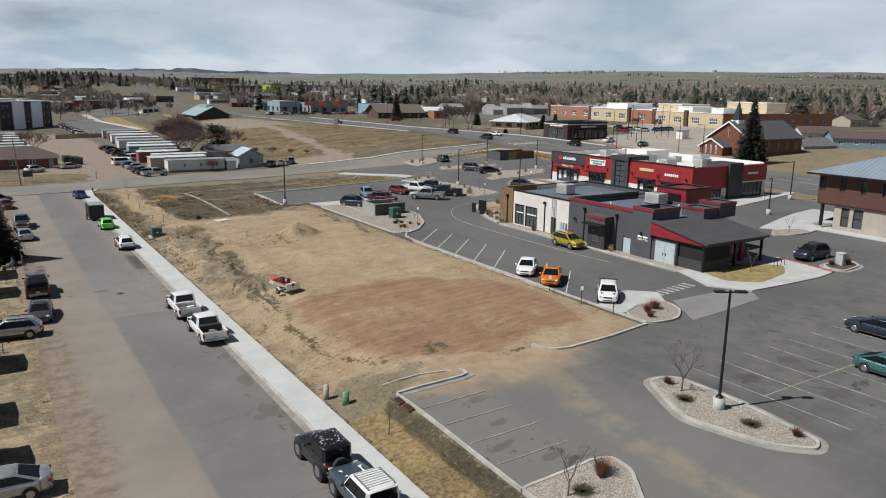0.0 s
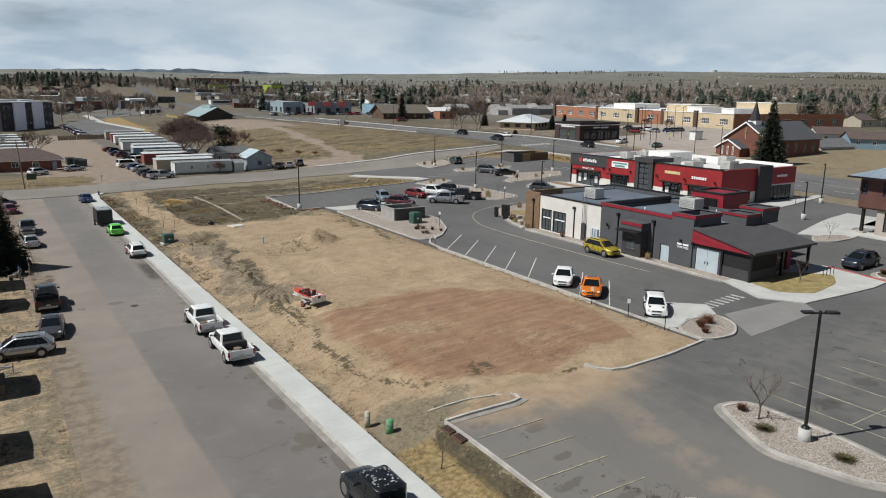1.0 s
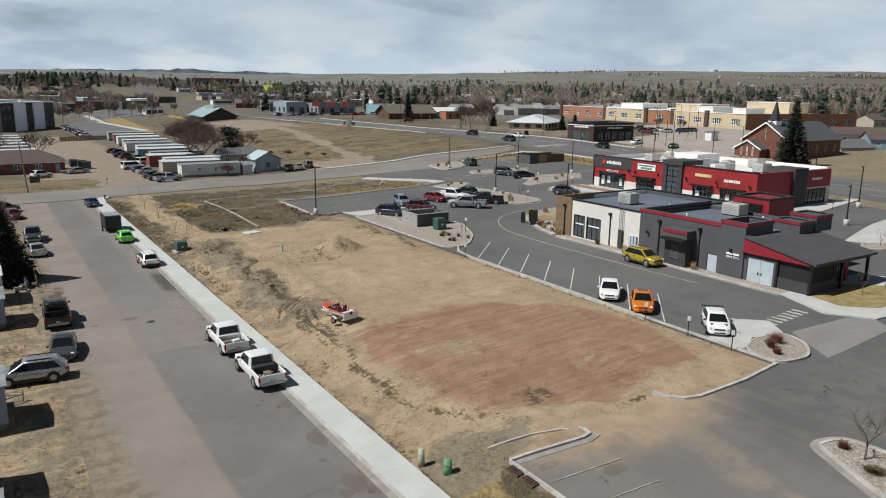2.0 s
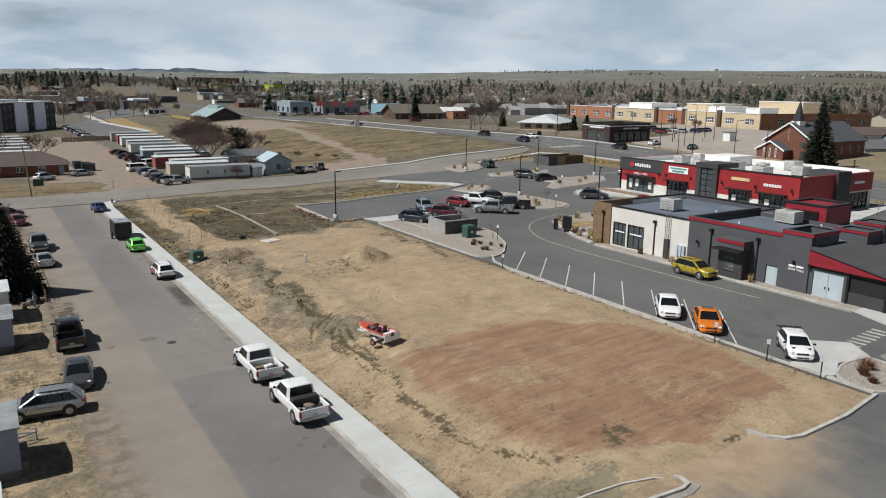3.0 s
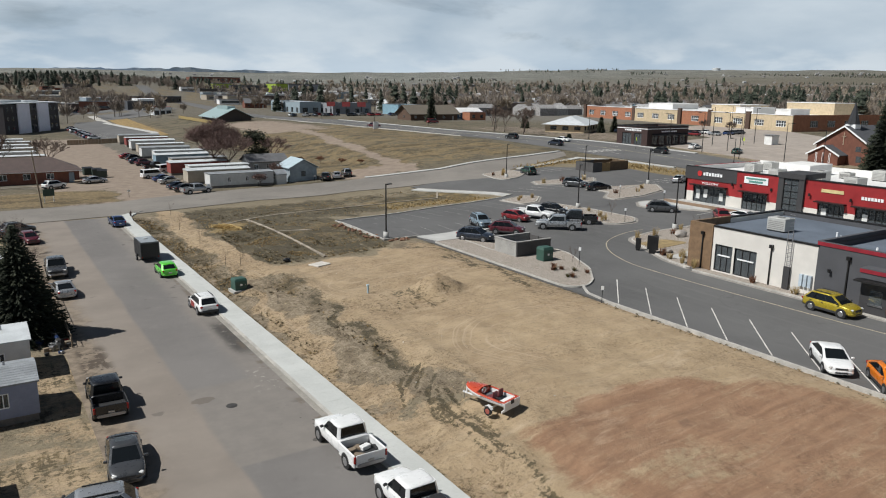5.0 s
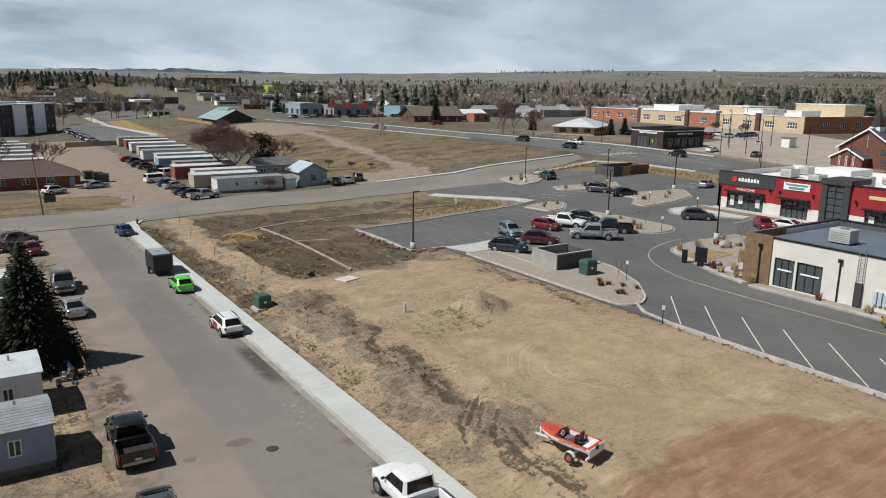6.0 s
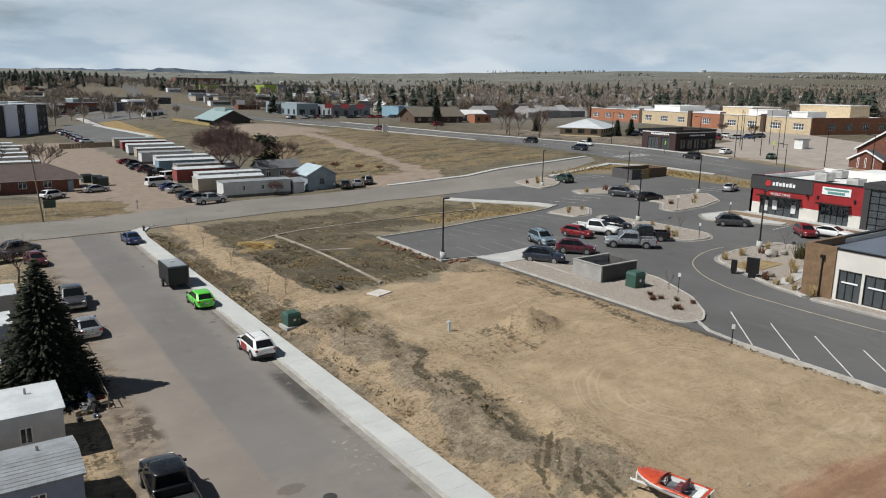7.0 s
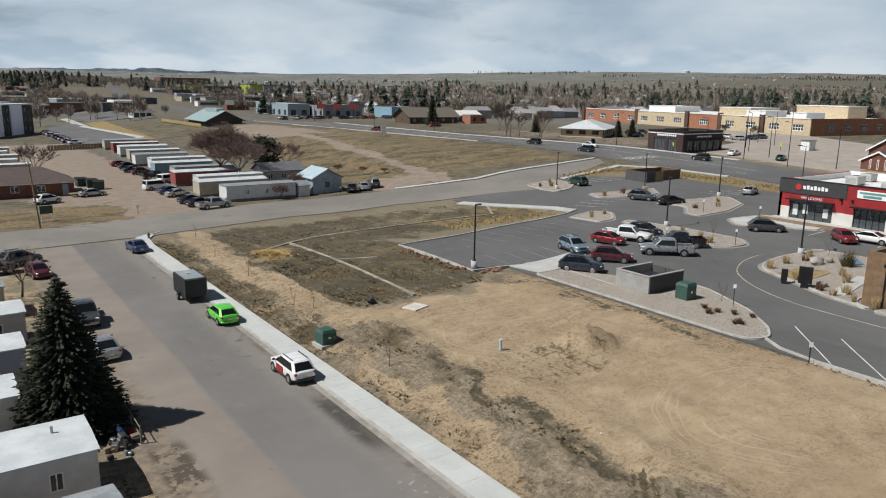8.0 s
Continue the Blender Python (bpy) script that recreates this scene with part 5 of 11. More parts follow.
    for y in (69.6, 77.2):
        downspout(ob, W - 0.02 if y < 76 else W - 0.14, y, b, 6.3)
    for y in (53.4, 51.9, 63.9):
        part("wall_lamp", boxed(W - 0.32, W - 0.15, y - 0.1, y + 0.1, 4.9, 5.2), BLACK, ob)
    # roof ladder
    bm = bmesh.new()
    for y in (67.55, 68.05):
        box(bm, W - 0.22, W - 0.17, y - 0.03, y + 0.03, b + 1.6, 7.9)
    for k in range(16):
        box(bm, W - 0.21, W - 0.18, 67.55, 68.05, b + 1.8 + k * 0.36, b + 1.84 + k * 0.36)
    part("roof_ladder", bm, STEEL, ob)
    part("ladder_guard", boxed(W - 0.28, W - 0.12, 67.5, 68.1, b + 0.3, b + 2.4), STUCCO_D, ob)
    for k in range(3):
        part("electric_meter", boxed(W - 0.24, W, 65.4 + k * 0.42, 65.7 + k * 0.42, b + 0.9, b + 2.0), plain("meter_grey", (0.45, 0.52, 0.58), 0.5), ob)
    # covered patio: shed roof falling to the south, red gable face, posts and half walls
    hi, lo, y0, y1 = 6.55, 5.25, 45.2, 52.0
    bm = loft([[(59.6, y0 - 0.5, lo), (59.6, y1, hi), (59.6, y1, hi + 0.2), (59.6, y0 - 0.5, lo + 0.2)], [(69.8, y0 - 0.5, lo), (69.8, y1, hi), (69.8, y1, hi + 0.2), (69.8, y0 - 0.5, lo + 0.2)]])
    part("patio_roof", bm, SHINGLE, ob, "charcoal shingle shed roof")
    bm = loft([[(59.72, y0, lo - 0.12), (59.72, y1, lo - 0.12), (59.72, y1, hi - 0.06), (59.72, y0, lo)], [(59.9, y0, lo - 0.12), (59.9, y1, lo - 0.12), (59.9, y1, hi - 0.06), (59.9, y0, lo)]])
    part("gable_face", bm, RED_TRIM, ob, "red painted gable panel")
    part("beam", boxed(59.7, 69.6, y0 - 0.05, y0 + 0.15, lo - 0.3, lo), BLACK, ob)
    part("beam", boxed(59.95, 60.15, y0 + 0.15, y1, lo - 0.35, lo - 0.12), BLACK, ob)
    for x, y in ((60.0, 45.3), (65.0, 45.3), (69.4, 45.3), (69.4, 49.5), (60.0, 48.5)):
        part("post", boxed(x - 0.11, x + 0.11, y - 0.11, y + 0.11, b, lo - 0.1), BLACK, ob)
    wall_panel("charcoal_wall", ob, "x", W, 0.25, 48.6, 52.0, b, 5.1, [(48.9, 51.6, b, 4.7)], STUCCO_G)
    for k in range(2):
        d = part("door", boxed(W + 0.05, W + 0.11, 48.93 + 1.33 * k, 50.23 + 1.33 * k, b + 0.03, 4.67), DOOR_W, ob, "pale grey double door")
        part("door_handle", boxed(W - 0.02, W + 0.05, 50.05 + 0.35 * k, 50.12 + 0.35 * k, b + 1.0, b + 1.25), BLACK, d)
    part("half_wall", boxed(60.0, 60.2, 45.45, 48.55, b, 3.5), STUCCO_D, ob)
    part("half_wall", boxed(60.2, 64.2, 45.3, 45.5, b, 3.5), STUCCO_D, ob)
    part("screen", boxed(60.08, 60.1, 45.5, 48.55, 3.5, 4.95), DARK, ob)
    part("screen", boxed(60.2, 64.2, 45.38, 45.4, 3.5, 4.95), DARK, ob)
    wall_panel("red_wall", ob, "y", 46.4, 0.3, 64.4, 68.2, b, 5.4, [(66.0, 67.6, b, 4.6)], RED_TRIM)
    wall_panel("red_wall", ob, "x", 64.4, 0.25, 46.7, 52.0, b, 5.4, [], RED_TRIM)
    wall_panel("charcoal_wall", ob, "y", 52.0, -0.25, 60.3, 69.7, b, 6.6, [], STUCCO_G)
    window(ob, "y", 46.4, 1, 66.0, 67.6, b, 4.6, 1, 0)
    sign_bars(ob, "y", 46.4, 1, [(64.8 + 0.28 * k, 65.0 + 0.28 * k, 4.85, 5.15) for k in range(3)] + [(65.8 + 0.26 * k, 65.98 + 0.26 * k, 4.85, 5.15) for k in range(5)], SIGN_W)
    for k in range(5):
        part("rail_baluster", boxed(68.4 + 0.2 * k, 68.44 + 0.2 * k, 45.3, 45.36, b, 3.2), BLACK, ob)
    part("rail", boxed(68.2, 69.4, 45.28, 45.38, 3.2, 3.28), BLACK, ob)
    # red entrance tower at the back
    tower = part("entrance_tower", boxed(72.4, 77.2, 58.0, 62.6, 6.5, 8.35), RED_TRIM, ob, "red entrance tower")
    cap(tower, 72.4, 77.2, 58.0, 62.6, 8.35, BLACK, 0.4, 0.2)
    part("tower_window", boxed(72.3, 72.42, 58.8, 61.8, 6.9, 7.8), BLACK, tower)
    part("tower_lower", boxed(72.0, 77.2, 58.0, 62.6, 2.4, 6.5), STUCCO_D, tower)
    rooftop_unit(66.4, 73.0, 6.42, 1.6, 2.0, 1.4)
    rooftop_unit(70.2, 60.7, 6.55, 1.7, 2.2, 1.35)
    for x, y in ((68, 68), (66.5, 66.8), (69.5, 66.5), (64.0, 62.2), (70, 57)):
        whole("vent_pipe", rod((x, y, 6.4), (x, y, 7.0), 0.09), SIGN_W, "white vent pipe standing on the flat roof", "vent", "roof vents")


cafe()


def red_shops():
    """The row of red shops behind the cafe."""
    W, E, S0, N, b = 92.5, 111.5, 73.2, 106.0, 3.2
    ob = thing("shop_row", None, "red and dark grey one-storey shop row with white roof", "building")
    part("floor_slab", boxed(W + 0.3, E - 0.2, S0 + 0.3, N - 0.3, b - 0.4, b + 0.1), CONCRETE, ob)
    fronts = [(98.4, 104.4), (91.6, 95.6), (80.6, 84.2), (75.0, 79.2)]
    sections = [(96.7, N, 6.5, STUCCO_D, 0.0), (90.0, 96.7, 6.2, STUCCO_R, -0.2), (S0, 86.2, 5.6, STUCCO_R, 0.0)]
    for y0, y1, _, m, d in sections:
        holes = [(a, c, b, 6.0) for a, c in fronts if y0 < a < y1]
        wall_panel("cream_base", ob, "x", W + d, 0.35, y0, y1, b, 5.0, [(a, c, b, 5.0) for a, c, *_ in holes], CREAM)
        wall_panel("panel_wall", ob, "x", W + d, 0.35, y0, y1, 5.0, 8.75, [(a, c, 5.0, 6.0) for a, c, *_ in holes], STUCCO_R if m is STUCCO_D else m)
        part("coping", boxed(W + d - 0.08, W + d + 0.42, y0, y1, 8.75, 8.9), BLACK, ob)
    part("sign_band", boxed(W - 0.1, W + 0.02, 96.8, N + 0.1, 6.9, 8.75), STUCCO_D, ob, "dark grey sign band")
    for a, c in fronts:
        d = -0.2 if 90 < a < 96 else 0.0
        window(ob, "x", W + d, 1, a, c, b + 0.1, 5.95, 4, 1, None, "storefront", 0.14, 0.09)
        part("awning", boxed(W + d - 0.9, W + d, a - 0.2, c + 0.2, 6.02, 6.16), BLACK, ob)
    # glazed tower
    t = part("glass_tower", boxed(W - 0.35, W + 0.9, 89.2, 90.0, b, 9.3), STUCCO_D, ob)
    part("tower_pier", boxed(W - 0.35, W + 0.9, 86.2, 87.0, b, 9.3), STUCCO_D, t)
    part("tower_head", boxed(W - 0.45, W + 4.5, 86.1, 90.1, 8.7, 9.4), STUCCO_D, t)
    window(ob, "x", W - 0.35, 1, 87.0, 89.2, b + 0.1, 8.7, 1, 5, None, "tower_glazing", 0.12, 0.08)
    # south side
    wall_panel("panel_wall", ob, "y", S0, 0.35, W + 0.35, 101.0, 5.2, 8.75, [], STUCCO_R)
    wall_panel("cream_base", ob, "y", S0, 0.35, W + 0.35, 101.0, b, 5.2, [(93.6, 96.2, b, 5.2), (97.2, 99.8, b + 0.6, 5.2)], CREAM)
    window(ob, "y", S0, 1, 93.6, 96.2, b + 0.1, 5.15, 3, 1, None, "storefront")
    window(ob, "y", S0, 1, 97.2, 99.8, b + 0.6, 5.15, 2, 0, None, "storefront")
    part("corner_tower", boxed(101.0, 104.4, S0 - 0.4, S0 + 4, b, 9.1), STUCCO_D, ob)
    wall_panel("panel_wall", ob, "y", S0 + 0.1, 0.35, 104.4, E, 6.0, 8.6, [], STUCCO_R)
    wall_panel("cream_base", ob, "y", S0 + 0.1, 0.35, 104.4, E, b, 6.0, [(105.0, 110.6, b, 5.8)], CREAM)
    window(ob, "y", S0 + 0.1, 1, 105.0, 110.6, b + 0.1, 5.75, 4, 1, None, "storefront")
    wall_panel("back_wall", ob, "x", E, -0.3, S0 + 0.45, N, b, 8.6, [], STUCCO_R)
    wall_panel("north_wall", ob, "y", N, -0.35, W, E - 0.3, b, 8.75, [(95, 100, b, 5.9)], STUCCO_R)
    window(ob, "y", N, -1, 95, 100, b + 0.1, 5.85, 4, 1, None, "storefront")
    part("roof_membrane", boxed(W + 0.4, E - 0.3, S0 + 0.5, N - 0.4, 7.7, 7.95), ROOF_W, ob, "white roof membrane")
    bm = boxed(W + 0.35, W + 0.6, S0 + 0.35, N - 0.35, 7.9, 8.72)
    box(bm, E - 0.6, E - 0.3, S0 + 0.5, N - 0.4, 7.9, 8.9)
    box(bm, W + 0.6, E - 0.6, N - 0.6, N - 0.36, 7.9, 8.7)
    box(bm, W + 0.6, E - 0.6, S0 + 0.36, S0 + 0.6, 7.9, 8.7)
    part("parapet_lining", bm, ROOF_W, ob)
    part("stair_head", boxed(103, 109, 92, 97, 7.9, 9.6, bevel=0.04), ROOF_W, ob)
    for k, (x, y, sx, sy, h) in enumerate(((97, 82, 2.6, 1.8, 1.3), (99, 88, 2.2, 1.8, 1.5), (102, 79, 2.4, 1.8, 1.4), (98, 94, 2.2, 1.6, 1.2), (101, 100, 2.4, 1.7, 1.3), (108, 84, 2.4, 1.8, 1.5), (107, 101, 2.0, 1.6, 1.2), (106, 88, 1.6, 1.6, 0.9))):
        rooftop_unit(x, y, 7.95, sx, sy, h, "pale air unit on the white shop roof")
    red_sign = plain("sign_red", (0.5, 0.03, 0.03), 0.5)
    part("sign_disc", rod((W - 0.12, 103.3, 7.85), (W - 0.2, 103.3, 7.85), 0.42, None, 18), red_sign, ob)
    sign_bars(ob, "x", W - 0.11, 1, [(102.3 - 0.5 * k, 102.65 - 0.5 * k, 7.6, 8.05 + 0.1 * (k % 2)) for k in range(7)], SIGN_W)
    lettering("WELCOME", W - 0.03, 102.9, 6.24, 3.0, 0.36, ob)
    poster = plain("poster_white", (0.66, 0.66, 0.64), 0.5)
    for y, z0, z1 in ((103.6, 3.9, 5.4), (102.2, 4.2, 5.5), (99.4, 4.0, 5.2), (94.8, 4.0, 5.0), (83.4, 3.8, 5.2), (78.0, 4.0, 5.2)):
        part("window_poster", boxed(W + 0.09, W + 0.1, y - 0.4, y + 0.3, z0, z1), poster, ob)
    part("sign_panel", boxed(W - 0.3, W - 0.2, 91.6, 95.4, 7.3, 8.3), SIGN_W, ob, "white shop sign panel")
    sign_bars(ob, "x", W - 0.31, 1, [(91.9, 95.1, 7.95, 8.15), (92.4, 94.6, 7.5, 7.75)], plain("sign_teal", (0.12, 0.3, 0.26), 0.5))
    sign_bars(ob, "x", W - 0.01, 1, [(80.9, 83.9, 7.35, 7.8)], plain("sign_cream", (0.62, 0.5, 0.25), 0.5))
    sign_bars(ob, "x", W - 0.01, 1, [(75.9 + 0.4 * k, 76.2 + 0.4 * k, 7.0, 7.4) for k in range(7)], SIGN_W)
    sign_bars(ob, "y", S0 + 0.1, 1, [(106.4 + 0.4 * k, 106.7 + 0.4 * k, 7.1, 7.45) for k in range(7)], SIGN_W)
    for y in (97.4, 91.0, 95.9, 85.4, 79.8, 74.2):
        part("wall_lamp", boxed(W - 0.36, W - 0.2, y - 0.12, y + 0.12, 6.6, 7.0), BLACK, ob)


red_shops()


def office():
    """The two-storey office with a brown upper floor and a metal hip roof."""
    W, N, S0, E, b = 90.2, 49.6, 12.0, 112.0, 2.9
    BROWN = plain("brown_cladding", (0.105, 0.042, 0.032), 0.7, 0, 0.14, 0.8, 14)
    BEIGE = plain("beige_block", (0.40, 0.35, 0.30), 0.85, 0, 0.1, 0.8, 14)
    ob = thing("office_building", None, "two-storey office, brown upper floor over beige base", "building")
    lows = [(47.7 - 7.2 * k, 48.7 - 7.2 * k, 3.9, 6.25) for k in range(5)] + [(46.0 - 7.2 * k, 47.2 - 7.2 * k, 3.9, 6.25) for k in range(5)]
    wall_panel("beige_wall", ob, "x", W + 0.35, 0.35, S0, N, b - 0.3, 6.6, lows, BEIGE)
    for h in lows:
        window(ob, "x", W + 0.35, 1, *h, 0, 1)
    wall_panel("beige_wall", ob, "y", N, -0.35, W + 0.7, E, b - 0.3, 6.6, [(94, 97, b, 6.0)], BEIGE)
    window(ob, "y", N, -1, 94, 97, b, 6.0, 2, 1)
    ups = [(50.9 - 2.55 * k, 51.6 - 2.55 * k, 8.2, 9.9) for k in range(14)]
    wall_panel("brown_wall", ob, "x", W, 0.35, S0, N + 2.2, 6.6, 10.35, ups, BROWN)
    for h in ups:
        window(ob, "x", W, 1, *h, 0, 0)
    nwin = [(92 + 3 * k, 93 + 3 * k, 8.2, 9.9) for k in range(6)]
    wall_panel("brown_wall", ob, "y", N + 2.2, -0.35, W + 0.35, E, 6.6, 10.35, nwin, BROWN)
    for h in nwin:
        window(ob, "y", N + 2.2, -1, *h, 0, 0)
    part("floor_deck", boxed(W + 0.1, E, S0, N + 2.1, 6.45, 6.62), BROWN, ob)
    part("back_wall", boxed(E - 0.3, E, S0, N, b, 10.3), BROWN, ob)
    for x in (W + 0.5, W + 8, W + 16):
        c = part("column", boxed(x - 0.16, x + 0.16, N + 1.5, N + 1.82, b + 0.7, 6.5), BLACK, ob)
        part("column_base", boxed(x - 0.4, x + 0.4, N + 1.26, N + 2.06, b - 0.2, b + 0.7), BEIGE, c)
    METAL = plain("blue_grey_metal_roof", (0.36, 0.44, 0.50), 0.35, 0.4, 0.06, 0.3)
    e0, e1, n0, s0, ridge = W - 1.1, E + 1.1, N + 3.3, S0 - 1, 14.6
    bm = bmesh.new()
    v = [bm.verts.new(p) for p in ((e0, s0, 10.4), (e1, s0, 10.4), (e1, n0, 10.4), (e0, n0, 10.4), ((e0 + e1) / 2, n0 - 11.5, ridge), ((e0 + e1) / 2, s0 + 11.5, ridge))]
    for f in ((3, 0, 5, 4), (1, 2, 4, 5), (2, 3, 4), (0, 1, 5), (0, 3, 2, 1)):
        bm.faces.new([v[i] for i in f])
    roof = part("roof", bm, METAL, ob, "pale blue standing-seam metal roof")
    bm = bmesh.new()
    for k in range(70):
        y = s0 + 0.6 * k
        if y > n0 - 0.3:
            break
        run = min(1.0, (y - s0) / 11.5, (n0 - y) / 11.5)
        xm = e0 + (e1 - e0) / 2 * run
        tube(bm, (e0, y, 10.42), (xm, y, 10.42 + (ridge - 10.4) * run), 0.03, None, 4)
    part("west_seams", bm, METAL, roof)
    bm = bmesh.new()
    for k in range(38):
        x = e0 + 0.6 * k
        run = min(1.0, (x - e0) / 11.5, (e1 - x) / 11.5)
        if run > 0:
            tube(bm, (x, n0, 10.42), (x, n0 - 11.5 * run, 10.42 + (ridge - 10.4) * run), 0.03, None, 4)
    part("north_seams", bm, METAL, roof)
    bm = boxed(e0 - 0.1, e0 + 0.1, s0, n0, 10.2, 10.42)
    box(bm, e0 + 0.1, e1, n0 - 0.1, n0 + 0.1, 10.2, 10.42)
    part("eave_gutter", bm, BLACK, roof)


office()


def trash_enclosure():
    ob = thing("trash_enclosure", None, "grey block trash enclosure with cap stones", "enclosure")
    BLOCK = plain("grey_block", (0.33, 0.32, 0.30), 0.9, 0, 0.12, 1.0, 12, 0.3)
    BLOCK_DARK = plain("dark_block", (0.085, 0.08, 0.078), 0.9, 0, 0.14, 1.0, 12, 0.3)
    z = 2.0
    for k in range(9):
        a, b = z + 0.195 * k, z + 0.195 * k + 0.183
        part("block_course", boxed(47.0, 47.2, 91.5, 95.4, a, b, bevel=0.012), BLOCK, ob)
        # south courses in a darker block colour, which paints in the unlit side
        part("block_course", boxed(47.2, 52.0, 91.5, 91.7, a, b, bevel=0.012), BLOCK_DARK, ob)
        part("block_course", boxed(47.2, 52.0, 95.2, 95.4, a, b, bevel=0.012), BLOCK, ob)
    part("block_core", boxed(47.03, 47.17, 91.53, 95.37, z, z + 1.75), BLOCK_DARK, ob)
    part("block_core", boxed(47.17, 51.97, 91.53, 91.67, z, z + 1.75), BLOCK_DARK, ob)
    part("block_core", boxed(47.17, 51.97, 95.23, 95.37, z, z + 1.75), BLOCK_DARK, ob)
    part("gate", boxed(51.85, 51.95, 91.75, 93.4, z + 0.2, z + 1.65), BLOCK_DARK, ob)
    part("gate", boxed(51.85, 51.95, 93.5, 95.15, z + 0.2, z + 1.65), BLOCK_DARK, ob)
    for a in ((46.95, 47.25, 91.45, 95.45), (47.255, 52.05, 91.45, 91.75), (47.255, 52.05, 95.15, 95.45)):
        part("cap_stone", boxed(*a, z + 1.75, z + 1.83), BLOCK, ob)
    bin_ = thing("dumpster", pose(49.4, 93.5, 2.05), "dark steel dumpster inside the block enclosure", "dumpster")
    part("tub", boxed(-0.9, 0.9, -0.7, 0.7, 0.1, 1.3, bevel=0.04), plain("dumpster_green", (0.03, 0.05, 0.04), 0.6), bin_)
    part("lid", boxed(-0.95, 0.95, -0.75, 0.75, 1.3, 1.36), BLACK, bin_)
    far = thing("trash_enclosure", None, "dark brown wooden trash enclosure beside the road", "enclosure")
    TIMBER = plain("brown_timber", (0.13, 0.085, 0.05), 0.85, 0, 0.2)
    z = gz(111, 145)
    for a in ((106.4, 106.6, 140.8, 146.0), (106.6, 111.4, 145.8, 146.0), (106.6, 109.0, 140.8, 141.0)):
        part("wall", boxed(*a, z - 0.2, z + 1.9), BLOCK_DARK, far)
    for a in ((111.4, 117.4, 141.4, 141.6), (111.4, 117.4, 146.0, 146.2), (117.2, 117.4, 141.6, 146.0)):
        part("wall", boxed(*a, z - 0.2, z + 1.9), TIMBER, far)
    part("gate", boxed(109.0, 111.4, 140.82, 140.95, z, z + 1.8), plain("tan_gate", (0.30, 0.2, 0.09), 0.8), far)


trash_enclosure()


def cabinet(name, x, y, sx, sy, h, material, label, category, turn=0.0, group=""):
    """A utility box on its pad."""
    ob = thing(name, pose(x, y, gz(x, y), 0, 0, turn), label, category, group)
    part("pad", boxed(-sx / 2 - 0.2, sx / 2 + 0.2, -sy / 2 - 0.2, sy / 2 + 0.2, -0.3, 0.16), CONCRETE, ob)
    body = part("body", boxed(-sx / 2, sx / 2, -sy / 2, sy / 2, 0.15, 0.15 + h * 0.82, bevel=0.03), material, ob)
    bm = loft([[(-sx / 2 - 0.03, -sy / 2 - 0.03, 0.15 + h * 0.82), (sx / 2 + 0.03, -sy / 2 - 0.03, 0.15 + h * 0.82), (sx / 2 + 0.03, sy / 2 + 0.03, 0.15 + h * 0.82), (-sx / 2 - 0.03, sy / 2 + 0.03, 0.15 + h * 0.82)],
               [(-sx / 2 + 0.1, -sy / 2 + 0.1, 0.15 + h), (sx / 2 - 0.1, -sy / 2 + 0.1, 0.15 + h), (sx / 2 - 0.1, sy / 2 - 0.1, 0.15 + h), (-sx / 2 + 0.1, sy / 2 - 0.1, 0.15 + h)]])
    part("lid", bm, material, ob)
    part("label_plate", boxed(-0.12, 0.12, -sy / 2 - 0.015, -sy / 2, 0.15 + h * 0.4, 0.15 + h * 0.55), SIGN_W, body)
    part("padlock", boxed(sx / 2 - 0.25, sx / 2 - 0.17, -sy / 2 - 0.04, -sy / 2, 0.15 + h * 0.4, 0.15 + h * 0.5), STEEL, body)
    return ob


GREEN_BOX = plain("utility_green", (0.035, 0.085, 0.065), 0.5, 0, 0.12)
cabinet("transformer_box", 48.9, 88.9, 1.35, 1.25, 1.5, GREEN_BOX, "dark green transformer box on gravel bed", "utility box")
cabinet("transformer_box", 18.9, 100.2, 1.25, 1.2, 1.15, GREEN_BOX, "dark green transformer box beside the sidewalk", "utility box", 4)


def pedestal(x, y, material, label, r=0.22, h=0.95):
    ob = thing("utility_pedestal", pose(x, y, gz(x, y)), label, "utility pedestal", "pedestals by the sidewalk")
    body = part("body", rod((0, 0, -0.1), (0, 0, h), r, r * 0.9, 12), material, ob, "", True)
    part("cap", rod((0, 0, h), (0, 0, h + 0.08), r * 0.98, r * 0.6, 12), material, ob)
    part("band", rod((0, 0, h * 0.72), (0, 0, h * 0.76), r * 1.04, None, 12), STEEL, body)


pedestal(17.6, 41.3, plain("pedestal_tan", (0.36, 0.36, 0.26), 0.6), "pale tan utility pedestal beside the sidewalk", 0.18)
pedestal(18.25, 39.7, plain("pedestal_green", (0.10, 0.27, 0.13), 0.6), "green utility pedestal beside the sidewalk", 0.24, 0.85)
whole("riser_pipe", tube(rod((27.6, 89.1, 1.2), (27.6, 89.1, 2.15), 0.10), (27.6, 89.1, 2.15), (27.6, 89.1, 2.28), 0.14), plain("pale_blue_pipe", (0.42, 0.52, 0.56), 0.5), "pale blue riser pipe standing in bare dirt", "pipe")
# one square slab, added in place of two white boards on the dirt
whole("access_plate", boxed(-0.95, 0.95, -0.75, 0.75, 0, 0.14, bevel=0.02), plain("plate_pale", (0.56, 0.52, 0.47), 0.8, 0, 0.2), "pale square slab for two white boards lying on dirt", "cover", m=pose(28.0, 101.2, gz(28, 101.2) + 0.02, 0, 0, 20))
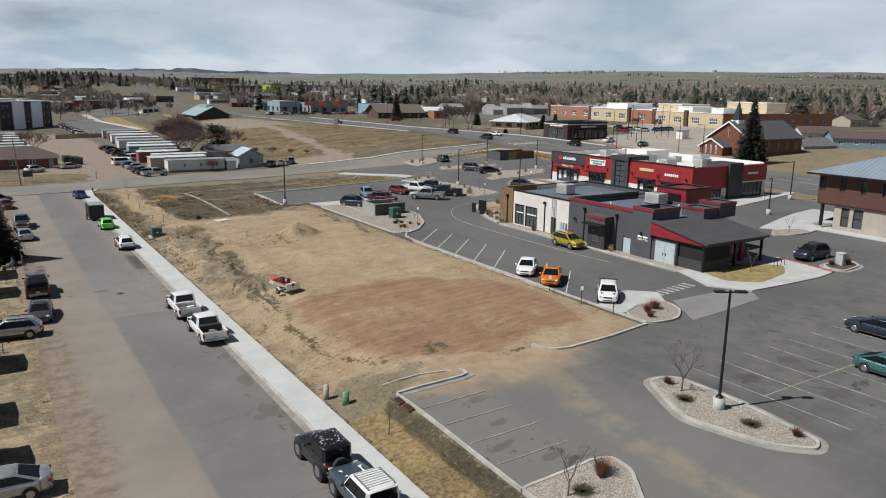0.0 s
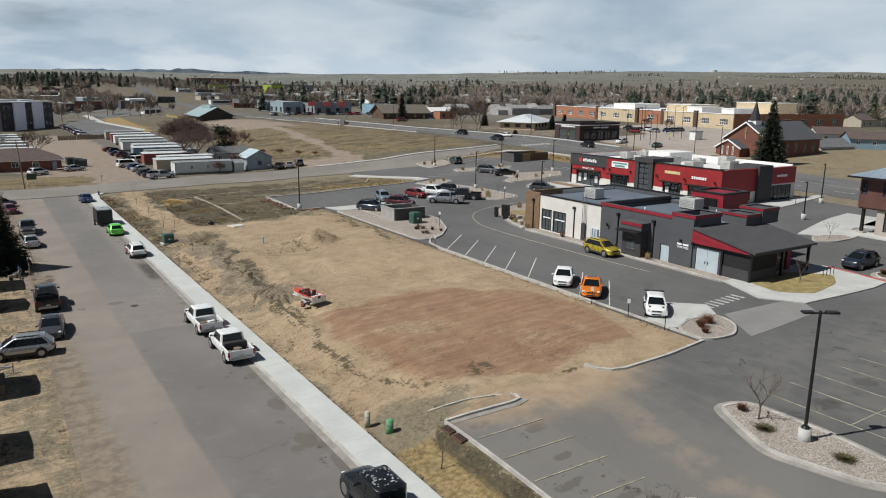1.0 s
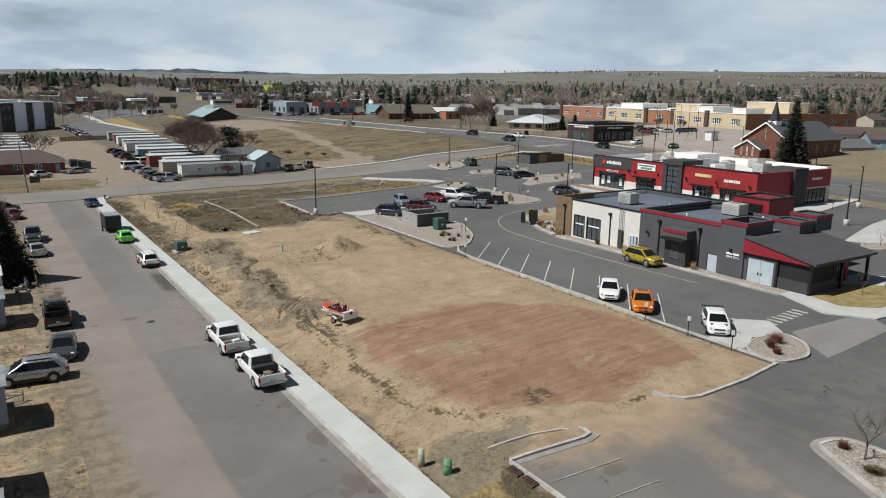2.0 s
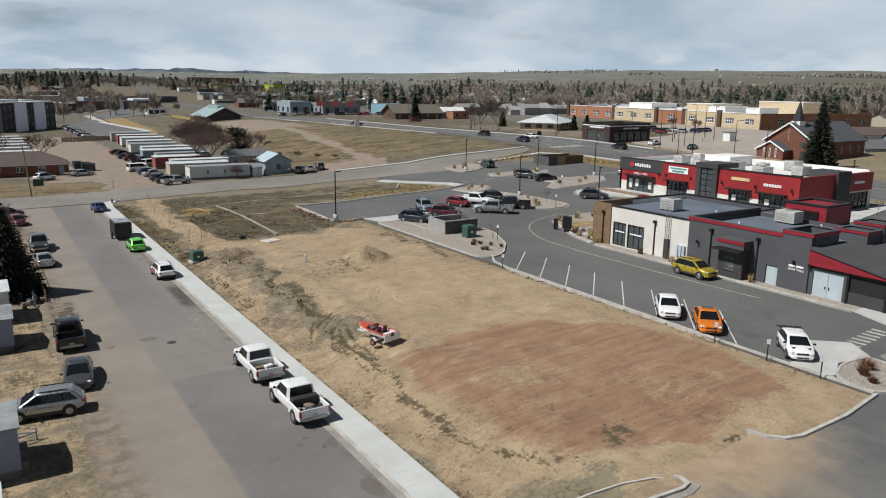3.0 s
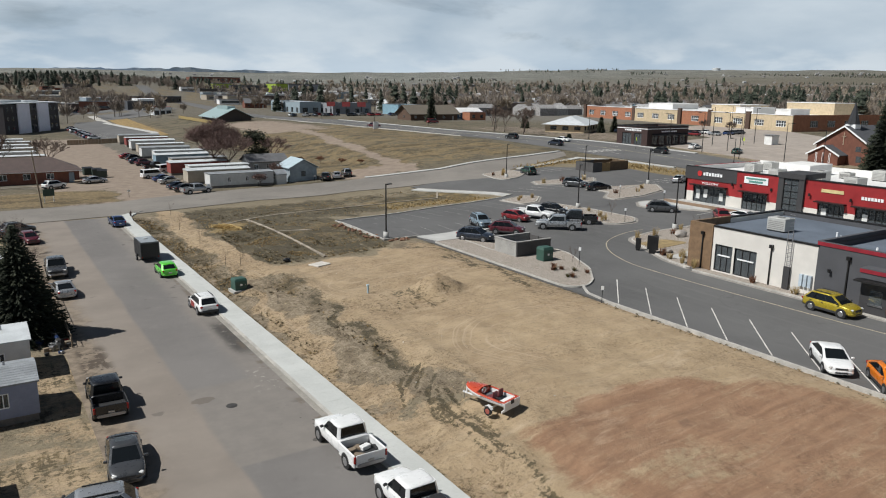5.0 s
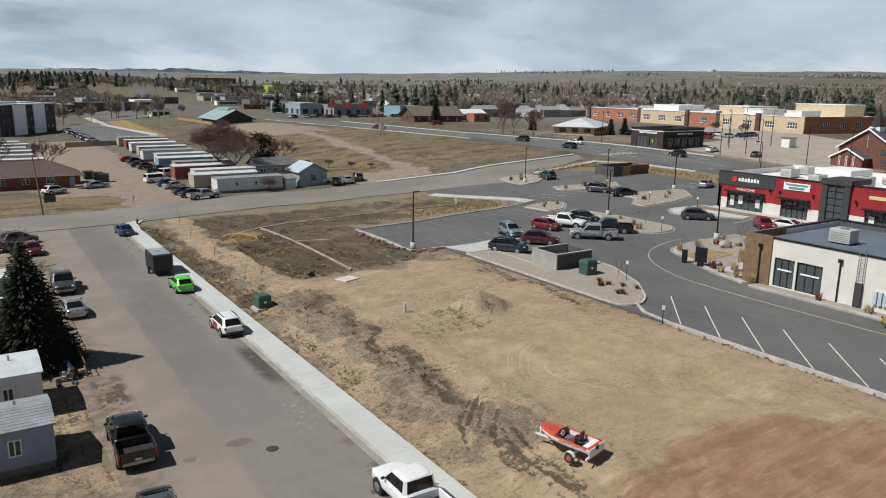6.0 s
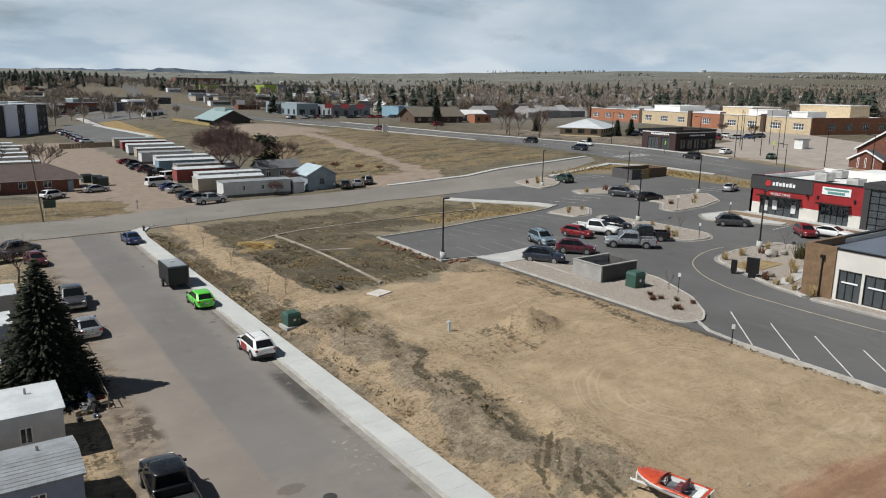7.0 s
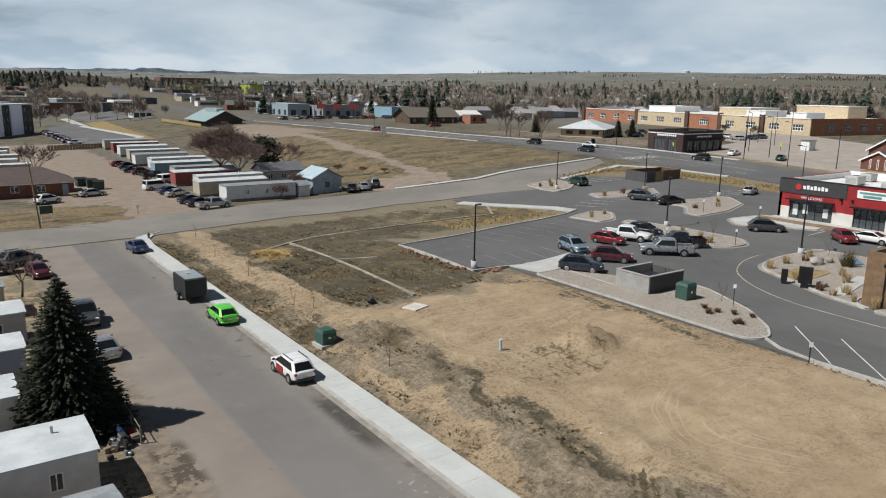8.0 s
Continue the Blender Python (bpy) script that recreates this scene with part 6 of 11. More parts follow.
for x, y in ((20.95, 37.2), (20.95, 36.0)):
    grate = thing("drain_grate", None, "rusty brown drain grate at the kerb", "drain", "drains")
    RUSTY = plain("rust_brown", (0.13, 0.062, 0.035), 0.9, 0, 0.3)
    # flat near-black strip stands in for the shade down the drain
    ribbon("pit", [(x - 0.42, y), (x + 0.12, y)], 1.0, 0.085, 0.1, DARK, grate)
    for k in range(6):
        ribbon("bar", [(x - 0.42, y - 0.42 + 0.17 * k), (x + 0.12, y - 0.42 + 0.17 * k)], 0.05, 0.11, 0.05, RUSTY, grate)
    ribbon("rim", [(x - 0.44, y - 0.5), (x - 0.44, y + 0.5)], 0.07, 0.12, 0.08, RUSTY, grate)

# ---- lamps and signs ----


def lamp_post(x, y, top, heads, turn=0.0, label="black parking lot lamp post on a concrete base"):
    z = gz(x, y)
    ob = thing("lamp_post", pose(x, y, z, 0, 0, turn), label, "lamp post", "parking lot lamps")
    part("base", rod((0, 0, -0.2), (0, 0, 0.85), 0.33, None, 18), CONCRETE, ob, "round concrete base", True)
    part("flange", rod((0, 0, 0.85), (0, 0, 0.98), 0.24, 0.16, 12), BLACK, ob)
    h = top - z
    part("pole", rod((0, 0, 0.9), (0, 0, h), 0.095, 0.075, 8), BLACK, ob)
    for s in heads:
        arm = part("arm", boxed(*sorted((0.0, s * 0.35)), -0.04, 0.04, h - 0.16, h - 0.08), BLACK, ob)
        part("lamp_head", boxed(*sorted((s * 0.3, s * 0.95)), -0.19, 0.19, h - 0.14, h - 0.02, bevel=0.03), BLACK, arm)


lamp_post(35.1, 24.5, 9.15, (-1, 1), -33)
lamp_post(39.9, 108.3, 8.75, (1,), 20)
for x, y, top in ((86.9, 145.0, 9.6), (97.3, 133.7, 9.8), (74.4, 111.0, 9.3), (102.3, 122.2, 9.9), (73.6, 92.0, 9.3)):
    lamp_post(x, y, top, (1,), 30)
for x, y, t in ((110.5, 68.0, 9.6), (93.5, 60.5, 8.6), (118.5, 80.0, 9.5)):
    lamp_post(x, y, t, (1,), 200)


def sign_post(x, y, h=1.9, board=(0.25, 0.36), material=None, turn=0.0, label="small white parking sign on a dark post"):
    ob = thing("sign_post", pose(x, y, gz(x, y), 0, 0, turn), label, "sign", "parking signs")
    part("post", boxed(-0.03, 0.03, -0.03, 0.03, -0.2, h), BLACK, ob)
    part("board", boxed(-board[0] / 2, board[0] / 2, -0.05, -0.03, h - board[1], h), material or SIGN_W, ob)


for x, y in ((42.95, 48.7), (42.95, 44.5), (42.95, 40.7), (42.95, 74.3)):
    sign_post(x, y, 1.55, turn=-40)
for x, y in ((50.4, 85.1), (71.8, 99.0), (86.0, 113.6), (87.0, 105.4), (66.2, 104.6)):
    sign_post(x, y, 2.1, turn=-50)
menu = thing("menu_board", pose(61.0, 84.6, gz(61, 84.6), 0, 0, 115), "dark drive-through menu board beside the lane", "menu board")
part("pedestal", boxed(-0.35, 0.35, -0.2, 0.2, 0, 0.5), BLACK, menu)
part("board", boxed(-0.6, 0.6, -0.13, 0.13, 0.5, 2.1, bevel=0.02), BLACK, menu)
clear = thing("clearance_bar", pose(60.9, 86.6, gz(60.9, 86.6), 0, 0, 115), "dark speaker post at the drive lane", "speaker post")
part("pedestal", boxed(-0.2, 0.2, -0.15, 0.15, 0, 0.3), BLACK, clear)
part("speaker", boxed(-0.28, 0.28, -0.14, 0.14, 0.3, 1.5, bevel=0.02), BLACK, clear)
for x, y, s in ((62.6, 83.8, 1.0), (70.6, 88.6, 1.3), (72.4, 88.2, 1.0)):
    r = random.Random(int(x * 10))
    bm = bmesh.new()
    bmesh.ops.create_icosphere(bm, subdivisions=2, radius=0.6 * s)
    for v in bm.verts:
        v.co = Vector((v.co.x * 1.3, v.co.y, v.co.z * 0.8)) * (0.8 + 0.35 * noise.noise(v.co * 1.7 + Vector((x, y, 0))))
    whole("boulder", bm, plain("boulder_grey", (0.34, 0.31, 0.28), 0.9, 0, 0.2, 2.0, 14, 0.5), "pale grey landscape boulder on the gravel bed", "boulder", "boulders", m=pose(x, y, gz(x, y) + 0.35 * s))
binc = thing("litter_bin", pose(74.6, 39.5, gz(74.6, 39.5) + 0.15), "pale concrete litter bin on a mulch island", "bin")
part("body", boxed(-0.4, 0.4, -0.4, 0.4, 0, 1.15, bevel=0.03), CONCRETE, binc)
part("lid", boxed(-0.44, 0.44, -0.44, 0.44, 1.15, 1.27, bevel=0.02), CONCRETE, binc)
rack = thing("bike_rack", pose(68.4, 42.8, gz(68.4, 42.8) + 0.16), "black wave bike rack on the concrete walk", "bike rack")
for k in range(3):
    hoop = [(math.cos(a) * 0.3 + k * 0.62, 0, 0.55 + math.sin(a) * 0.3) for a in [i * math.pi / 6 for i in range(7)]]
    bm = rod((k * 0.62 + 0.3, 0, 0), hoop[0], 0.03, None, 6)
    for a, b in zip(hoop, hoop[1:]):
        tube(bm, a, b, 0.03, None, 6)
    tube(bm, hoop[-1], (k * 0.62 - 0.3, 0, 0), 0.03, None, 6)
    part("hoop", bm, BLACK, rack)

# ---- vehicles ----
RUBBER = plain("tyre_rubber", (0.018, 0.018, 0.018), 0.85)
RIM = plain("alloy_rim", (0.42, 0.42, 0.43), 0.35, 0.8)
CAR_GLASS = glass_mat("car_glass", (0.04, 0.05, 0.055))
CAR_GLASS.node_tree.nodes["Principled BSDF"].inputs["Specular IOR Level"].default_value = 0.32
LIGHT_C = plain("clear_lens", (0.62, 0.62, 0.60), 0.15, 0, 0.05)
LIGHT_R = plain("red_lens", (0.30, 0.015, 0.012), 0.2, 0, 0.05)
TRIM = plain("black_trim", (0.025, 0.025, 0.026), 0.6, 0, 0.1)
PLATE = plain("plate_pale", (0.55, 0.57, 0.60), 0.5)

# kind: length, width, height, belt, cabin base (rear, front), roof (rear, front), hood height, tail height, wheel radius, axle (rear, front), clearance
KINDS = {
    "sedan": (4.7, 1.84, 1.44, 0.94, (-2.02, 1.34), (-0.88, 0.2), 0.91, 0.99, 0.33, (-1.40, 1.38), 0.24),
    "hatch": (4.15, 1.78, 1.48, 0.96, (-1.98, 1.24), (-1.3, 0.28), 0.92, 1.0, 0.32, (-1.26, 1.26), 0.24),
    "suv": (4.5, 1.88, 1.68, 1.06, (-2.12, 1.30), (-1.5, 0.36), 1.03, 1.08, 0.375, (-1.30, 1.34), 0.29),
    "wagon": (4.5, 1.84, 1.60, 1.0, (-2.14, 1.3), (-1.56, 0.38), 0.98, 1.03, 0.355, (-1.36, 1.36), 0.27),
    "pickup": (5.75, 2.0, 1.86, 1.18, (-0.75, 1.45), (-0.55, 0.75), 1.12, 1.15, 0.41, (-1.75, 1.9), 0.40),
    "crew": (5.9, 2.02, 1.90, 1.2, (-1.0, 1.45), (-0.85, 0.75), 1.16, 1.18, 0.42, (-1.8, 1.95), 0.42),
    "old_crew": (5.7, 2.0, 1.92, 1.2, (-1.75, 0.85), (-1.65, 0.25), 1.18, 1.18, 0.42, (-1.75, 1.85), 0.42),
    "jeep": (4.3, 1.80, 1.93, 1.25, (-2.0, 0.45), (-1.9, 0.2), 1.18, 1.2, 0.5, (-1.35, 1.4), 0.52),
    "van": (5.1, 1.95, 1.95, 1.15, (-2.45, 1.6), (-2.35, 0.8), 1.08, 1.15, 0.36, (-1.5, 1.6), 0.3),
}


def section(x, w, z0, z1, crown=0.03):
    """A car body's outline across, at x."""
    half = [(w * 0.90, z0), (w * 0.985, z0 + 0.10), (w, z0 + (z1 - z0) * 0.55), (w * 0.975, z1 - 0.09), (w * 0.90, z1 - 0.015), (w * 0.5, z1 + crown)]
    return [(x, y, z) for y, z in half] + [(x, -y, z) for y, z in reversed(half)]


def vehicle(name, kind, x, y, heading, body, label, category="car", group="parked vehicles", roof=None, extras=()):
    L, Wd, H, belt, base, top, hood, tail, wr, axle, clear = KINDS[kind]
    w = Wd / 2
    ob = thing(name, pose(x, y, gz(x, y) + 0.05, 0, 0, heading), label, category, group)
    bed = kind in ("pickup", "crew", "old_crew")
    square = kind in ("jeep", "van")
    f, r = L / 2, -L / 2
    back = base[0] - 0.12 if bed else r
    st = []
    if bed:
        st += [section(back, w * 0.97, clear, belt - 0.02), section(back + 0.1, w * 0.975, clear, belt - 0.02)]
    else:
        k = 0.14 if square else 0.0
        st += [section(r, w * (0.60 + 2 * k), clear + 0.14, tail - 0.14), section(r + 0.07, w * (0.80 + k), clear + 0.05, tail - 0.05), section(r + 0.24, w * (0.93 + 0.3 * k), clear + 0.01, tail - 0.005), section(r + 0.6, w * 0.985, clear, tail)]
        if kind == "sedan":
            st += [section(base[0] - 0.05, w, clear, belt + 0.02)]
    k = 0.12 if square else 0.05 if bed else 0.0
    st += [section((base[0] + base[1]) / 2, w, clear, belt), section(base[1] - 0.1, w, clear, belt - 0.01), section(base[1] + 0.15, w * 0.99, clear, hood + 0.02),
           section(f - 0.62, w * 0.975, clear, hood - 0.03), section(f - 0.3, w * (0.915 + 0.4 * k), clear + 0.01, hood - 0.09), section(f - 0.1, w * (0.80 + k), clear + 0.05, hood - 0.17), section(f, w * (0.60 + 2 * k), clear + 0.14, hood - 0.27)]
    hull = part("body", loft(st), body, ob, "", True)
    hull.modifiers.new("round", "SUBSURF").levels = 1
    hull.modifiers["round"].render_levels = 1
    # cabin: dark inside, a painted frame round the openings, panes, and a crowned roof
    wt = w * (0.90 if square else 0.82 if bed else 0.755)

    def girdle(z, xr, xf, ww, c=0.14, cr=None):
        cr = c if cr is None else cr
        return [(xr, ww - cr, z), (xr + cr, ww, z), (xf - c, ww, z), (xf, ww - c, z), (xf, -ww + c, z), (xf - c, -ww, z), (xr + cr, -ww, z), (xr, -ww + cr, z)]

    cabin = part("interior", loft([girdle(belt - 0.05, base[0] + 0.1, base[1] - 0.07, w * 0.93 - 0.06), girdle(H - 0.09, top[0] + 0.04, top[1] - 0.0, wt - 0.06)]), TRIM, ob)
    lid = part("roof", loft([girdle(H - 0.14, top[0] - 0.07, top[1] + 0.10, wt + 0.012), girdle(H - 0.11, top[0] - 0.07, top[1] + 0.10, wt + 0.012), girdle(H - 0.03, top[0] + 0.03, top[1] - 0.01, wt - 0.05), girdle(H, top[0] + 0.22, top[1] - 0.22, wt - 0.22)]), roof or body, ob, "", True)
    lid.modifiers.new("round", "SUBSURF").levels = 1
    lid.modifiers["round"].render_levels = 1

    def pane(nm, corners, push, parent=cabin):
        bm = bmesh.new()
        vs = [bm.verts.new(Vector(c) + Vector(push)) for c in corners]
        bm.faces.new(vs)
        ext = bmesh.ops.extrude_face_region(bm, geom=bm.faces[:])["geom"]
        for v in ext:
            if isinstance(v, bmesh.types.BMVert):
                v.co -= Vector(push) * 2.0
        bmesh.ops.recalc_face_normals(bm, faces=bm.faces[:])
        part(nm, bm, CAR_GLASS, parent)

    def at(z):
        """Cabin edge at height z: rear x, front x, half width."""
        t = (z - belt + 0.03) / (H - 0.10 - belt + 0.03)
        return (base[0] + 0.02 + (top[0] - 0.05 - base[0] - 0.02) * t, base[1] + (top[1] + 0.08 - base[1]) * t, w * 0.93 + (wt - w * 0.93) * t)

    zl, zh = belt + 0.015, H - 0.12
    (rl, fl, wl_), (rh, fh, wh) = at(zl), at(zh)
    (rb, fb, wb), (rt, ft, wtop) = at(belt - 0.06), at(H - 0.09)
    thick = 0.16 if kind in ("suv", "wagon", "hatch") else 0.15
    shell = loft([girdle(belt - 0.06, rb, fb, wb, 0.11, thick), girdle(H - 0.09, rt, ft, wtop, 0.10, thick * 0.8)])
    faces = [q for q in shell.faces if len(q.verts) == 4 and abs(q.normal.z) < 0.95 and q.calc_area() > 0.3]
    bmesh.ops.inset_individual(shell, faces=faces, thickness=0.05, use_even_offset=True)
    bmesh.ops.delete(shell, geom=faces, context="FACES_ONLY")
    part("cabin_frame", shell, roof or body, ob)
    pane("windshield", [(fl, wl_ - 0.13, zl), (fl, -wl_ + 0.13, zl), (fh, -wh + 0.12, zh), (fh, wh - 0.12, zh)], (0.006, 0, 0.004))
    pane("rear_window", [(rl, wl_ - thick - 0.02, zl + 0.02), (rl, -wl_ + thick + 0.02, zl + 0.02), (rh, -wh + thick, zh), (rh, wh - thick, zh)], (-0.006, 0, 0.004))
    cuts = [0.0, 0.5, 1.0] if kind not in ("suv", "wagon", "van") else [0.0, 0.27, 0.62, 1.0]
    if kind in ("pickup",):
        cuts = [0.0, 0.36, 1.0]
    for s in (1, -1):
        for a, b in zip(cuts, cuts[1:]):
            x0l, x1l, x0h, x1h = rl + thick + 0.02, fl - 0.16, rh + thick * 0.8 + 0.02, fh - 0.14
            la, lb = x0l + (x1l - x0l) * a + 0.025, x0l + (x1l - x0l) * b - 0.025
            ha, hb = x0h + (x1h - x0h) * a + 0.025, x0h + (x1h - x0h) * b - 0.025
            pane("side_window", [(la, s * wl_, zl + 0.01), (lb, s * wl_, zl + 0.01), (hb, s * wh, zh), (ha, s * wh, zh)], (0, s * 0.006, 0.001))
        bm = boxed(-0.07, 0.07, -0.1, 0.1, -0.07, 0.07, bevel=0.03)
        bmesh.ops.transform(bm, matrix=pose(base[1] - 0.30, s * (w + 0.07), belt + 0.08, 0, 0, s * 12), verts=bm.verts)
        part("mirror", bm, TRIM if kind != "sedan" else body, ob)
        bm = boxed(-0.10, 0.10, -w * 0.17, w * 0.17, -0.06, 0.06, bevel=0.03)
        bmesh.ops.transform(bm, matrix=pose(f - 0.155, s * w * 0.66, hood - 0.215, 0, 12, -s * (26 if not (bed or square) else 12)), verts=bm.verts)
        part("headlight", bm, LIGHT_C, ob)
        if bed:
            bm = boxed(r - 0.012, r + 0.10, *sorted((s * w * 0.87, s * w * 0.988)), tail - 0.42, tail - 0.06, bevel=0.015)
        else:
            bm = boxed(-0.08, 0.08, -w * 0.15, w * 0.15, -0.08, 0.08, bevel=0.03)
            bmesh.ops.transform(bm, matrix=pose(r + 0.10, s * w * 0.72, tail - 0.19, 0, 0, s * (24 if not square else 4)), verts=bm.verts)
        part("taillight", bm, LIGHT_R, ob)
        for ax in axle:
            wy = s * (w - 0.115)
            # black disc on the body side stands in for the wheel well's shade
            part("wheel_arch", rod((ax, s * (w - 0.3), wr), (ax, s * (w + 0.004), wr), wr * 1.16, None, 20), TRIM, ob)
            wheel = part("tyre", rod((ax, wy - 0.105 * s, wr - 0.02), (ax, wy + 0.13 * s, wr - 0.02), wr, None, 20), RUBBER, ob)
            part("rim", rod((ax, wy + 0.12 * s, wr - 0.02), (ax, wy + 0.142 * s, wr - 0.02), wr * 0.66, wr * 0.58, 12), RIM, wheel)
        if not bed:
            part("side_sill", boxed(axle[0] + wr * 1.1, axle[1] - wr * 1.1, *sorted((s * (w - 0.14), s * (w + 0.006))), clear - 0.03, clear + (0.17 if kind in ("suv", "wagon", "jeep") else 0.07), bevel=0.02), TRIM, ob)
        for hk in range(1 if kind in ("pickup", "jeep") else 2):
            hx = base[0] + (base[1] - base[0]) * (0.50 - 0.30 * hk)
            part("door_handle", boxed(hx, hx + 0.17, *sorted((s * (w - 0.03), s * (w + 0.018))), belt - 0.17, belt - 0.13), TRIM if kind in ("suv", "jeep") else body, ob)
    gw = 0.46 if not bed else 0.52
    part("grille", loft([[(f - 0.2, -w * gw, hood - 0.19), (f - 0.2, w * gw, hood - 0.19), (f - 0.2, w * gw, clear + 0.34), (f - 0.2, -w * gw, clear + 0.34)], [(f - 0.012, -w * gw * 0.9, hood - 0.24), (f - 0.012, w * gw * 0.9, hood - 0.24), (f + 0.012, w * gw * 0.9, clear + 0.34), (f + 0.012, -w * gw * 0.9, clear + 0.34)]]), TRIM, ob)
    fender = STEEL if bed else TRIM if kind == "jeep" else body
    bm = loft([section(f - 0.34, w * 0.925, clear + 0.03, clear + 0.27, 0.0), section(f - 0.09, w * (0.83 + k), clear + 0.03, clear + 0.27, 0.0), section(f + 0.035, w * (0.60 + 1.6 * k), clear + 0.05, clear + 0.25, 0.0)])
    part("front_bumper", bm, fender, ob, "", True).data.set_sharp_from_angle(angle=radians(40))
    if not bed and kind != "jeep":
        part("air_intake", boxed(f - 0.1, f + 0.042, -w * 0.42, w * 0.42, clear + 0.09, clear + 0.19), TRIM, ob)
    bm = loft([section(r + 0.34, w * 0.93, clear + 0.04, clear + 0.28, 0.0), section(r + 0.07, w * (0.86 if bed or square else 0.82), clear + 0.04, clear + 0.28, 0.0), section(r - 0.045, w * (0.80 if bed or square else 0.62), clear + 0.06, clear + 0.26, 0.0)])
    part("rear_bumper", bm, STEEL if bed else (TRIM if kind in ("suv", "jeep", "wagon") else body), ob, "", True).data.set_sharp_from_angle(angle=radians(40))
    part("plate", boxed(r - 0.055, r - 0.0, -0.17, 0.17, clear + 0.3, clear + 0.42), PLATE, ob)
    if bed:
        b0, b1 = r, back - 0.02
        for s in (1, -1):
            part("bed_side", boxed(b0 + 0.06, b1, *sorted((s * (w - 0.13), s * (w - 0.005))), clear + 0.02, tail + 0.02, bevel=0.05), body, ob)
        part("bed_floor", boxed(b0 + 0.06, b1, -w + 0.13, w - 0.13, 0.62, 0.72), TRIM, ob)
        part("tailgate", boxed(b0, b0 + 0.07, -w + 0.14, w - 0.14, clear + 0.1, tail + 0.02, bevel=0.02), body, ob)
        part("bed_bulkhead", boxed(b1 - 0.05, b1, -w + 0.13, w - 0.13, 0.7, tail), body, ob)
    elif kind in ("suv", "wagon"):
        for s in (1, -1):
            part("roof_rail", boxed(top[0] + 0.2, top[1] - 0.2, *sorted((s * (wt - 0.16), s * (wt - 0.11))), H + 0.0, H + 0.06), TRIM, ob)
    if kind == "jeep":
        part("spare_wheel", rod((r - 0.02, 0, 1.0), (r - 0.26, 0, 1.0), 0.42, None, 18), RUBBER, ob)
    for nm, bmx, m in extras:
        part(nm, bmx, m, ob)
    return ob


P_WHITE, P_BLACK = paint("paint_white", (0.74, 0.74, 0.73), 0.0), paint("paint_black", (0.008, 0.0085, 0.0095), 0.0)
P_SILVER, P_GREY = paint("paint_silver", (0.40, 0.41, 0.42), 0.6), paint("paint_grey", (0.085, 0.088, 0.092), 0.5)
P_BLUE, P_DKBLUE = paint("paint_blue", (0.03, 0.06, 0.16), 0.4), paint("paint_dark_blue", (0.025, 0.035, 0.055), 0.4)
P_RED, P_MAROON = paint("paint_red", (0.22, 0.014, 0.018), 0.2), paint("paint_maroon", (0.11, 0.018, 0.028), 0.3)
P_ORANGE, P_YELLOW = paint("paint_orange", (0.72, 0.19, 0.012), 0.2), paint("paint_yellow", (0.44, 0.33, 0.025), 0.4)
P_GREEN, P_TEAL = paint("paint_green", (0.11, 0.60, 0.05), 0.1), paint("paint_teal", (0.065, 0.165, 0.165), 0.4)
P_LTBLUE, P_PINE = paint("paint_light_blue", (0.27, 0.35, 0.41), 0.5), paint("paint_pine", (0.02, 0.06, 0.04), 0.3)


def cargo(seed, x0, x1, wid, z, n, colors):
    """Loose bits in a truck bed."""
    out, r = [], random.Random(seed)
    for k in range(n):
        cx, cy, a = r.uniform(x0, x1), r.uniform(-wid, wid), r.uniform(0.12, 0.34)
        bm = boxed(-a, a, -a * 0.6, a * 0.6, 0, a * 0.8, bevel=0.03)
        bmesh.ops.transform(bm, matrix=pose(cx, cy, z, 0, 0, r.uniform(0, 180)), verts=bm.verts)
        out.append(("cargo", bm, r.choice(colors)))
    return out


OAK = plain("weathered_wood", (0.22, 0.17, 0.12), 0.85, 0, 0.2)
# beside the sidewalk
vehicle("pickup_truck", "pickup", 14.15, 65.2, 90, P_WHITE, "white pickup truck with loaded bed beside the sidewalk", "pickup truck", extras=cargo(1, -2.5, -1.2, 0.6, 0.72, 7, [WHITE, OAK, STEEL]))
vehicle("pickup_truck", "pickup", 14.25, 57.8, 90, P_WHITE, "white pickup truck with tool box behind its cab", "pickup truck",
        extras=[("tool_box", boxed(-1.45, -0.92, -0.84, 0.84, 0.75, 1.32, bevel=0.03), TRIM)] + cargo(2, -2.5, -1.6, 0.55, 0.72, 6, [OAK, TRIM, STEEL]))
r_ = random.Random(5)
PALE_FLECK = plain("worn_canvas", (0.34, 0.34, 0.34), 0.8)
flecks = bmesh.new()
for k in range(44):
    a, b = r_.uniform(-1.65, 0.0), r_.uniform(-0.72, 0.62)
    box(flecks, a, a + r_.uniform(0.03, 0.13), b, b + r_.uniform(0.03, 0.09), 1.94, 1.962)
vehicle("off_roader", "jeep", 14.05, 33.6, 90, P_BLACK, "black lifted off-road car with worn soft top", "off-road car", extras=[("roof_patch", flecks, PALE_FLECK)])
rack_bars = [("rack_bar", boxed(-1.45 + k * 0.2, -1.43 + k * 0.2, -0.7, 0.7, 1.99, 2.01), STEEL) for k in range(8)]
rack_bars += [("rack_rail", boxed(-1.48, 0.0, s, s + 0.03, 1.9, 2.01), STEEL) for s in (-0.7, 0.68)]
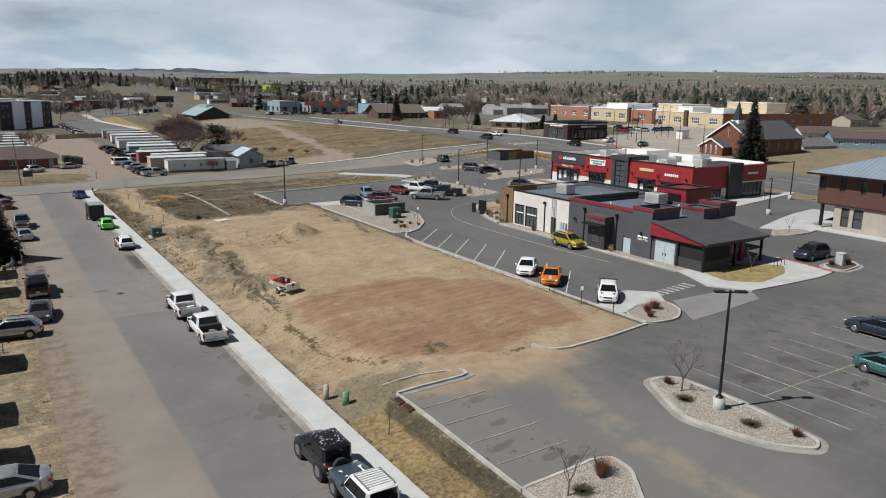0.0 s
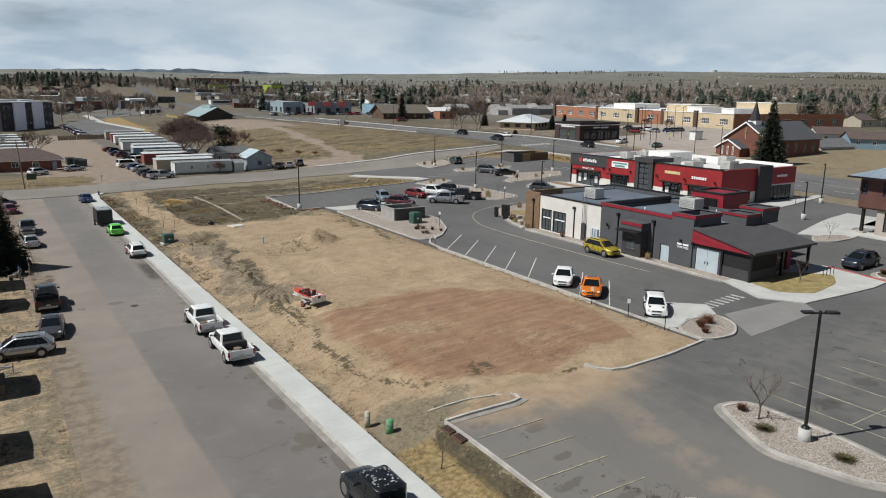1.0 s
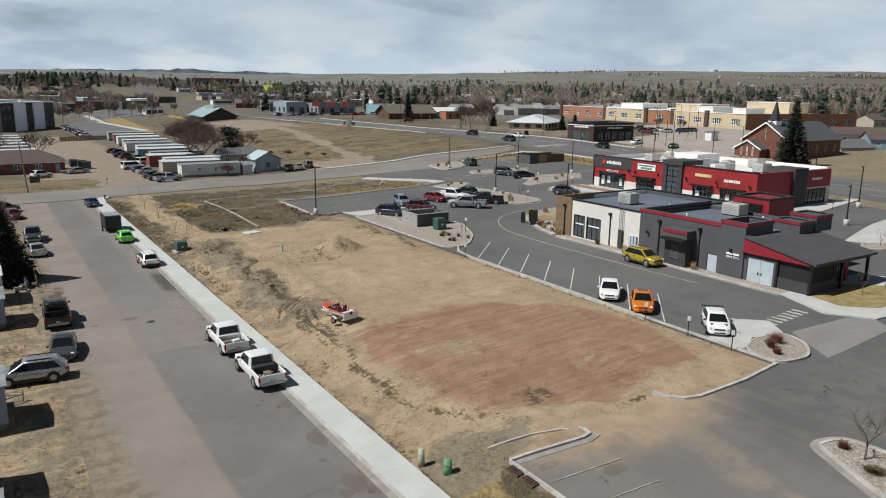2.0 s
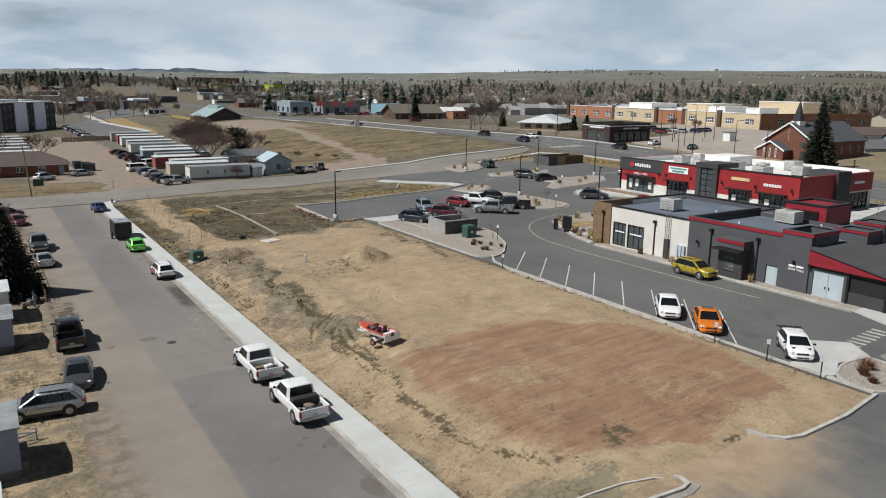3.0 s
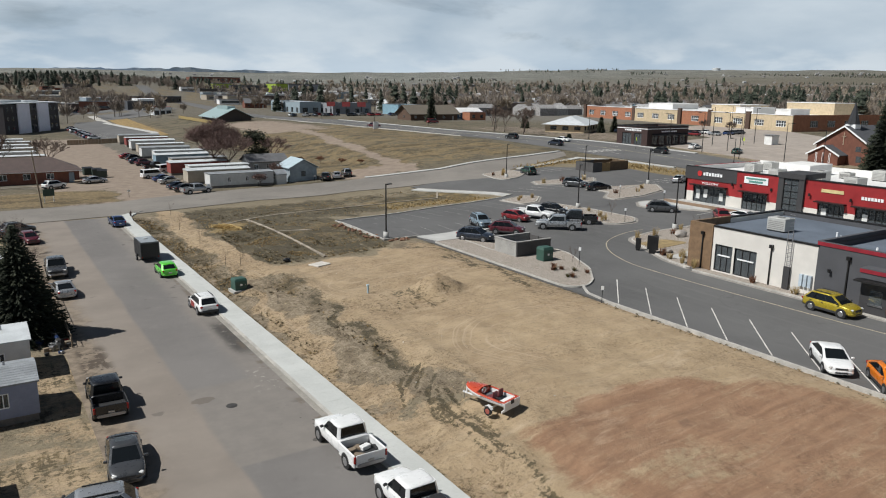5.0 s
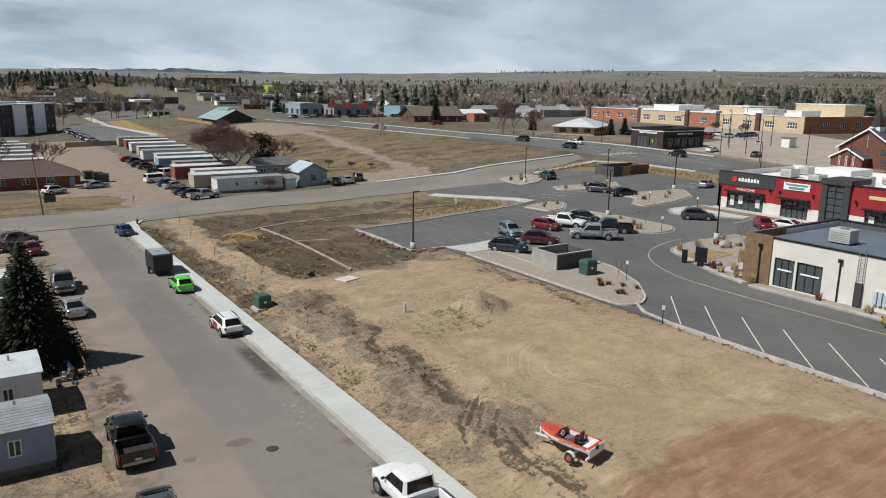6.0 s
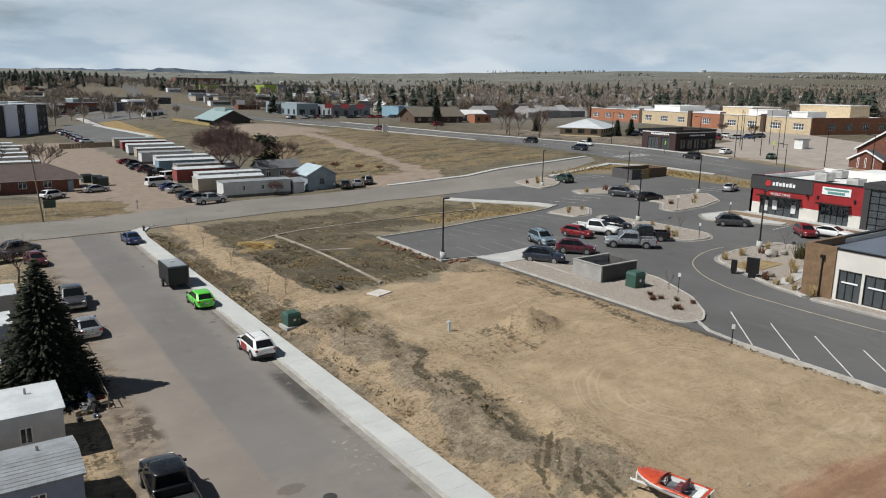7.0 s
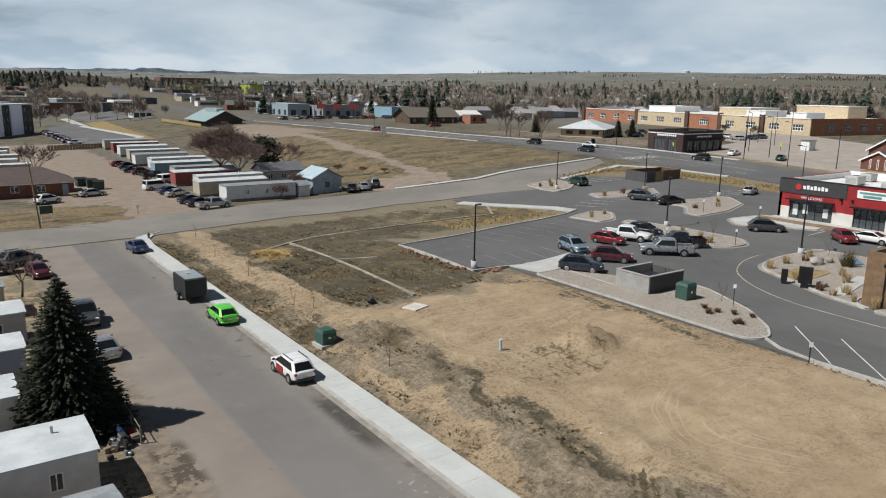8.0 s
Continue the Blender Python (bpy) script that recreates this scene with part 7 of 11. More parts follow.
vehicle("pickup_truck", "old_crew", 14.2, 28.6, 90, paint("paint_slate", (0.055, 0.075, 0.095), 0.2), "dark blue truck with white cab and roof rack", "pickup truck", roof=P_WHITE,
        extras=rack_bars + [("hood_patch", loft([[(x, -0.62 + 0.1 * math.sin(5 * x), 1.15), (x, 0.5 + 0.12 * math.sin(7 * x), 1.15), (x, 0.5 + 0.12 * math.sin(7 * x), 1.222 - 0.05 * (x - 1)), (x, -0.62 + 0.1 * math.sin(5 * x), 1.222 - 0.05 * (x - 1))] for x in (1.25, 1.45, 1.65, 1.85, 2.0)]), WHITE)])
vehicle("suv", "wagon", 14.3, 96.2, 90, P_WHITE, "white crossover with red door graphic at the sidewalk", "car", extras=[("door_graphic", boxed(-0.5, 0.7, 0.91, 0.938, 0.42, 0.92), LIGHT_R)])
vehicle("hatchback", "hatch", 14.3, 111.2, 90, P_GREEN, "bright green small hatchback beside the sidewalk", "car")
vehicle("sedan", "sedan", 14.6, 144.0, 92, P_BLUE, "blue sedan parked near the street corner", "car")
TRAILER_BLACK = plain("trailer_black", (0.012, 0.012, 0.013), 0.55)
ct = thing("cargo_trailer", pose(14.0, 119.6, 0.05), "black enclosed cargo trailer with pale roof", "trailer")
part("box_body", boxed(-1.05, 1.05, -1.9, 1.9, 0.5, 2.35, bevel=0.04), TRAILER_BLACK, ct)
part("roof", boxed(-0.9, 0.9, -1.75, 1.75, 2.34, 2.38, bevel=0.01), plain("trailer_roof", (0.27, 0.295, 0.315), 0.5), ct, "pale grey roof skin")
part("roof_vent", boxed(-0.22, 0.22, 0.2, 0.64, 2.38, 2.46, bevel=0.02), plain("vent_grey", (0.42, 0.43, 0.43), 0.5), ct)
for s in (1, -1):
    part("rear_post", boxed(*sorted((s * 0.97, s * 1.06)), -1.96, -1.88, 0.5, 2.36), plain("trailer_post", (0.11, 0.115, 0.12), 0.4, 0.4), ct)
part("rear_header", boxed(-0.97, 0.97, -1.96, -1.88, 2.24, 2.36), plain("trailer_post", (0.11, 0.115, 0.12), 0.4, 0.4), ct)
part("rear_door", boxed(-0.95, 0.95, -1.93, -1.9, 0.6, 2.22), TRAILER_BLACK, ct)
part("nose", loft([[(-1.0, 1.88, 0.55), (1.0, 1.88, 0.55), (1.0, 1.88, 2.3), (-1.0, 1.88, 2.3)], [(-0.4, 2.5, 0.6), (0.4, 2.5, 0.6), (0.4, 2.4, 2.1), (-0.4, 2.4, 2.1)]]), P_BLACK, ct)
part("tongue", boxed(-0.06, 0.06, 2.4, 3.4, 0.45, 0.55), BLACK, ct)
for s in (1, -1):
    part("fender", boxed(*sorted((s * 1.05, s * 1.25)), -0.5, 0.5, 0.72, 0.78), BLACK, ct)
    wl2 = part("tyre", rod((s * 1.06, 0, 0.33), (s * 1.24, 0, 0.33), 0.34, None, 18), RUBBER, ct)
    part("rim", rod((s * 1.24, 0, 0.33), (s * 1.26, 0, 0.33), 0.2, None, 12), RIM, wl2)
    part("tail_lamp", boxed(*sorted((s * 0.85, s * 1.0)), -1.95, -1.92, 0.55, 0.7), LIGHT_R, ct)
# yards
vehicle("pickup_truck", "crew", 3.5, 78.6, 88, P_BLACK, "black pickup truck with empty bed in the yard", "pickup truck")
vehicle("sedan", "sedan", 3.15, 69.7, -96, P_GREY, "dark grey sedan parked nose to the street", "car", extras=[("sunroof", boxed(-0.72, -0.2, -0.42, 0.42, 1.43, 1.447), GLASS)])
vehicle("station_wagon", "wagon", 0.75, 65.1, 173, P_SILVER, "silver sport utility car parked beside a trailer", "car")
vehicle("sedan", "sedan", -0.9, 38.7, 176, P_SILVER, "silver sedan parked beside a mobile home", "car")
vehicle("pickup_truck", "crew", 4.2, 117.2, -92, P_GREY, "grey pickup truck facing down the street", "pickup truck")
vehicle("sedan", "sedan", 3.95, 107.9, 94, P_SILVER, "pale silver older sedan at the fence", "car")
vehicle("suv", "suv", 1.9, 143.4, 20, P_GREY, "dark grey sport utility car near the corner", "car")
vehicle("sedan", "hatch", 2.9, 136.4, -80, P_MAROON, "maroon hatchback beside the trailers", "car")
vehicle("pickup_truck", "pickup", -1.5, 139.6, 10, P_BLACK, "black pickup truck beside the trailers", "pickup truck")
# drive lane and stalls
vehicle("suv", "suv", 57.0, 61.8, -92, P_YELLOW, "mustard yellow sport utility car at the drive-through", "car")
vehicle("sedan", "sedan", 45.7, 55.4, -135, P_WHITE, "white sedan parked nose to the lot kerb", "car")
vehicle("sedan", "sedan", 45.4, 51.3, -135, P_ORANGE, "bright orange sedan parked nose to kerb", "car", extras=[("sunroof", boxed(-0.75, -0.15, -0.42, 0.42, 1.445, 1.462), GLASS)])
wing = boxed(-2.35, -2.05, -0.85, 0.85, 1.22, 1.27, bevel=0.01)
box(wing, -2.25, -2.15, -0.55, -0.5, 0.9, 1.22)
box(wing, -2.25, -2.15, 0.5, 0.55, 0.9, 1.22)
vehicle("sports_car", "hatch", 45.9, 44.3, -135, P_WHITE, "white sports coupe with black hood and rear wing", "car",
        extras=[("rear_wing", wing, TRIM), ("hood_panel", loft([[(1.24, -0.66, 0.86), (1.24, 0.66, 0.86), (1.24, 0.66, 0.945), (1.24, -0.66, 0.945)], [(1.5, -0.62, 0.8), (1.5, 0.62, 0.8), (1.5, 0.62, 0.91), (1.5, -0.62, 0.91)], [(1.86, -0.5, 0.72), (1.86, 0.5, 0.72), (1.86, 0.5, 0.80), (1.86, -0.5, 0.80)]]), TRIM)])
vehicle("suv", "suv", 75.0, 42.9, 178, P_DKBLUE, "dark blue sport utility car parked beside the walk", "car")
vehicle("suv", "sedan", 56.2, 26.2, 90, P_DKBLUE, "dark blue sedan parked in a worn stall", "car")
vehicle("sedan", "sedan", 49.0, 21.6, -90, P_TEAL, "teal sedan parked in a worn stall", "car")
# busy stalls by the island
vehicle("suv", "suv", 54.3, 108.4, -104, P_LTBLUE, "pale blue sport utility car in the stalls", "car")
vehicle("suv", "suv", 48.6, 101.5, -56, P_DKBLUE, "dark sport utility car beside the trash enclosure", "car")
vehicle("suv", "suv", 54.2, 102.4, -50, P_MAROON, "dark red sport utility car waiting in the lane", "car")
vehicle("sedan", "hatch", 60.6, 108.7, -76, P_RED, "bright red hatchback parked at the island", "car")
vehicle("pickup_truck", "crew", 64.0, 108.8, -64, P_WHITE, "white crew-cab pickup truck parked at the island", "pickup truck")
vehicle("pickup_truck", "crew", 61.6, 101.0, 137, P_SILVER, "silver crew-cab pickup truck in the lane", "pickup truck")
vehicle("suv", "suv", 68.0, 109.4, -70, P_BLACK, "black sport utility car parked at the island", "car")
vehicle("pickup_truck", "crew", 66.2, 102.8, 140, P_BLACK, "black pickup truck parked at the island", "pickup truck")
vehicle("suv", "wagon", 81.8, 101.2, -50, P_GREY, "dark grey crossover in the drive lane", "car")
vehicle("suv", "suv", 88.6, 127.0, -66, P_GREY, "grey sport utility car parked at an island", "car")
vehicle("sedan", "sedan", 89.0, 121.6, -10, P_BLACK, "black sedan parked at a gravel island", "car")
vehicle("suv", "suv", 93.0, 145.6, 80, P_PINE, "dark green sport utility car by the entrance", "car")
vehicle("sedan", "hatch", 83.4, 92.2, -130, P_RED, "red hatchback parked before the shops", "car")
vehicle("sedan", "sedan", 85.2, 89.8, -85, P_WHITE, "white sedan parked before the shops", "car")
vehicle("sedan", "sedan", 110.4, 121.6, 20, P_SILVER, "silver sedan parked behind the shops", "car")
for k, (x, y, h, kind, c, nm) in enumerate(((132, 201, 100, "suv", P_BLACK, "black"), (130.5, 180, 100, "suv", P_DKBLUE, "dark blue"), (139.5, 187, -82, "sedan", P_WHITE, "white"), (143.8, 155.6, 96, "suv", P_BLACK, "black"),
                                            (159, 157, 10, "sedan", P_WHITE, "white"), (161.5, 146, 20, "sedan", P_PINE, "dark green"), (166, 183, 30, "suv", P_BLACK, "black"), (121, 268, 98, "crew", P_MAROON, "maroon"), (146, 104, -95, "suv", P_WHITE, "white"), (176, 176, 40, "sedan", P_GREY, "grey"))):
    vehicle("sedan" if kind == "sedan" else "suv", kind, x, y, h, c, nm + " vehicle on or beside the main road", "car", "vehicles by the main road")


def speedboat():
    x, y = 22.85, 63.5
    ob = thing("speedboat", pose(x, y, gz(x, y) + 0.05, 0, 0, 105) @ Matrix.Diagonal((0.78, 0.84, 0.84, 1)), "red and white speedboat on a small trailer", "boat")
    RED_B = paint("boat_red", (0.55, 0.075, 0.03), 0.05)

    def half(t):
        """Half beam along the boat, full to the blunt rounded bow."""
        q = max(0.0, (t - 0.42) / 0.58)
        return 0.90 * max(0.0, 1 - q ** 2.4) ** 0.62 + 0.03

    def sheer(t):
        return 1.16 + 0.16 * t * t

    stations = [0.0, 0.1, 0.25, 0.42, 0.56, 0.68, 0.78, 0.86, 0.92, 0.96, 0.985, 1.0]
    rings = []
    for t in stations:
        bx, bw, keel, top = -2.1 + 4.4 * t, half(t), 0.60 + 0.34 * max(0, t - 0.45) ** 2 * 3.3, sheer(t)
        rings.append([(bx, bw * 0.55, keel + 0.06), (bx, bw * 0.88, keel + 0.24), (bx, bw, top - 0.14), (bx, bw, top), (bx, bw - 0.03, top), (bx, -bw + 0.03, top), (bx, -bw, top), (bx, -bw, top - 0.14), (bx, -bw * 0.88, keel + 0.24), (bx, -bw * 0.55, keel + 0.06), (bx, 0, keel)])
    hull = loft(rings)
    bmesh.ops.delete(hull, geom=[f for f in hull.faces if f.normal.z > 0.9 and f.calc_center_median().z > 1.1], context="FACES")
    hb = part("hull", hull, P_WHITE, ob, "white hull", True)
    hb.data.set_sharp_from_angle(angle=radians(35))
    hb.modifiers.new("shell", "SOLIDIFY").thickness = 0.04
    # red deck: a crowned foredeck, and side decks round the open cockpit
    bm = bmesh.new()
    for sd in (1, -1):
        rows = []
        for k in range(13):
            t = 0.04 + 0.60 * k / 12
            z = sheer(t) + 0.015
            rows.append([bm.verts.new((-2.1 + 4.4 * t, sd * (half(t) + 0.02), z - 0.03)), bm.verts.new((-2.1 + 4.4 * t, sd * (half(t) - 0.02), z)), bm.verts.new((-2.1 + 4.4 * t, sd * (half(t) - 0.22), z + 0.015))])
        for p, q in zip(rows, rows[1:]):
            for i in range(2):
                bm.faces.new((p[i], q[i], q[i + 1], p[i + 1]))
    rows = []
    for k in range(13):
        t = 0.62 + 0.38 * k / 12
        z = sheer(t) + 0.015
        rows.append([bm.verts.new((-2.1 + 4.4 * t, (half(t) + 0.02) * f, z - 0.03 * (abs(f) == 1) + 0.09 * (1 - f * f) * (1 - 0.6 * (k / 12)))) for f in (-1, -0.96, -0.5, 0, 0.5, 0.96, 1)])
    for p, q in zip(rows, rows[1:]):
        for i in range(6):
            bm.faces.new((p[i], q[i], q[i + 1], p[i + 1]))
    bmesh.ops.recalc_face_normals(bm, faces=bm.faces[:])
    dk = part("deck", bm, RED_B, ob, "red deck", True)
    dk.modifiers.new("shell", "SOLIDIFY").thickness = 0.03
    part("stern_deck", boxed(-2.1, -1.9, -0.9, 0.9, 1.15, 1.19, bevel=0.01), RED_B, ob)
    for sd in (1, -1):
        part("cockpit_lining", boxed(-1.88, 0.62, *sorted((sd * 0.68, sd * 0.71)), 0.85, 1.17), WHITE, ob)
        part("gunwale_strip", boxed(-2.0, 0.2, *sorted((sd * 0.925, sd * 0.95)), 1.10, 1.14), STEEL, ob)
        part("cleat", boxed(-1.7, -1.55, *sorted((sd * 0.78, sd * 0.82)), 1.19, 1.23), STEEL, ob)
    part("bow_light", boxed(2.05, 2.13, -0.05, 0.05, 1.33, 1.40, bevel=0.01), STEEL, ob)
    part("cockpit_floor", boxed(-1.85, 0.6, -0.7, 0.7, 0.85, 0.9), plain("cockpit_grey", (0.12, 0.13, 0.14), 0.8), ob)
    part("foredeck_bulkhead", boxed(0.6, 0.65, -0.75, 0.75, 0.85, 1.24), RED_B, ob)
    SEAT = plain("seat_maroon", (0.14, 0.03, 0.035), 0.6)
    for s in (0.34, -0.34):
        seat = part("seat", boxed(-0.75, -0.2, s - 0.26, s + 0.26, 0.9, 1.14, bevel=0.05), SEAT, ob)
        part("seat_back", boxed(-0.85, -0.7, s - 0.26, s + 0.26, 1.05, 1.55, bevel=0.05), SEAT, seat)
    part("stern_bench", boxed(-1.85, -1.4, -0.6, 0.6, 0.9, 1.12, bevel=0.04), WHITE, ob)
    bm = bmesh.new()
    rings = [[bm.verts.new((0.3 + 0.02 * math.sin(q * math.tau / 5), 0.34 + (0.2 + 0.02 * math.cos(q * math.tau / 5)) * math.cos(k * math.tau / 16), 1.36 + (0.2 + 0.02 * math.cos(q * math.tau / 5)) * math.sin(k * math.tau / 16))) for q in range(5)] for k in range(16)]
    for k in range(16):
        for q in range(5):
            bm.faces.new((rings[k][q], rings[k][(q + 1) % 5], rings[(k + 1) % 16][(q + 1) % 5], rings[(k + 1) % 16][q]))
    tube(bm, (0.3, 0.34, 1.36), (0.6, 0.34, 1.2), 0.02, None, 5)
    part("steering_wheel", bm, WHITE, ob)
    bm = bmesh.new()
    arc = [(0.55 + 0.30 * math.cos(a), 0.70 * math.sin(a)) for a in [-1.3 + 2.6 * i / 8 for i in range(9)]]
    for (ax, ay), (bx, by) in zip(arc, arc[1:]):
        bm.faces.new([bm.verts.new(p) for p in ((ax, ay, 1.24), (bx, by, 1.24), (bx - 0.2, by, 1.42), (ax - 0.2, ay, 1.42))])
    ws = part("windscreen", bm, glass_mat("amber_screen", (0.5, 0.25, 0.15)), ob, "low amber windscreen")
    ws.modifiers.new("shell", "SOLIDIFY").thickness = 0.015
    part("transom", boxed(-2.17, -2.11, -0.9, 0.9, 0.64, 1.17), P_WHITE, ob)
    part("outdrive", boxed(-2.22, -2.14, -0.16, 0.16, 0.95, 1.2), TRIM, ob)
    tr = part("trailer_beam", boxed(-2.0, 2.75, -0.05, 0.05, 0.45, 0.55), P_WHITE, ob, "white trailer beam")
    part("cross_beam", boxed(-0.85, -0.75, -1.0, 1.0, 0.4, 0.5), P_WHITE, tr)
    part("rear_beam", boxed(-2.05, -1.95, -1.0, 1.0, 0.45, 0.6), P_WHITE, tr)
    part("winch_post", boxed(2.3, 2.38, -0.04, 0.04, 0.5, 1.05), P_WHITE, tr)
    part("jack_stand", rod((2.62, 0, 0), (2.62, 0, 0.6), 0.035), STEEL, tr)
    for s in (1, -1):
        part("mudguard", loft([[(-1.2 + 0.16 * k, *sorted((s * 0.98, s * 1.24))[:1], 0.5 + 0.25 * math.sin(math.pi * k / 5)), (-1.2 + 0.16 * k, sorted((s * 0.98, s * 1.24))[1], 0.5 + 0.25 * math.sin(math.pi * k / 5)), (-1.2 + 0.16 * k, sorted((s * 0.98, s * 1.24))[1], 0.53 + 0.25 * math.sin(math.pi * k / 5)), (-1.2 + 0.16 * k, sorted((s * 0.98, s * 1.24))[0], 0.53 + 0.25 * math.sin(math.pi * k / 5))] for k in range(6)]), P_WHITE, tr)
        ty = part("tyre", rod((-0.8, s * 1.0, 0.32), (-0.8, s * 1.2, 0.32), 0.33, None, 18), RUBBER, tr)
        part("rim", rod((-0.8, s * 1.2, 0.32), (-0.8, s * 1.215, 0.32), 0.2, None, 12), plain("rim_red", (0.3, 0.08, 0.06), 0.6), ty)
    return ob


speedboat()

# ---- mobile homes beside the street ----


def mobile_home(xe, y, width, length, wall, roof, h=2.75, pitch=0.25, label="mobile home with pale metal roof", zbase=None, group="mobile homes", axis_turn=0.0, windows=3):
    """Stands on its blocks, its end at xe, running to -x."""
    z = gz(xe, y) if zbase is None else zbase
    ob = thing("mobile_home", pose(xe, y, z, 0, 0, axis_turn), label, "mobile home", group)
    w = width / 2
    part("skirting", boxed(-length + 0.1, -0.08, -w + 0.06, w - 0.06, -0.2, 0.5), plain("skirt_grey", (0.20, 0.18, 0.16), 0.9, 0, 0.2), ob)
    holes = [(-1.55 - k * (length - 2) / windows - 0.62, -1.55 - k * (length - 2) / windows, 1.1, 2.05) for k in range(windows)]
    wall_panel("side_wall", ob, "y", -w, 0.1, -length, 0, 0.45, h, holes, wall)
    wall_panel("side_wall", ob, "y", w, -0.1, -length, 0, 0.45, h, [], wall)
    eh = [(-0.55, 0.55, 1.2, 2.05)]
    wall_panel("end_wall", ob, "x", 0, -0.1, -w + 0.1, w - 0.1, 0.45, h, eh, wall)
    wall_panel("end_wall", ob, "x", -length, 0.1, -w + 0.1, w - 0.1, 0.45, h, [], wall)
    for a in holes:
        window(ob, "y", -w, 1, *a, 1, 0, SIGN_W, "window", 0.02, 0.06)
    window(ob, "x", 0, -1, *eh[0], 1, 0, SIGN_W, "window", 0.02, 0.06)
    o = 0.12
    bm = loft([[(-length - o, -w - o, h), (-length - o, -w - o, h + 0.08), (-length - o, 0, h + 0.08 + pitch), (-length - o, w + o, h + 0.08), (-length - o, w + o, h)], [(o, -w - o, h), (o, -w - o, h + 0.08), (o, 0, h + 0.08 + pitch), (o, w + o, h + 0.08), (o, w + o, h)]])
    rf = part("roof", bm, roof, ob)
    if pitch > 0.4:
        for sd in (1, -1):
            for k in range(8):
                y0, y1 = sd * (w + o) * (1 - k / 8), sd * (w + o) * (1 - (k + 1.12) / 8)
                zz = [h + 0.08 + pitch * (1 - abs(q) / (w + o)) for q in (y0, y1)]
                part("shingle_course", loft([[(x, y0, zz[0] + 0.004), (x, y0, zz[0] + 0.03), (x, y1, zz[1] + 0.012), (x, y1, zz[1] + 0.002)] for x in (-length - o, o)]), roof, rf)
    for k in range(3):
        part("roof_vent", rod((-1.6 - k * length / 4, 0.6 * (-1) ** k, h + 0.1), (-1.6 - k * length / 4, 0.6 * (-1) ** k, h + 0.45 + pitch * 0.5), 0.07), STEEL, rf)
    return ob


SNOWY = plain("white_roof_coat", (0.52, 0.545, 0.555), 0.6, 0, 0.12, 0.8)
PALE_R = plain("pale_shingle", (0.235, 0.25, 0.262), 0.85, 0, 0.2, 1.0, 9.0, 0.3)
LAV = plain("lavender_siding", (0.25, 0.275, 0.365), 0.8, 0, 0.07)
GREY_S = plain("grey_siding", (0.34, 0.335, 0.33), 0.8, 0, 0.08)
TAN_S = plain("tan_siding", (0.40, 0.35, 0.28), 0.8, 0, 0.08)
WHITE_S = plain("white_siding", (0.60, 0.60, 0.58), 0.8, 0, 0.08)
homes = [(-0.2, 80.7, 4.2, LAV, PALE_R, 0.45, "lavender mobile home with pale shingle roof"), (-0.1, 88.5, 4.3, WHITE_S, SNOWY, 0.12, "white mobile home with bright white roof"), (-4.2, 69.6, 3.7, TAN_S, SNOWY, 0.15, "tan mobile home with white roof"),
         (-0.9, 59.3, 3.7, LAV, PALE_R, 0.2, "grey-blue mobile home with pale roof"), (-1.9, 49.9, 3.7, GREY_S, SNOWY, 0.15, "grey mobile home with white roof"), (-1.5, 42.9, 3.7, TAN_S, PALE_R, 0.2, "tan mobile home with pale roof"),
         (-2.6, 97.4, 3.7, WHITE_S, SNOWY, 0.1, "white mobile home behind the spruce"), (-1.4, 105.9, 3.7, LAV, SNOWY, 0.15, "lavender mobile home with white roof"), (-0.5, 114.9, 3.8, GREY_S, SNOWY, 0.12, "grey mobile home with white roof"),
         (-1.2, 124.0, 3.8, TAN_S, PALE_R, 0.3, "tan mobile home with pale shingle roof"), (-4.0, 133.0, 3.8, WHITE_S, SNOWY, 0.2, "white mobile home with white roof")]
for xe, y, wd, wall, roof, p, lab in homes:
    mobile_home(xe, y, wd, 15.0, wall, roof, 2.75 if p < 0.4 else 2.5, p, lab)

deck = thing("wooden_deck", pose(-1.6, 59.0, 0.0), "low tan wooden deck beside a mobile home", "deck")
for k in range(7):
    part("deck_board", boxed(-1.2, 1.1, -1.25 + 0.36 * k, -0.93 + 0.36 * k, 0.62, 0.68, bevel=0.008), OAK, deck)
for dx in (-1.0, 1.0):
    part("deck_side", boxed(dx - 0.04, dx + 0.04, -1.25, 1.25, -0.1, 0.62), OAK, deck)
part("deck_front", boxed(-1.0, 1.0, -1.28, -1.22, -0.1, 0.62), OAK, deck)
hitch = thing("trailer_hitch", pose(-0.9, 61.6, 0.0, 0, 0, 6), "grey trailer hitch tongue before a mobile home", "hitch")
for s in (-0.45, 0.45):
    part("tongue_bar", rod((-0.4, s, 0.5), (1.0, 0, 0.5), 0.05), STEEL, hitch)
part("jack", rod((0.95, 0, 0.0), (0.95, 0, 0.75), 0.04), STEEL, hitch)
fence = thing("fence", None, "thin weathered rail fence along the yard", "fence")
fpts = [(2.9, 110.5 - 2.4 * k) for k in range(9)]
for x, y in fpts:
    part("fence_post", rod((x, y, 0), (x, y, 1.15), 0.05, None, 6), OAK, fence)
for (ax, ay), (bx, by) in zip(fpts, fpts[1:]):
    for z in (0.55, 1.05):
        part("fence_rail", rod((ax, ay, z), (bx, by, z), 0.03, None, 5), OAK, fence)
r_ = random.Random(12)
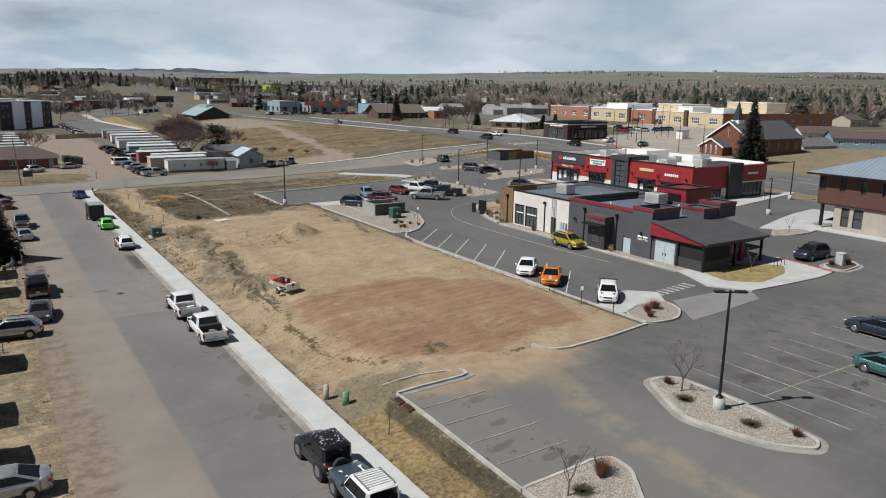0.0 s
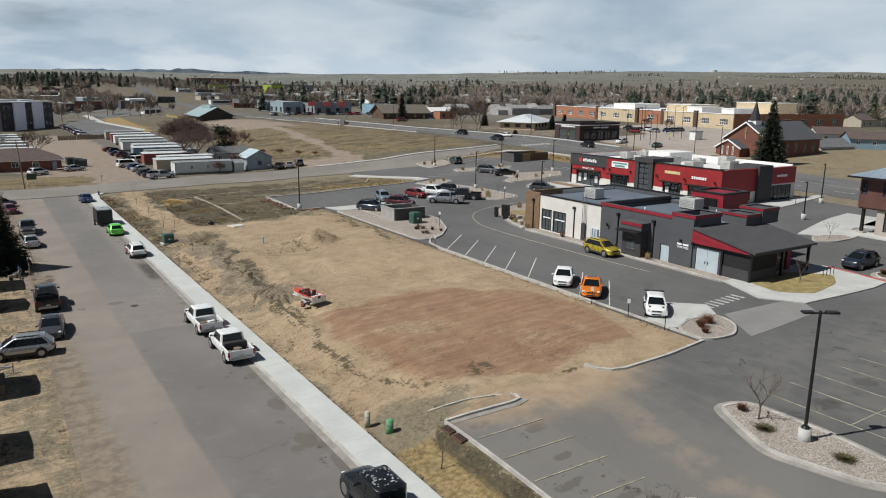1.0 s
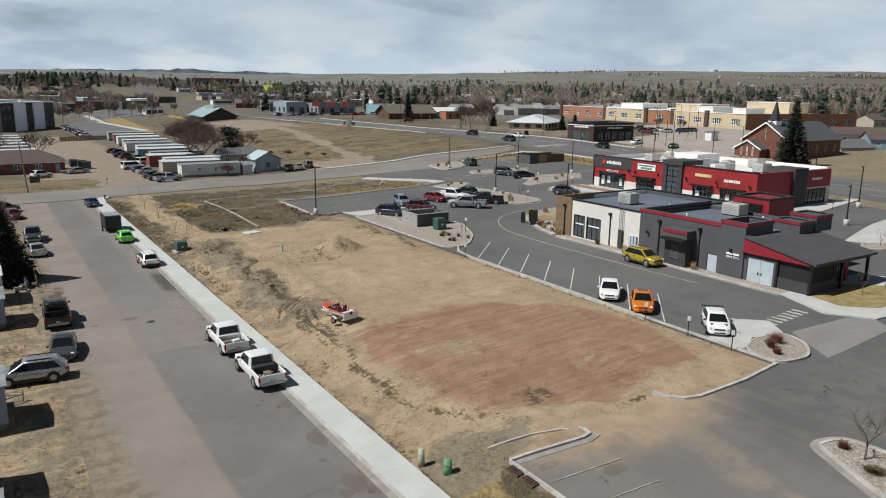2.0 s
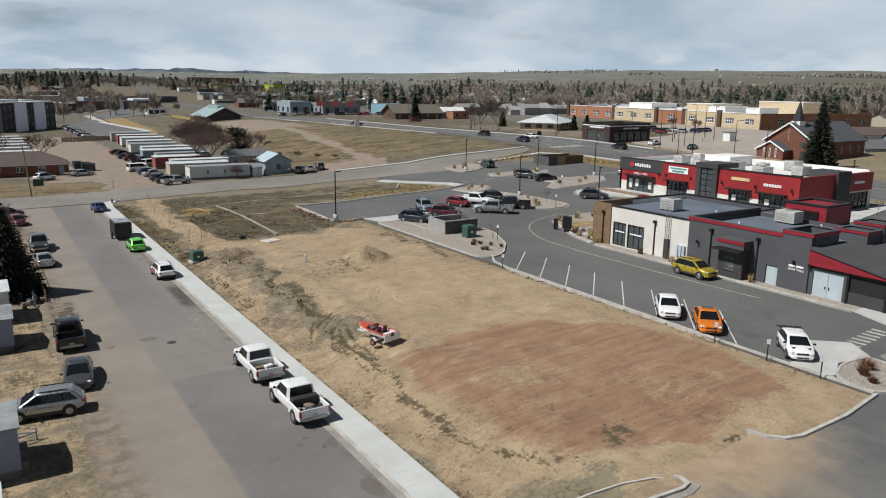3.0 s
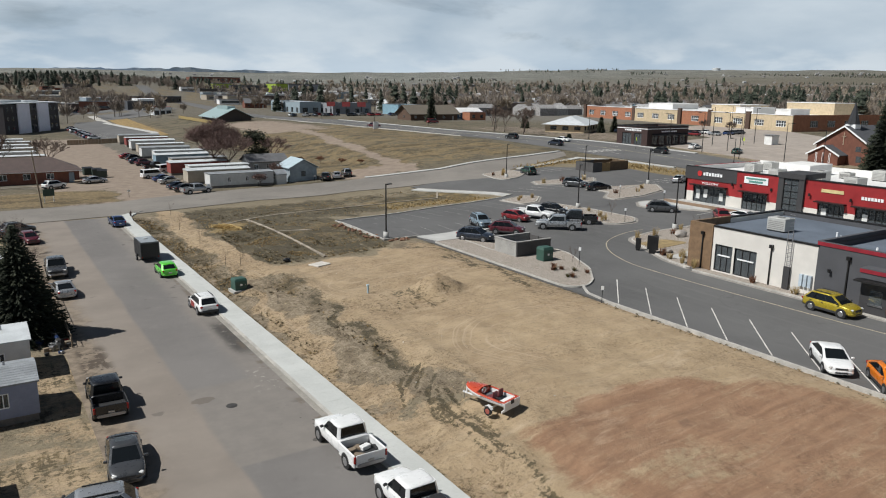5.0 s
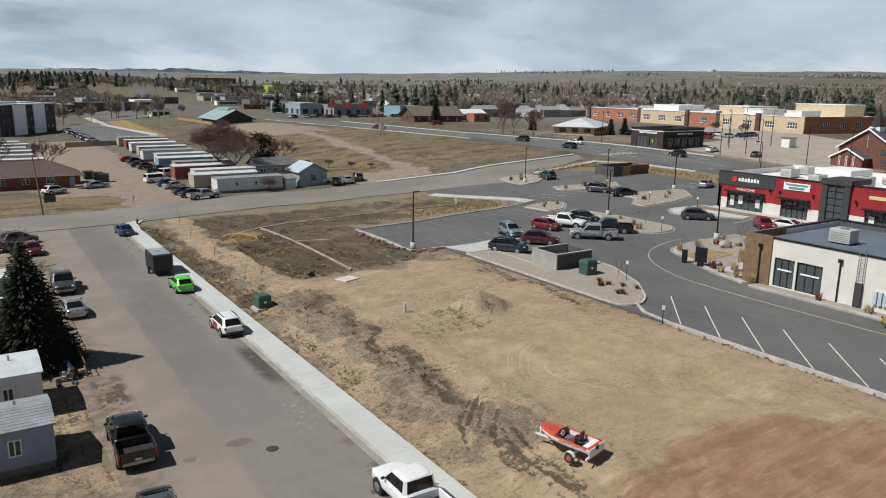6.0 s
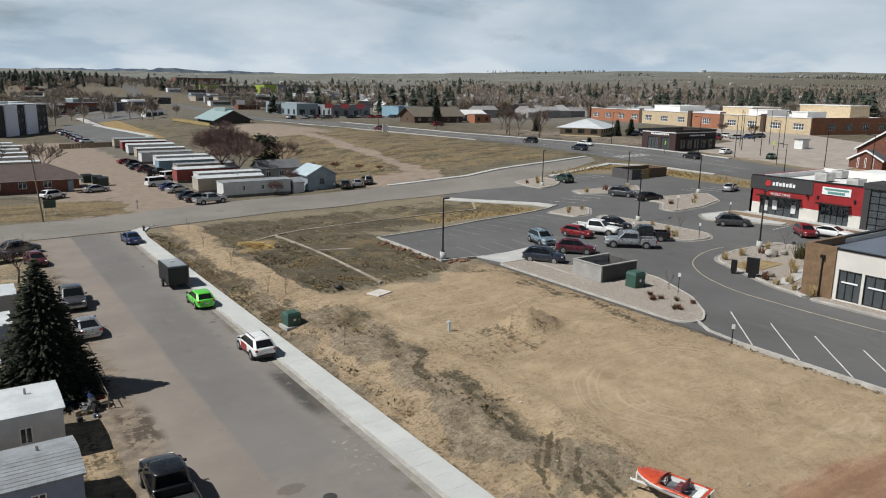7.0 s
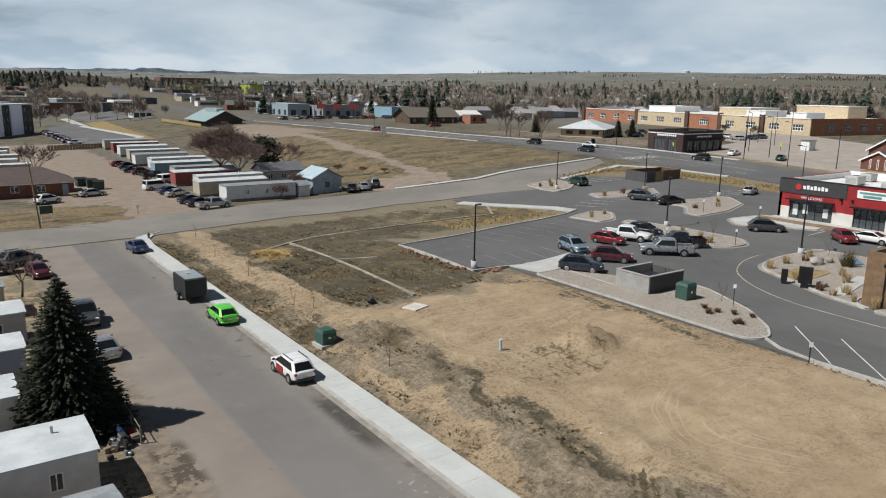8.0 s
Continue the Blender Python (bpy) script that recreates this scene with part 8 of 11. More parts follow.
for k in range(16):
    x, y, a = r_.uniform(0.6, 2.8), r_.uniform(90.2, 93.4), r_.uniform(0.1, 0.3)
    mm = r_.choice([STEEL, P_SILVER, LIGHT_R, TRIM, OAK, P_BLUE])
    bm = boxed(-a, a, -a * 0.7, a * 0.7, 0, a * 1.6, bevel=0.02)
    whole("yard_clutter", bm, mm, "assorted bins and boxes piled in the yard", "clutter", "yard clutter", m=pose(x, y, gz(x, y), 0, 0, r_.uniform(0, 90)))
for x, y, h in ((1.9, 94.2, 80), (2.0, 92.0, 95)):
    mo = thing("motorcycle", pose(x, y, 0.0, 0, 0, h), "dark motorcycle parked at the yard fence", "motorcycle", "motorcycles")
    for ax in (-0.7, 0.7):
        part("wheel", rod((ax, -0.06, 0.32), (ax, 0.06, 0.32), 0.32, None, 16), RUBBER, mo)
    part("engine", boxed(-0.3, 0.3, -0.16, 0.16, 0.25, 0.62, bevel=0.05), STEEL, mo)
    part("tank", boxed(-0.1, 0.45, -0.15, 0.15, 0.66, 0.92, bevel=0.08), P_BLUE, mo)
    part("seat", boxed(-0.75, -0.08, -0.15, 0.15, 0.68, 0.82, bevel=0.05), TRIM, mo)
    part("fork", rod((0.7, 0, 0.32), (0.45, 0, 1.02), 0.04), STEEL, mo)
    part("handlebar", rod((0.42, -0.36, 1.05), (0.42, 0.36, 1.05), 0.02), BLACK, mo)

# ---- plants ----
BARK = plain("grey_brown_bark", (0.11, 0.085, 0.068), 0.9, 0, 0.2, 2.0, 14, 0.5)
TWIG = plain("reddish_twigs", (0.125, 0.088, 0.07), 0.9, 0, 0.25)


def leafy(name, a, b, rough=0.75):
    n = Nodes(name)
    geo = n.add("ShaderNodeNewGeometry")
    c = n.mix(geo.outputs["Random Per Island"], a, b)
    c = n.mix(n.math("MULTIPLY", n.ramp(n.noise(1.1, 3.0), 0.4, 0.7), 0.5), c, tint(a, 0.6))
    return n.finish(c, rough)


NEEDLE = leafy("spruce_needles", (0.012, 0.018, 0.009), (0.040, 0.045, 0.023), 0.95)
STRAW = leafy("straw_blades", (0.30, 0.21, 0.09), (0.50, 0.38, 0.18), 0.9)
RUST = leafy("rusty_shrub", (0.10, 0.04, 0.022), (0.22, 0.10, 0.05), 0.9)
OLIVE = leafy("olive_shrub", (0.05, 0.045, 0.016), (0.12, 0.10, 0.035), 0.9)
DRYWEED = leafy("dry_weeds", (0.22, 0.172, 0.10), (0.44, 0.35, 0.20), 0.9)


def limbs(bm, p, way, length, radius, depth, r, spread=0.6, kids=3, tips=None, seg=5, least=0.0):
    """Branching limbs, each a bent tapered rod."""
    p, way, radius = Vector(p), Vector(way).normalized(), max(radius, least)
    mid = p + way * length * 0.5 + Vector((r.uniform(-1, 1), r.uniform(-1, 1), r.uniform(-0.3, 0.3))) * length * 0.07
    end = p + way * length
    tube(bm, p, mid, radius, radius * 0.8, seg, False)
    tube(bm, mid, end, radius * 0.8, radius * 0.58, seg, False)
    if depth == 0:
        if tips is not None:
            tips.append(end)
        return
    for k in range(kids):
        a = r.uniform(0, math.tau)
        side = Vector((math.cos(a), math.sin(a), r.uniform(-0.1, 0.5)))
        start = p + (end - p) * r.uniform(0.5, 1.0) if k else end
        limbs(bm, start, way + side * spread * r.uniform(0.6, 1.3), length * r.uniform(0.6, 0.82), radius * 0.55, depth - 1, r, spread, kids, tips, 3 if depth < 2 else 5, least)


def bare_tree(x, y, h, seed, label="bare leafless tree with fine brown twigs", depth=4, kids=3, spread=0.6, thick=1.0, name="bare_tree", z=None, least=0.0, twig=None):
    r = random.Random(seed)
    ob = thing(name, pose(x, y, gz(x, y) if z is None else z), label, "tree", "bare trees")
    bm = rod((0, 0, -0.2), (0.03 * h, 0, h * 0.28), 0.022 * h * thick, 0.017 * h * thick, 8)
    part("trunk", bm, BARK, ob, "", True)
    bm = bmesh.new()
    for k in range(kids + 1):
        a = k * math.tau / (kids + 1) + r.uniform(-0.4, 0.4)
        limbs(bm, (0.03 * h * r.uniform(0.6, 1), 0, h * r.uniform(0.2, 0.28)), (math.cos(a) * spread, math.sin(a) * spread, 1.0), h * 0.27, 0.011 * h * thick, depth, r, spread, kids, None, 5, least)
    part("crown", bm, twig or TWIG, ob)
    return ob


bare_tree(35.2, 27.3, 3.9, 3, "bare sapling on the gravel island", 3, 3, 0.7, 0.7)
bare_tree(22.4, 23.4, 3.6, 4, "thin bare sapling in the gravel bed", 2, 3, 0.4, 0.6)
bare_tree(18.6, 34.6, 3.2, 5, "thin bare sapling beside the sidewalk", 2, 2, 0.35, 0.5)
for k, (x, y) in enumerate(((23.0, 148.1), (21.1, 134.1), (20.8, 122.3), (20.3, 109.6), (21.4, 107.8), (20.0, 92.4))):
    bare_tree(x, y, 2.6 + 0.3 * (k % 3), 20 + k, "thin staked sapling beside the sidewalk", 2, 2, 0.4, 0.5)
for k, (x, y, h) in enumerate(((50.6, 86.4, 2.6), (64.5, 43.0, 3.4), (84.4, 51.6, 3.0), (75.4, 39.2, 2.6), (73.8, 103.5, 3.2), (104.5, 68.6, 3.4), (74.8, 89.5, 3.0), (33.0, 160.0, 0.5))):
    if h > 1:
        bare_tree(x, y, h, 40 + k, "thin bare sapling in a planting bed", 2, 3, 0.5, 0.5)
bare_tree(1.2, 111.5, 5.0, 61, "bare brown tree beside the mobile homes", 4, 3, 0.7)
bare_tree(0.6, 128.5, 5.5, 62, "bare reddish tree beside the mobile homes", 4, 3, 0.8)


def spruce(x, y, h, seed, width=0.3, tiers=30, label="dark green spruce with drooping branches", z=None, fat=1.0):
    """A trunk with tiers of drooping boughs, each clothed in small needle sprays."""
    r = random.Random(seed)
    ob = thing("spruce_tree", pose(x, y, gz(x, y) if z is None else z), label, "tree", "spruces")
    part("trunk", rod((0, 0, -0.2), (0, 0, h * 0.97), 0.018 * h, 0.004 * h, 8), BARK, ob)
    bm = bmesh.new()
    for t in range(tiers):
        f = t / tiers
        z0 = h * (0.05 + 0.94 * f)
        reach = h * width * (1 - f) ** 0.85 + 0.12
        n = max(5, int((15 if fat > 1 else 36) * (1 - f) + 5))
        for k in range(n):
            a = math.tau * (k + r.random()) / n
            ln = reach * r.uniform(0.72, 1.1)
            ax = Vector((math.cos(a), math.sin(a), 0))
            side = Vector((-ax.y, ax.x, 0))
            m = max(3, int(ln / (0.22 * fat)))
            for j in range(m):
                s = (j + 0.6) / m
                c = ax * ln * s + Vector((0, 0, z0 - 0.32 * ln * s + 0.14 * ln * s * s))
                sw = 0.17 * fat * (1.25 - 0.7 * s) * (0.8 + 0.05 * h)
                up = Vector((r.uniform(-0.1, 0.1), r.uniform(-0.1, 0.1), r.uniform(-0.1, 0.08) * fat))
                q = [c - ax * 0.12 * fat + up, c + side * sw - Vector((0, 0, r.uniform(0.05, 0.22) * fat)), c + ax * 0.26 * fat + up * 0.5 - Vector((0, 0, 0.05)), c - side * sw - Vector((0, 0, r.uniform(0.05, 0.22) * fat))]
                vs = [bm.verts.new(p) for p in q]
                bm.faces.new(vs[:3]), bm.faces.new((vs[0], vs[2], vs[3]))
    part("crown", bm, NEEDLE, ob)
    return ob


spruce(-0.1, 95.6, 9.6, 7, 0.37, 66, fat=0.8)


def tuft(bm, x, y, z, h, r, n, lean=0.5, width=0.02):
    for _ in range(n):
        a, l = r.uniform(0, math.tau), r.uniform(0.6, 1.0) * h
        dx, dy = math.cos(a), math.sin(a)
        q = r.uniform(0.1, lean) * l
        w = width * r.uniform(0.7, 1.4)
        b0 = Vector((x + dx * 0.05 * h, y + dy * 0.05 * h, z))
        s = Vector((-dy, dx, 0)) * w
        bm.faces.new([bm.verts.new(p) for p in (b0 - s, b0 + s, b0 + Vector((dx * q, dy * q, l)))])


def shrub(x, y, h, material, label, seed, name="shrub", n=70, lean=1.1, up=0.15, width=0.03):
    r = random.Random(seed)
    bm = bmesh.new()
    for _ in range(5):
        tuft(bm, r.uniform(-0.25, 0.25) * h, r.uniform(-0.25, 0.25) * h, 0, h, r, n // 5, lean, width)
    whole(name, bm, material, label, "shrub", "planted shrubs", m=pose(x, y, gz(x, y) + up))


for k, (x, y, h, m, lab) in enumerate(((34.5, 26.4, 0.45, OLIVE, "low olive shrub"), (34.9, 22.2, 0.5, OLIVE, "low olive shrub"), (35.7, 20.0, 0.5, RUST, "rust-brown dormant shrub"), (35.4, 28.5, 0.5, RUST, "rust-brown dormant shrub"), (24.8, 23.6, 1.0, RUST, "bushy red-brown dormant shrub"),
                                     (23.2, 23.2, 0.45, OLIVE, "low olive shrub"), (45.6, 39.4, 0.8, RUST, "rust-brown dormant shrub"), (46.8, 39.8, 0.9, RUST, "rust-brown dormant shrub"), (44.8, 38.4, 0.5, RUST, "rust-brown dormant shrub"), (75.2, 39.0, 0.8, RUST, "rust-brown dormant shrub"), (73.6, 39.9, 0.6, RUST, "rust-brown dormant shrub"))):
    if m is OLIVE:
        shrub(x, y, 0.22, m, "low matted olive shrub on a planted bed", 100 + k, "shrub", 1100, 4.4, 0.13, 0.012)
    else:
        shrub(x, y, h, m, lab + " on a planted bed", 100 + k, "shrub", 480, 1.0, 0.17, 0.012)
r_ = random.Random(31)
for k in range(9):
    shrub(46.0 + r_.uniform(0, 4.2), 81.6 + r_.uniform(0, 4.5), 0.5, RUST if k % 3 else OLIVE, "low dormant shrub on the gravel bed", 130 + k, "shrub", 90, 1.2)
spots = [(59.3, 58.0), (59.2, 57.0), (59.2, 64.0), (59.1, 66.4), (59.3, 70.7), (59.2, 77.4), (59.9, 79.4), (60.4, 81.6), (61.0, 83.2), (63.0, 86.6), (65.2, 90.6), (68.4, 90.8), (71.0, 90.0), (72.6, 86.0), (68.0, 84.6), (66.0, 83.0), (69.0, 80.6), (71.5, 82.0),
         (62.0, 81.2), (73.2, 90.6), (75.0, 85.0), (70.4, 101.6), (72.0, 104.0), (73.6, 107.8), (69.0, 104.6), (71.6, 122.0), (73.4, 123.6), (75.0, 122.6), (88.0, 116.4), (92.0, 115.4), (96.0, 118.0), (87.0, 133.6), (91.0, 133.0), (96.0, 132.4), (88.0, 147.6), (90.4, 150.4), (86.6, 149.0)]
for k, (x, y) in enumerate(spots):
    shrub(x, y, r_.uniform(0.7, 1.3), STRAW if k % 4 else RUST, "straw-coloured ornamental grass clump in a planted bed", 150 + k, "ornamental_grass", 110, 0.45, 0.15, 0.022)
shrub(72.2, 86.2, 2.2, OLIVE, "tall grey-green twiggy shrub before the cafe", 220, "shrub", 170, 0.6, 0.15, 0.03)
# tall dry grass along the road verge and round the graded field
bm, r_ = bmesh.new(), random.Random(77)
verge = [(98, 153.6), (112, 156.6), (121, 151.0), (122.5, 138.0), (121.0, 116.0), (117.0, 92.0)]
for (ax, ay), (bx, by) in zip(verge, verge[1:]):
    for _ in range(150):
        t = r_.random()
        x, y = ax + (bx - ax) * t + r_.gauss(0, 1.5), ay + (by - ay) * t + r_.gauss(0, 1.2)
        tuft(bm, x, y, gz(x, y), r_.uniform(0.35, 0.8), r_, 9, 0.5, 0.05)
for _ in range(340):
    x, y = r_.uniform(52, 71), 128.1 + abs(r_.gauss(0, 3.0))
    tuft(bm, x, y, gz(x, y), r_.uniform(0.15, 0.4), r_, 7, 0.8, 0.03)
tagged(part("tall_grass", bm, STRAW), "tall straw-coloured dry grass along the verge", "grass", "", "stuff")
# weeds and clods over the dirt
bm, r_ = bmesh.new(), random.Random(78)
for _ in range(4600):
    pick = r_.random()
    if pick < 0.66:
        x, y = r_.triangular(17.4, 22.5, 18.6), r_.uniform(22, 150)
    elif pick < 0.92:
        x, y = r_.uniform(22, 62), r_.uniform(104, 150)
    elif pick < 0.97:
        x, y = 41.8 + r_.gauss(0, 0.8), r_.uniform(80, 104)
    else:
        x, y = 29.8 + r_.gauss(0, 1.8), 84.8 + r_.gauss(0, 1.3)
    if _ % 30 == 0:
        x, y = r_.uniform(35, 42.5), 37.6 + abs(r_.gauss(0, 0.7))
    elif 38.6 < x < 80 and 106 < y < 128 or (x > 19.4 and y < 38) or x > 42.8 and y < 127:
        continue
    if noise.noise(Vector((x * 0.25, y * 0.25, 1.0))) < -0.05:
        continue
    tuft(bm, x, y, gz(x, y) - 0.03, r_.uniform(0.05, 0.17), r_, 8, 1.8, 0.014)
tagged(part("dry_weeds", bm, DRYWEED), "short dry weeds scattered over the dirt", "weeds", "", "stuff")
OCHRE_WEED = leafy("ochre_weeds", (0.18, 0.12, 0.052), (0.35, 0.25, 0.12), 0.95)
DARK_WEED = leafy("dark_weeds", (0.06, 0.046, 0.024), (0.15, 0.118, 0.064), 0.95)
ochre, dim = bmesh.new(), bmesh.new()
for k in range(7600):
    pick = r_.random()
    if pick < 0.22:
        x, y = r_.uniform(23.4, 32.5), r_.uniform(105.5, 130)
    elif pick < 0.50:
        x, y = r_.uniform(23.0, 38.5), 104 + 44 * r_.random() ** 1.3
    elif pick < 0.62:
        x, y = r_.uniform(38.5, 70), r_.uniform(129, 150)
    elif pick < 0.76:
        x, y = 18.4 + r_.gauss(0, 0.9), r_.uniform(98, 149)
    elif pick < 0.88:
        x, y = r_.triangular(17.5, 23.5, 19.5), r_.uniform(75, 104)
    elif pick < 0.95:
        x, y = 17.25 + abs(r_.gauss(0, 0.16)), r_.uniform(20, 148)
    else:
        x, y = 42.9 + r_.gauss(0, 0.28), r_.uniform(41, 104)
    if x < 17.2 or 43.3 < x and y < 128.6 or abs(x - float(np.interp(y, [102, 109, 115, 123, 137, 152], [22.6, 22.4, 21.8, 21.4, 22.2, 23.1]))) < 1.5 and y > 102:
        continue
    patch = noise.noise(Vector((x * 0.22, y * 0.16, 8.0)))
    if abs(patch) < 0.08 and pick < 0.62:
        continue
    h = r_.uniform(0.08, 0.24) * (0.6 if pick > 0.88 else 1.0)
    tuft(ochre if patch > 0.0 and pick < 0.76 or k % 5 == 0 else dim, x, y, gz(x, y) - 0.03, h, r_, 11, 2.4, 0.028)
tagged(part("ochre_weeds", ochre, OCHRE_WEED), "ochre-brown dead weeds on dark soil", "weeds", "", "stuff")
tagged(part("dark_weeds", dim, DARK_WEED), "dark grey-brown dead weeds on the slope", "weeds", "", "stuff")
straw_bm = bmesh.new()
for _ in range(760):
    qx, qy = r_.gauss(0, 0.42), r_.gauss(0, 0.42)
    x, y = 26.1 + 1.5 * qx - 0.5 * qy, 129.2 + 3.0 * qy
    tuft(straw_bm, x, y, gz(x, y) + 0.4 * math.exp(-1.6 * (qx * qx + qy * qy)) - 0.08, r_.uniform(0.12, 0.3), r_, 10, 2.2, 0.035)
tagged(part("straw_heap", straw_bm, leafy("heaped_straw", (0.42, 0.30, 0.12), (0.64, 0.47, 0.22), 0.95)), "low heap of golden straw on dark soil", "straw", "", "stuff")
bm, r_ = bmesh.new(), random.Random(79)
for _ in range(1500):
    x, y = r_.triangular(17.6, 43, 24), r_.uniform(39, 104)
    if r_.random() < 0.12:
        x, y = 33.4 + r_.gauss(0, 1.4), 86.0 + r_.gauss(0, 1.2)
    s = r_.choice([0.02, 0.03, 0.04, 0.06])
    z = gz(x, y)
    z += 1.5 * max(0.0, 1 - math.hypot((x - 33.4) / 2.9, (y - 86.0) / 2.3) ** 1.35)
    vs = [bm.verts.new((x + s * r_.uniform(0.6, 1.2) * dx, y + s * r_.uniform(0.6, 1.2) * dy, z + dz * s)) for dx, dy, dz in ((1, 0, 0), (-0.5, 0.9, 0), (-0.5, -0.9, 0), (0, 0, 1.1))]
    for f in ((0, 1, 3), (1, 2, 3), (2, 0, 3)):
        bm.faces.new([vs[i] for i in f])
tagged(part("clods", bm, plain("dirt_clods", (0.27, 0.195, 0.125), 0.95, 0, 0.25)), "clods and stones strewn over graded dirt", "clods", "", "stuff")

for x, y, s in ((10.3, 74.4, 0.36),):
    ob = whole("manhole_cover", rod((0, 0, 0.0), (0, 0, 0.062), s, None, 20), plain("iron_cover", (0.075, 0.07, 0.066), 0.6, 0.5, 0.2), "round iron manhole cover set in the street", "manhole", "manholes", m=pose(x, y, 0.0))
# loose stones on the gravel beds nearest the lane
beds = [([(33.7, 27.4), (34.8, 29.4), (36.5, 28.8), (36.8, 24.5), (36.2, 19.2), (35.3, 18.9), (33.8, 20.4), (32.7, 25.0)], 700), ([(21.4, 24.8), (25.6, 24.4), (25.9, 23.4), (24.7, 21.5), (23.2, 19.0), (21.4, 17)], 420),
        ([(44.0, 39.8), (43.9, 37.8), (46.2, 37.3), (48.4, 38.8), (48.8, 40.6), (46.5, 40.9)], 350), ([(45.1, 90.6), (45.0, 80.4), (47.3, 80.6), (50.2, 84.0), (52.5, 89.6)], 500)]
bm, r_ = bmesh.new(), random.Random(91)
for outline, count in beds:
    xs_, ys_ = [p[0] for p in outline], [p[1] for p in outline]
    for _ in range(count):
        x, y = r_.uniform(min(xs_), max(xs_)), r_.uniform(min(ys_), max(ys_))
        if not inside(np.array([x]), np.array([y]), outline)[0]:
            continue
        s, a, z = r_.uniform(0.03, 0.085), r_.uniform(0, 6.28), gz(x, y) + 0.165
        ring = [bm.verts.new((x + s * r_.uniform(0.7, 1.2) * math.cos(a + k * 1.2566), y + s * r_.uniform(0.7, 1.2) * math.sin(a + k * 1.2566), z)) for k in range(5)]
        top = bm.verts.new((x, y, z + s * r_.uniform(0.6, 1.0)))
        for k in range(5):
            bm.faces.new((ring[k], ring[(k + 1) % 5], top))
tagged(part("gravel_stones", bm, leafy("stone_mix", (0.19, 0.16, 0.13), (0.38, 0.345, 0.30), 0.9)), "loose tan and grey landscape stones", "stones", "", "stuff")
# broken red stone along the edge of the stalls
r_ = random.Random(95)
for k in range(46):
    s = r_.uniform(0.14, 0.4)
    x, y = 38.6 + r_.gauss(0, 0.55), r_.uniform(108.5, 122.0)
    if k % 4 == 0:
        x, y = r_.uniform(39.2, 42.0), 106.4 + r_.gauss(0, 0.25)
    bm = bmesh.new()
    bmesh.ops.create_icosphere(bm, subdivisions=1, radius=s)
    for v in bm.verts:
        v.co = Vector((v.co.x * 1.25, v.co.y, v.co.z * 0.7)) * (0.75 + 0.5 * noise.noise(v.co * 3 + Vector((k, 0, 0))))
    whole("rubble_stone", bm, plain("red_rubble", (0.20, 0.105, 0.066), 0.95, 0, 0.3, 2.0, 14, 0.5), "rough red-brown stone dumped along the stalls", "stone", "rubble stones", m=pose(x, y, gz(x, y) + 0.08, 0, 0, r_.uniform(0, 180)))
bag = bmesh.new()
bmesh.ops.create_icosphere(bag, subdivisions=2, radius=0.42)
for v in bag.verts:
    v.co = Vector((v.co.x * 1.2, v.co.y, v.co.z * 0.7)) * (0.85 + 0.4 * noise.noise(v.co * 3))
whole("refuse_bag", bag, plain("black_plastic", (0.012, 0.012, 0.013), 0.35), "black plastic bag lying on dark soil", "bag", m=pose(25.6, 104.6, gz(25.6, 104.6) + 0.2), smooth=True)
# scraps of litter blown over the field and the slope
bm, r_ = bmesh.new(), random.Random(97)
for k in range(84):
    x, y = (r_.uniform(22.5, 37.5), r_.uniform(105, 148)) if k % 3 else (r_.uniform(17.6, 30), r_.uniform(60, 104))
    s, a, z = r_.uniform(0.03, 0.10), r_.uniform(0, 6.28), gz(x, y) + 0.10
    q = [bm.verts.new((x + s * r_.uniform(0.6, 1.2) * math.cos(a + i * 1.571), y + s * r_.uniform(0.6, 1.2) * math.sin(a + i * 1.571), z + r_.uniform(0, 0.06))) for i in range(4)]
    top = bm.verts.new((x, y, z + s * 0.7))
    for i in range(4):
        bm.faces.new((q[i], q[(i + 1) % 4], top))
tagged(part("litter", bm, leafy("litter_mix", (0.30, 0.28, 0.25), (0.62, 0.60, 0.56), 0.9)), "pale scraps of litter and chipped stone on dirt", "litter", "", "stuff")
hy = thing("fire_hydrant", pose(17.6, 150.6, gz(17.6, 150.6) + 0.12), "dark fire hydrant at the street corner", "hydrant")
HYDRANT = plain("hydrant_dark", (0.055, 0.03, 0.026), 0.6)
part("barrel", rod((0, 0, 0), (0, 0, 0.62), 0.13, 0.12, 12), HYDRANT, hy)
part("bonnet", rod((0, 0, 0.62), (0, 0, 0.82), 0.15, 0.05, 12), HYDRANT, hy)
part("outlet", rod((-0.24, 0, 0.45), (0.24, 0, 0.45), 0.06, None, 10), HYDRANT, hy)
part("flange", rod((0, 0, 0), (0, 0, 0.06), 0.19, None, 12), HYDRANT, hy)

# ---- beyond: homes, shops, school, church, town and plains ----


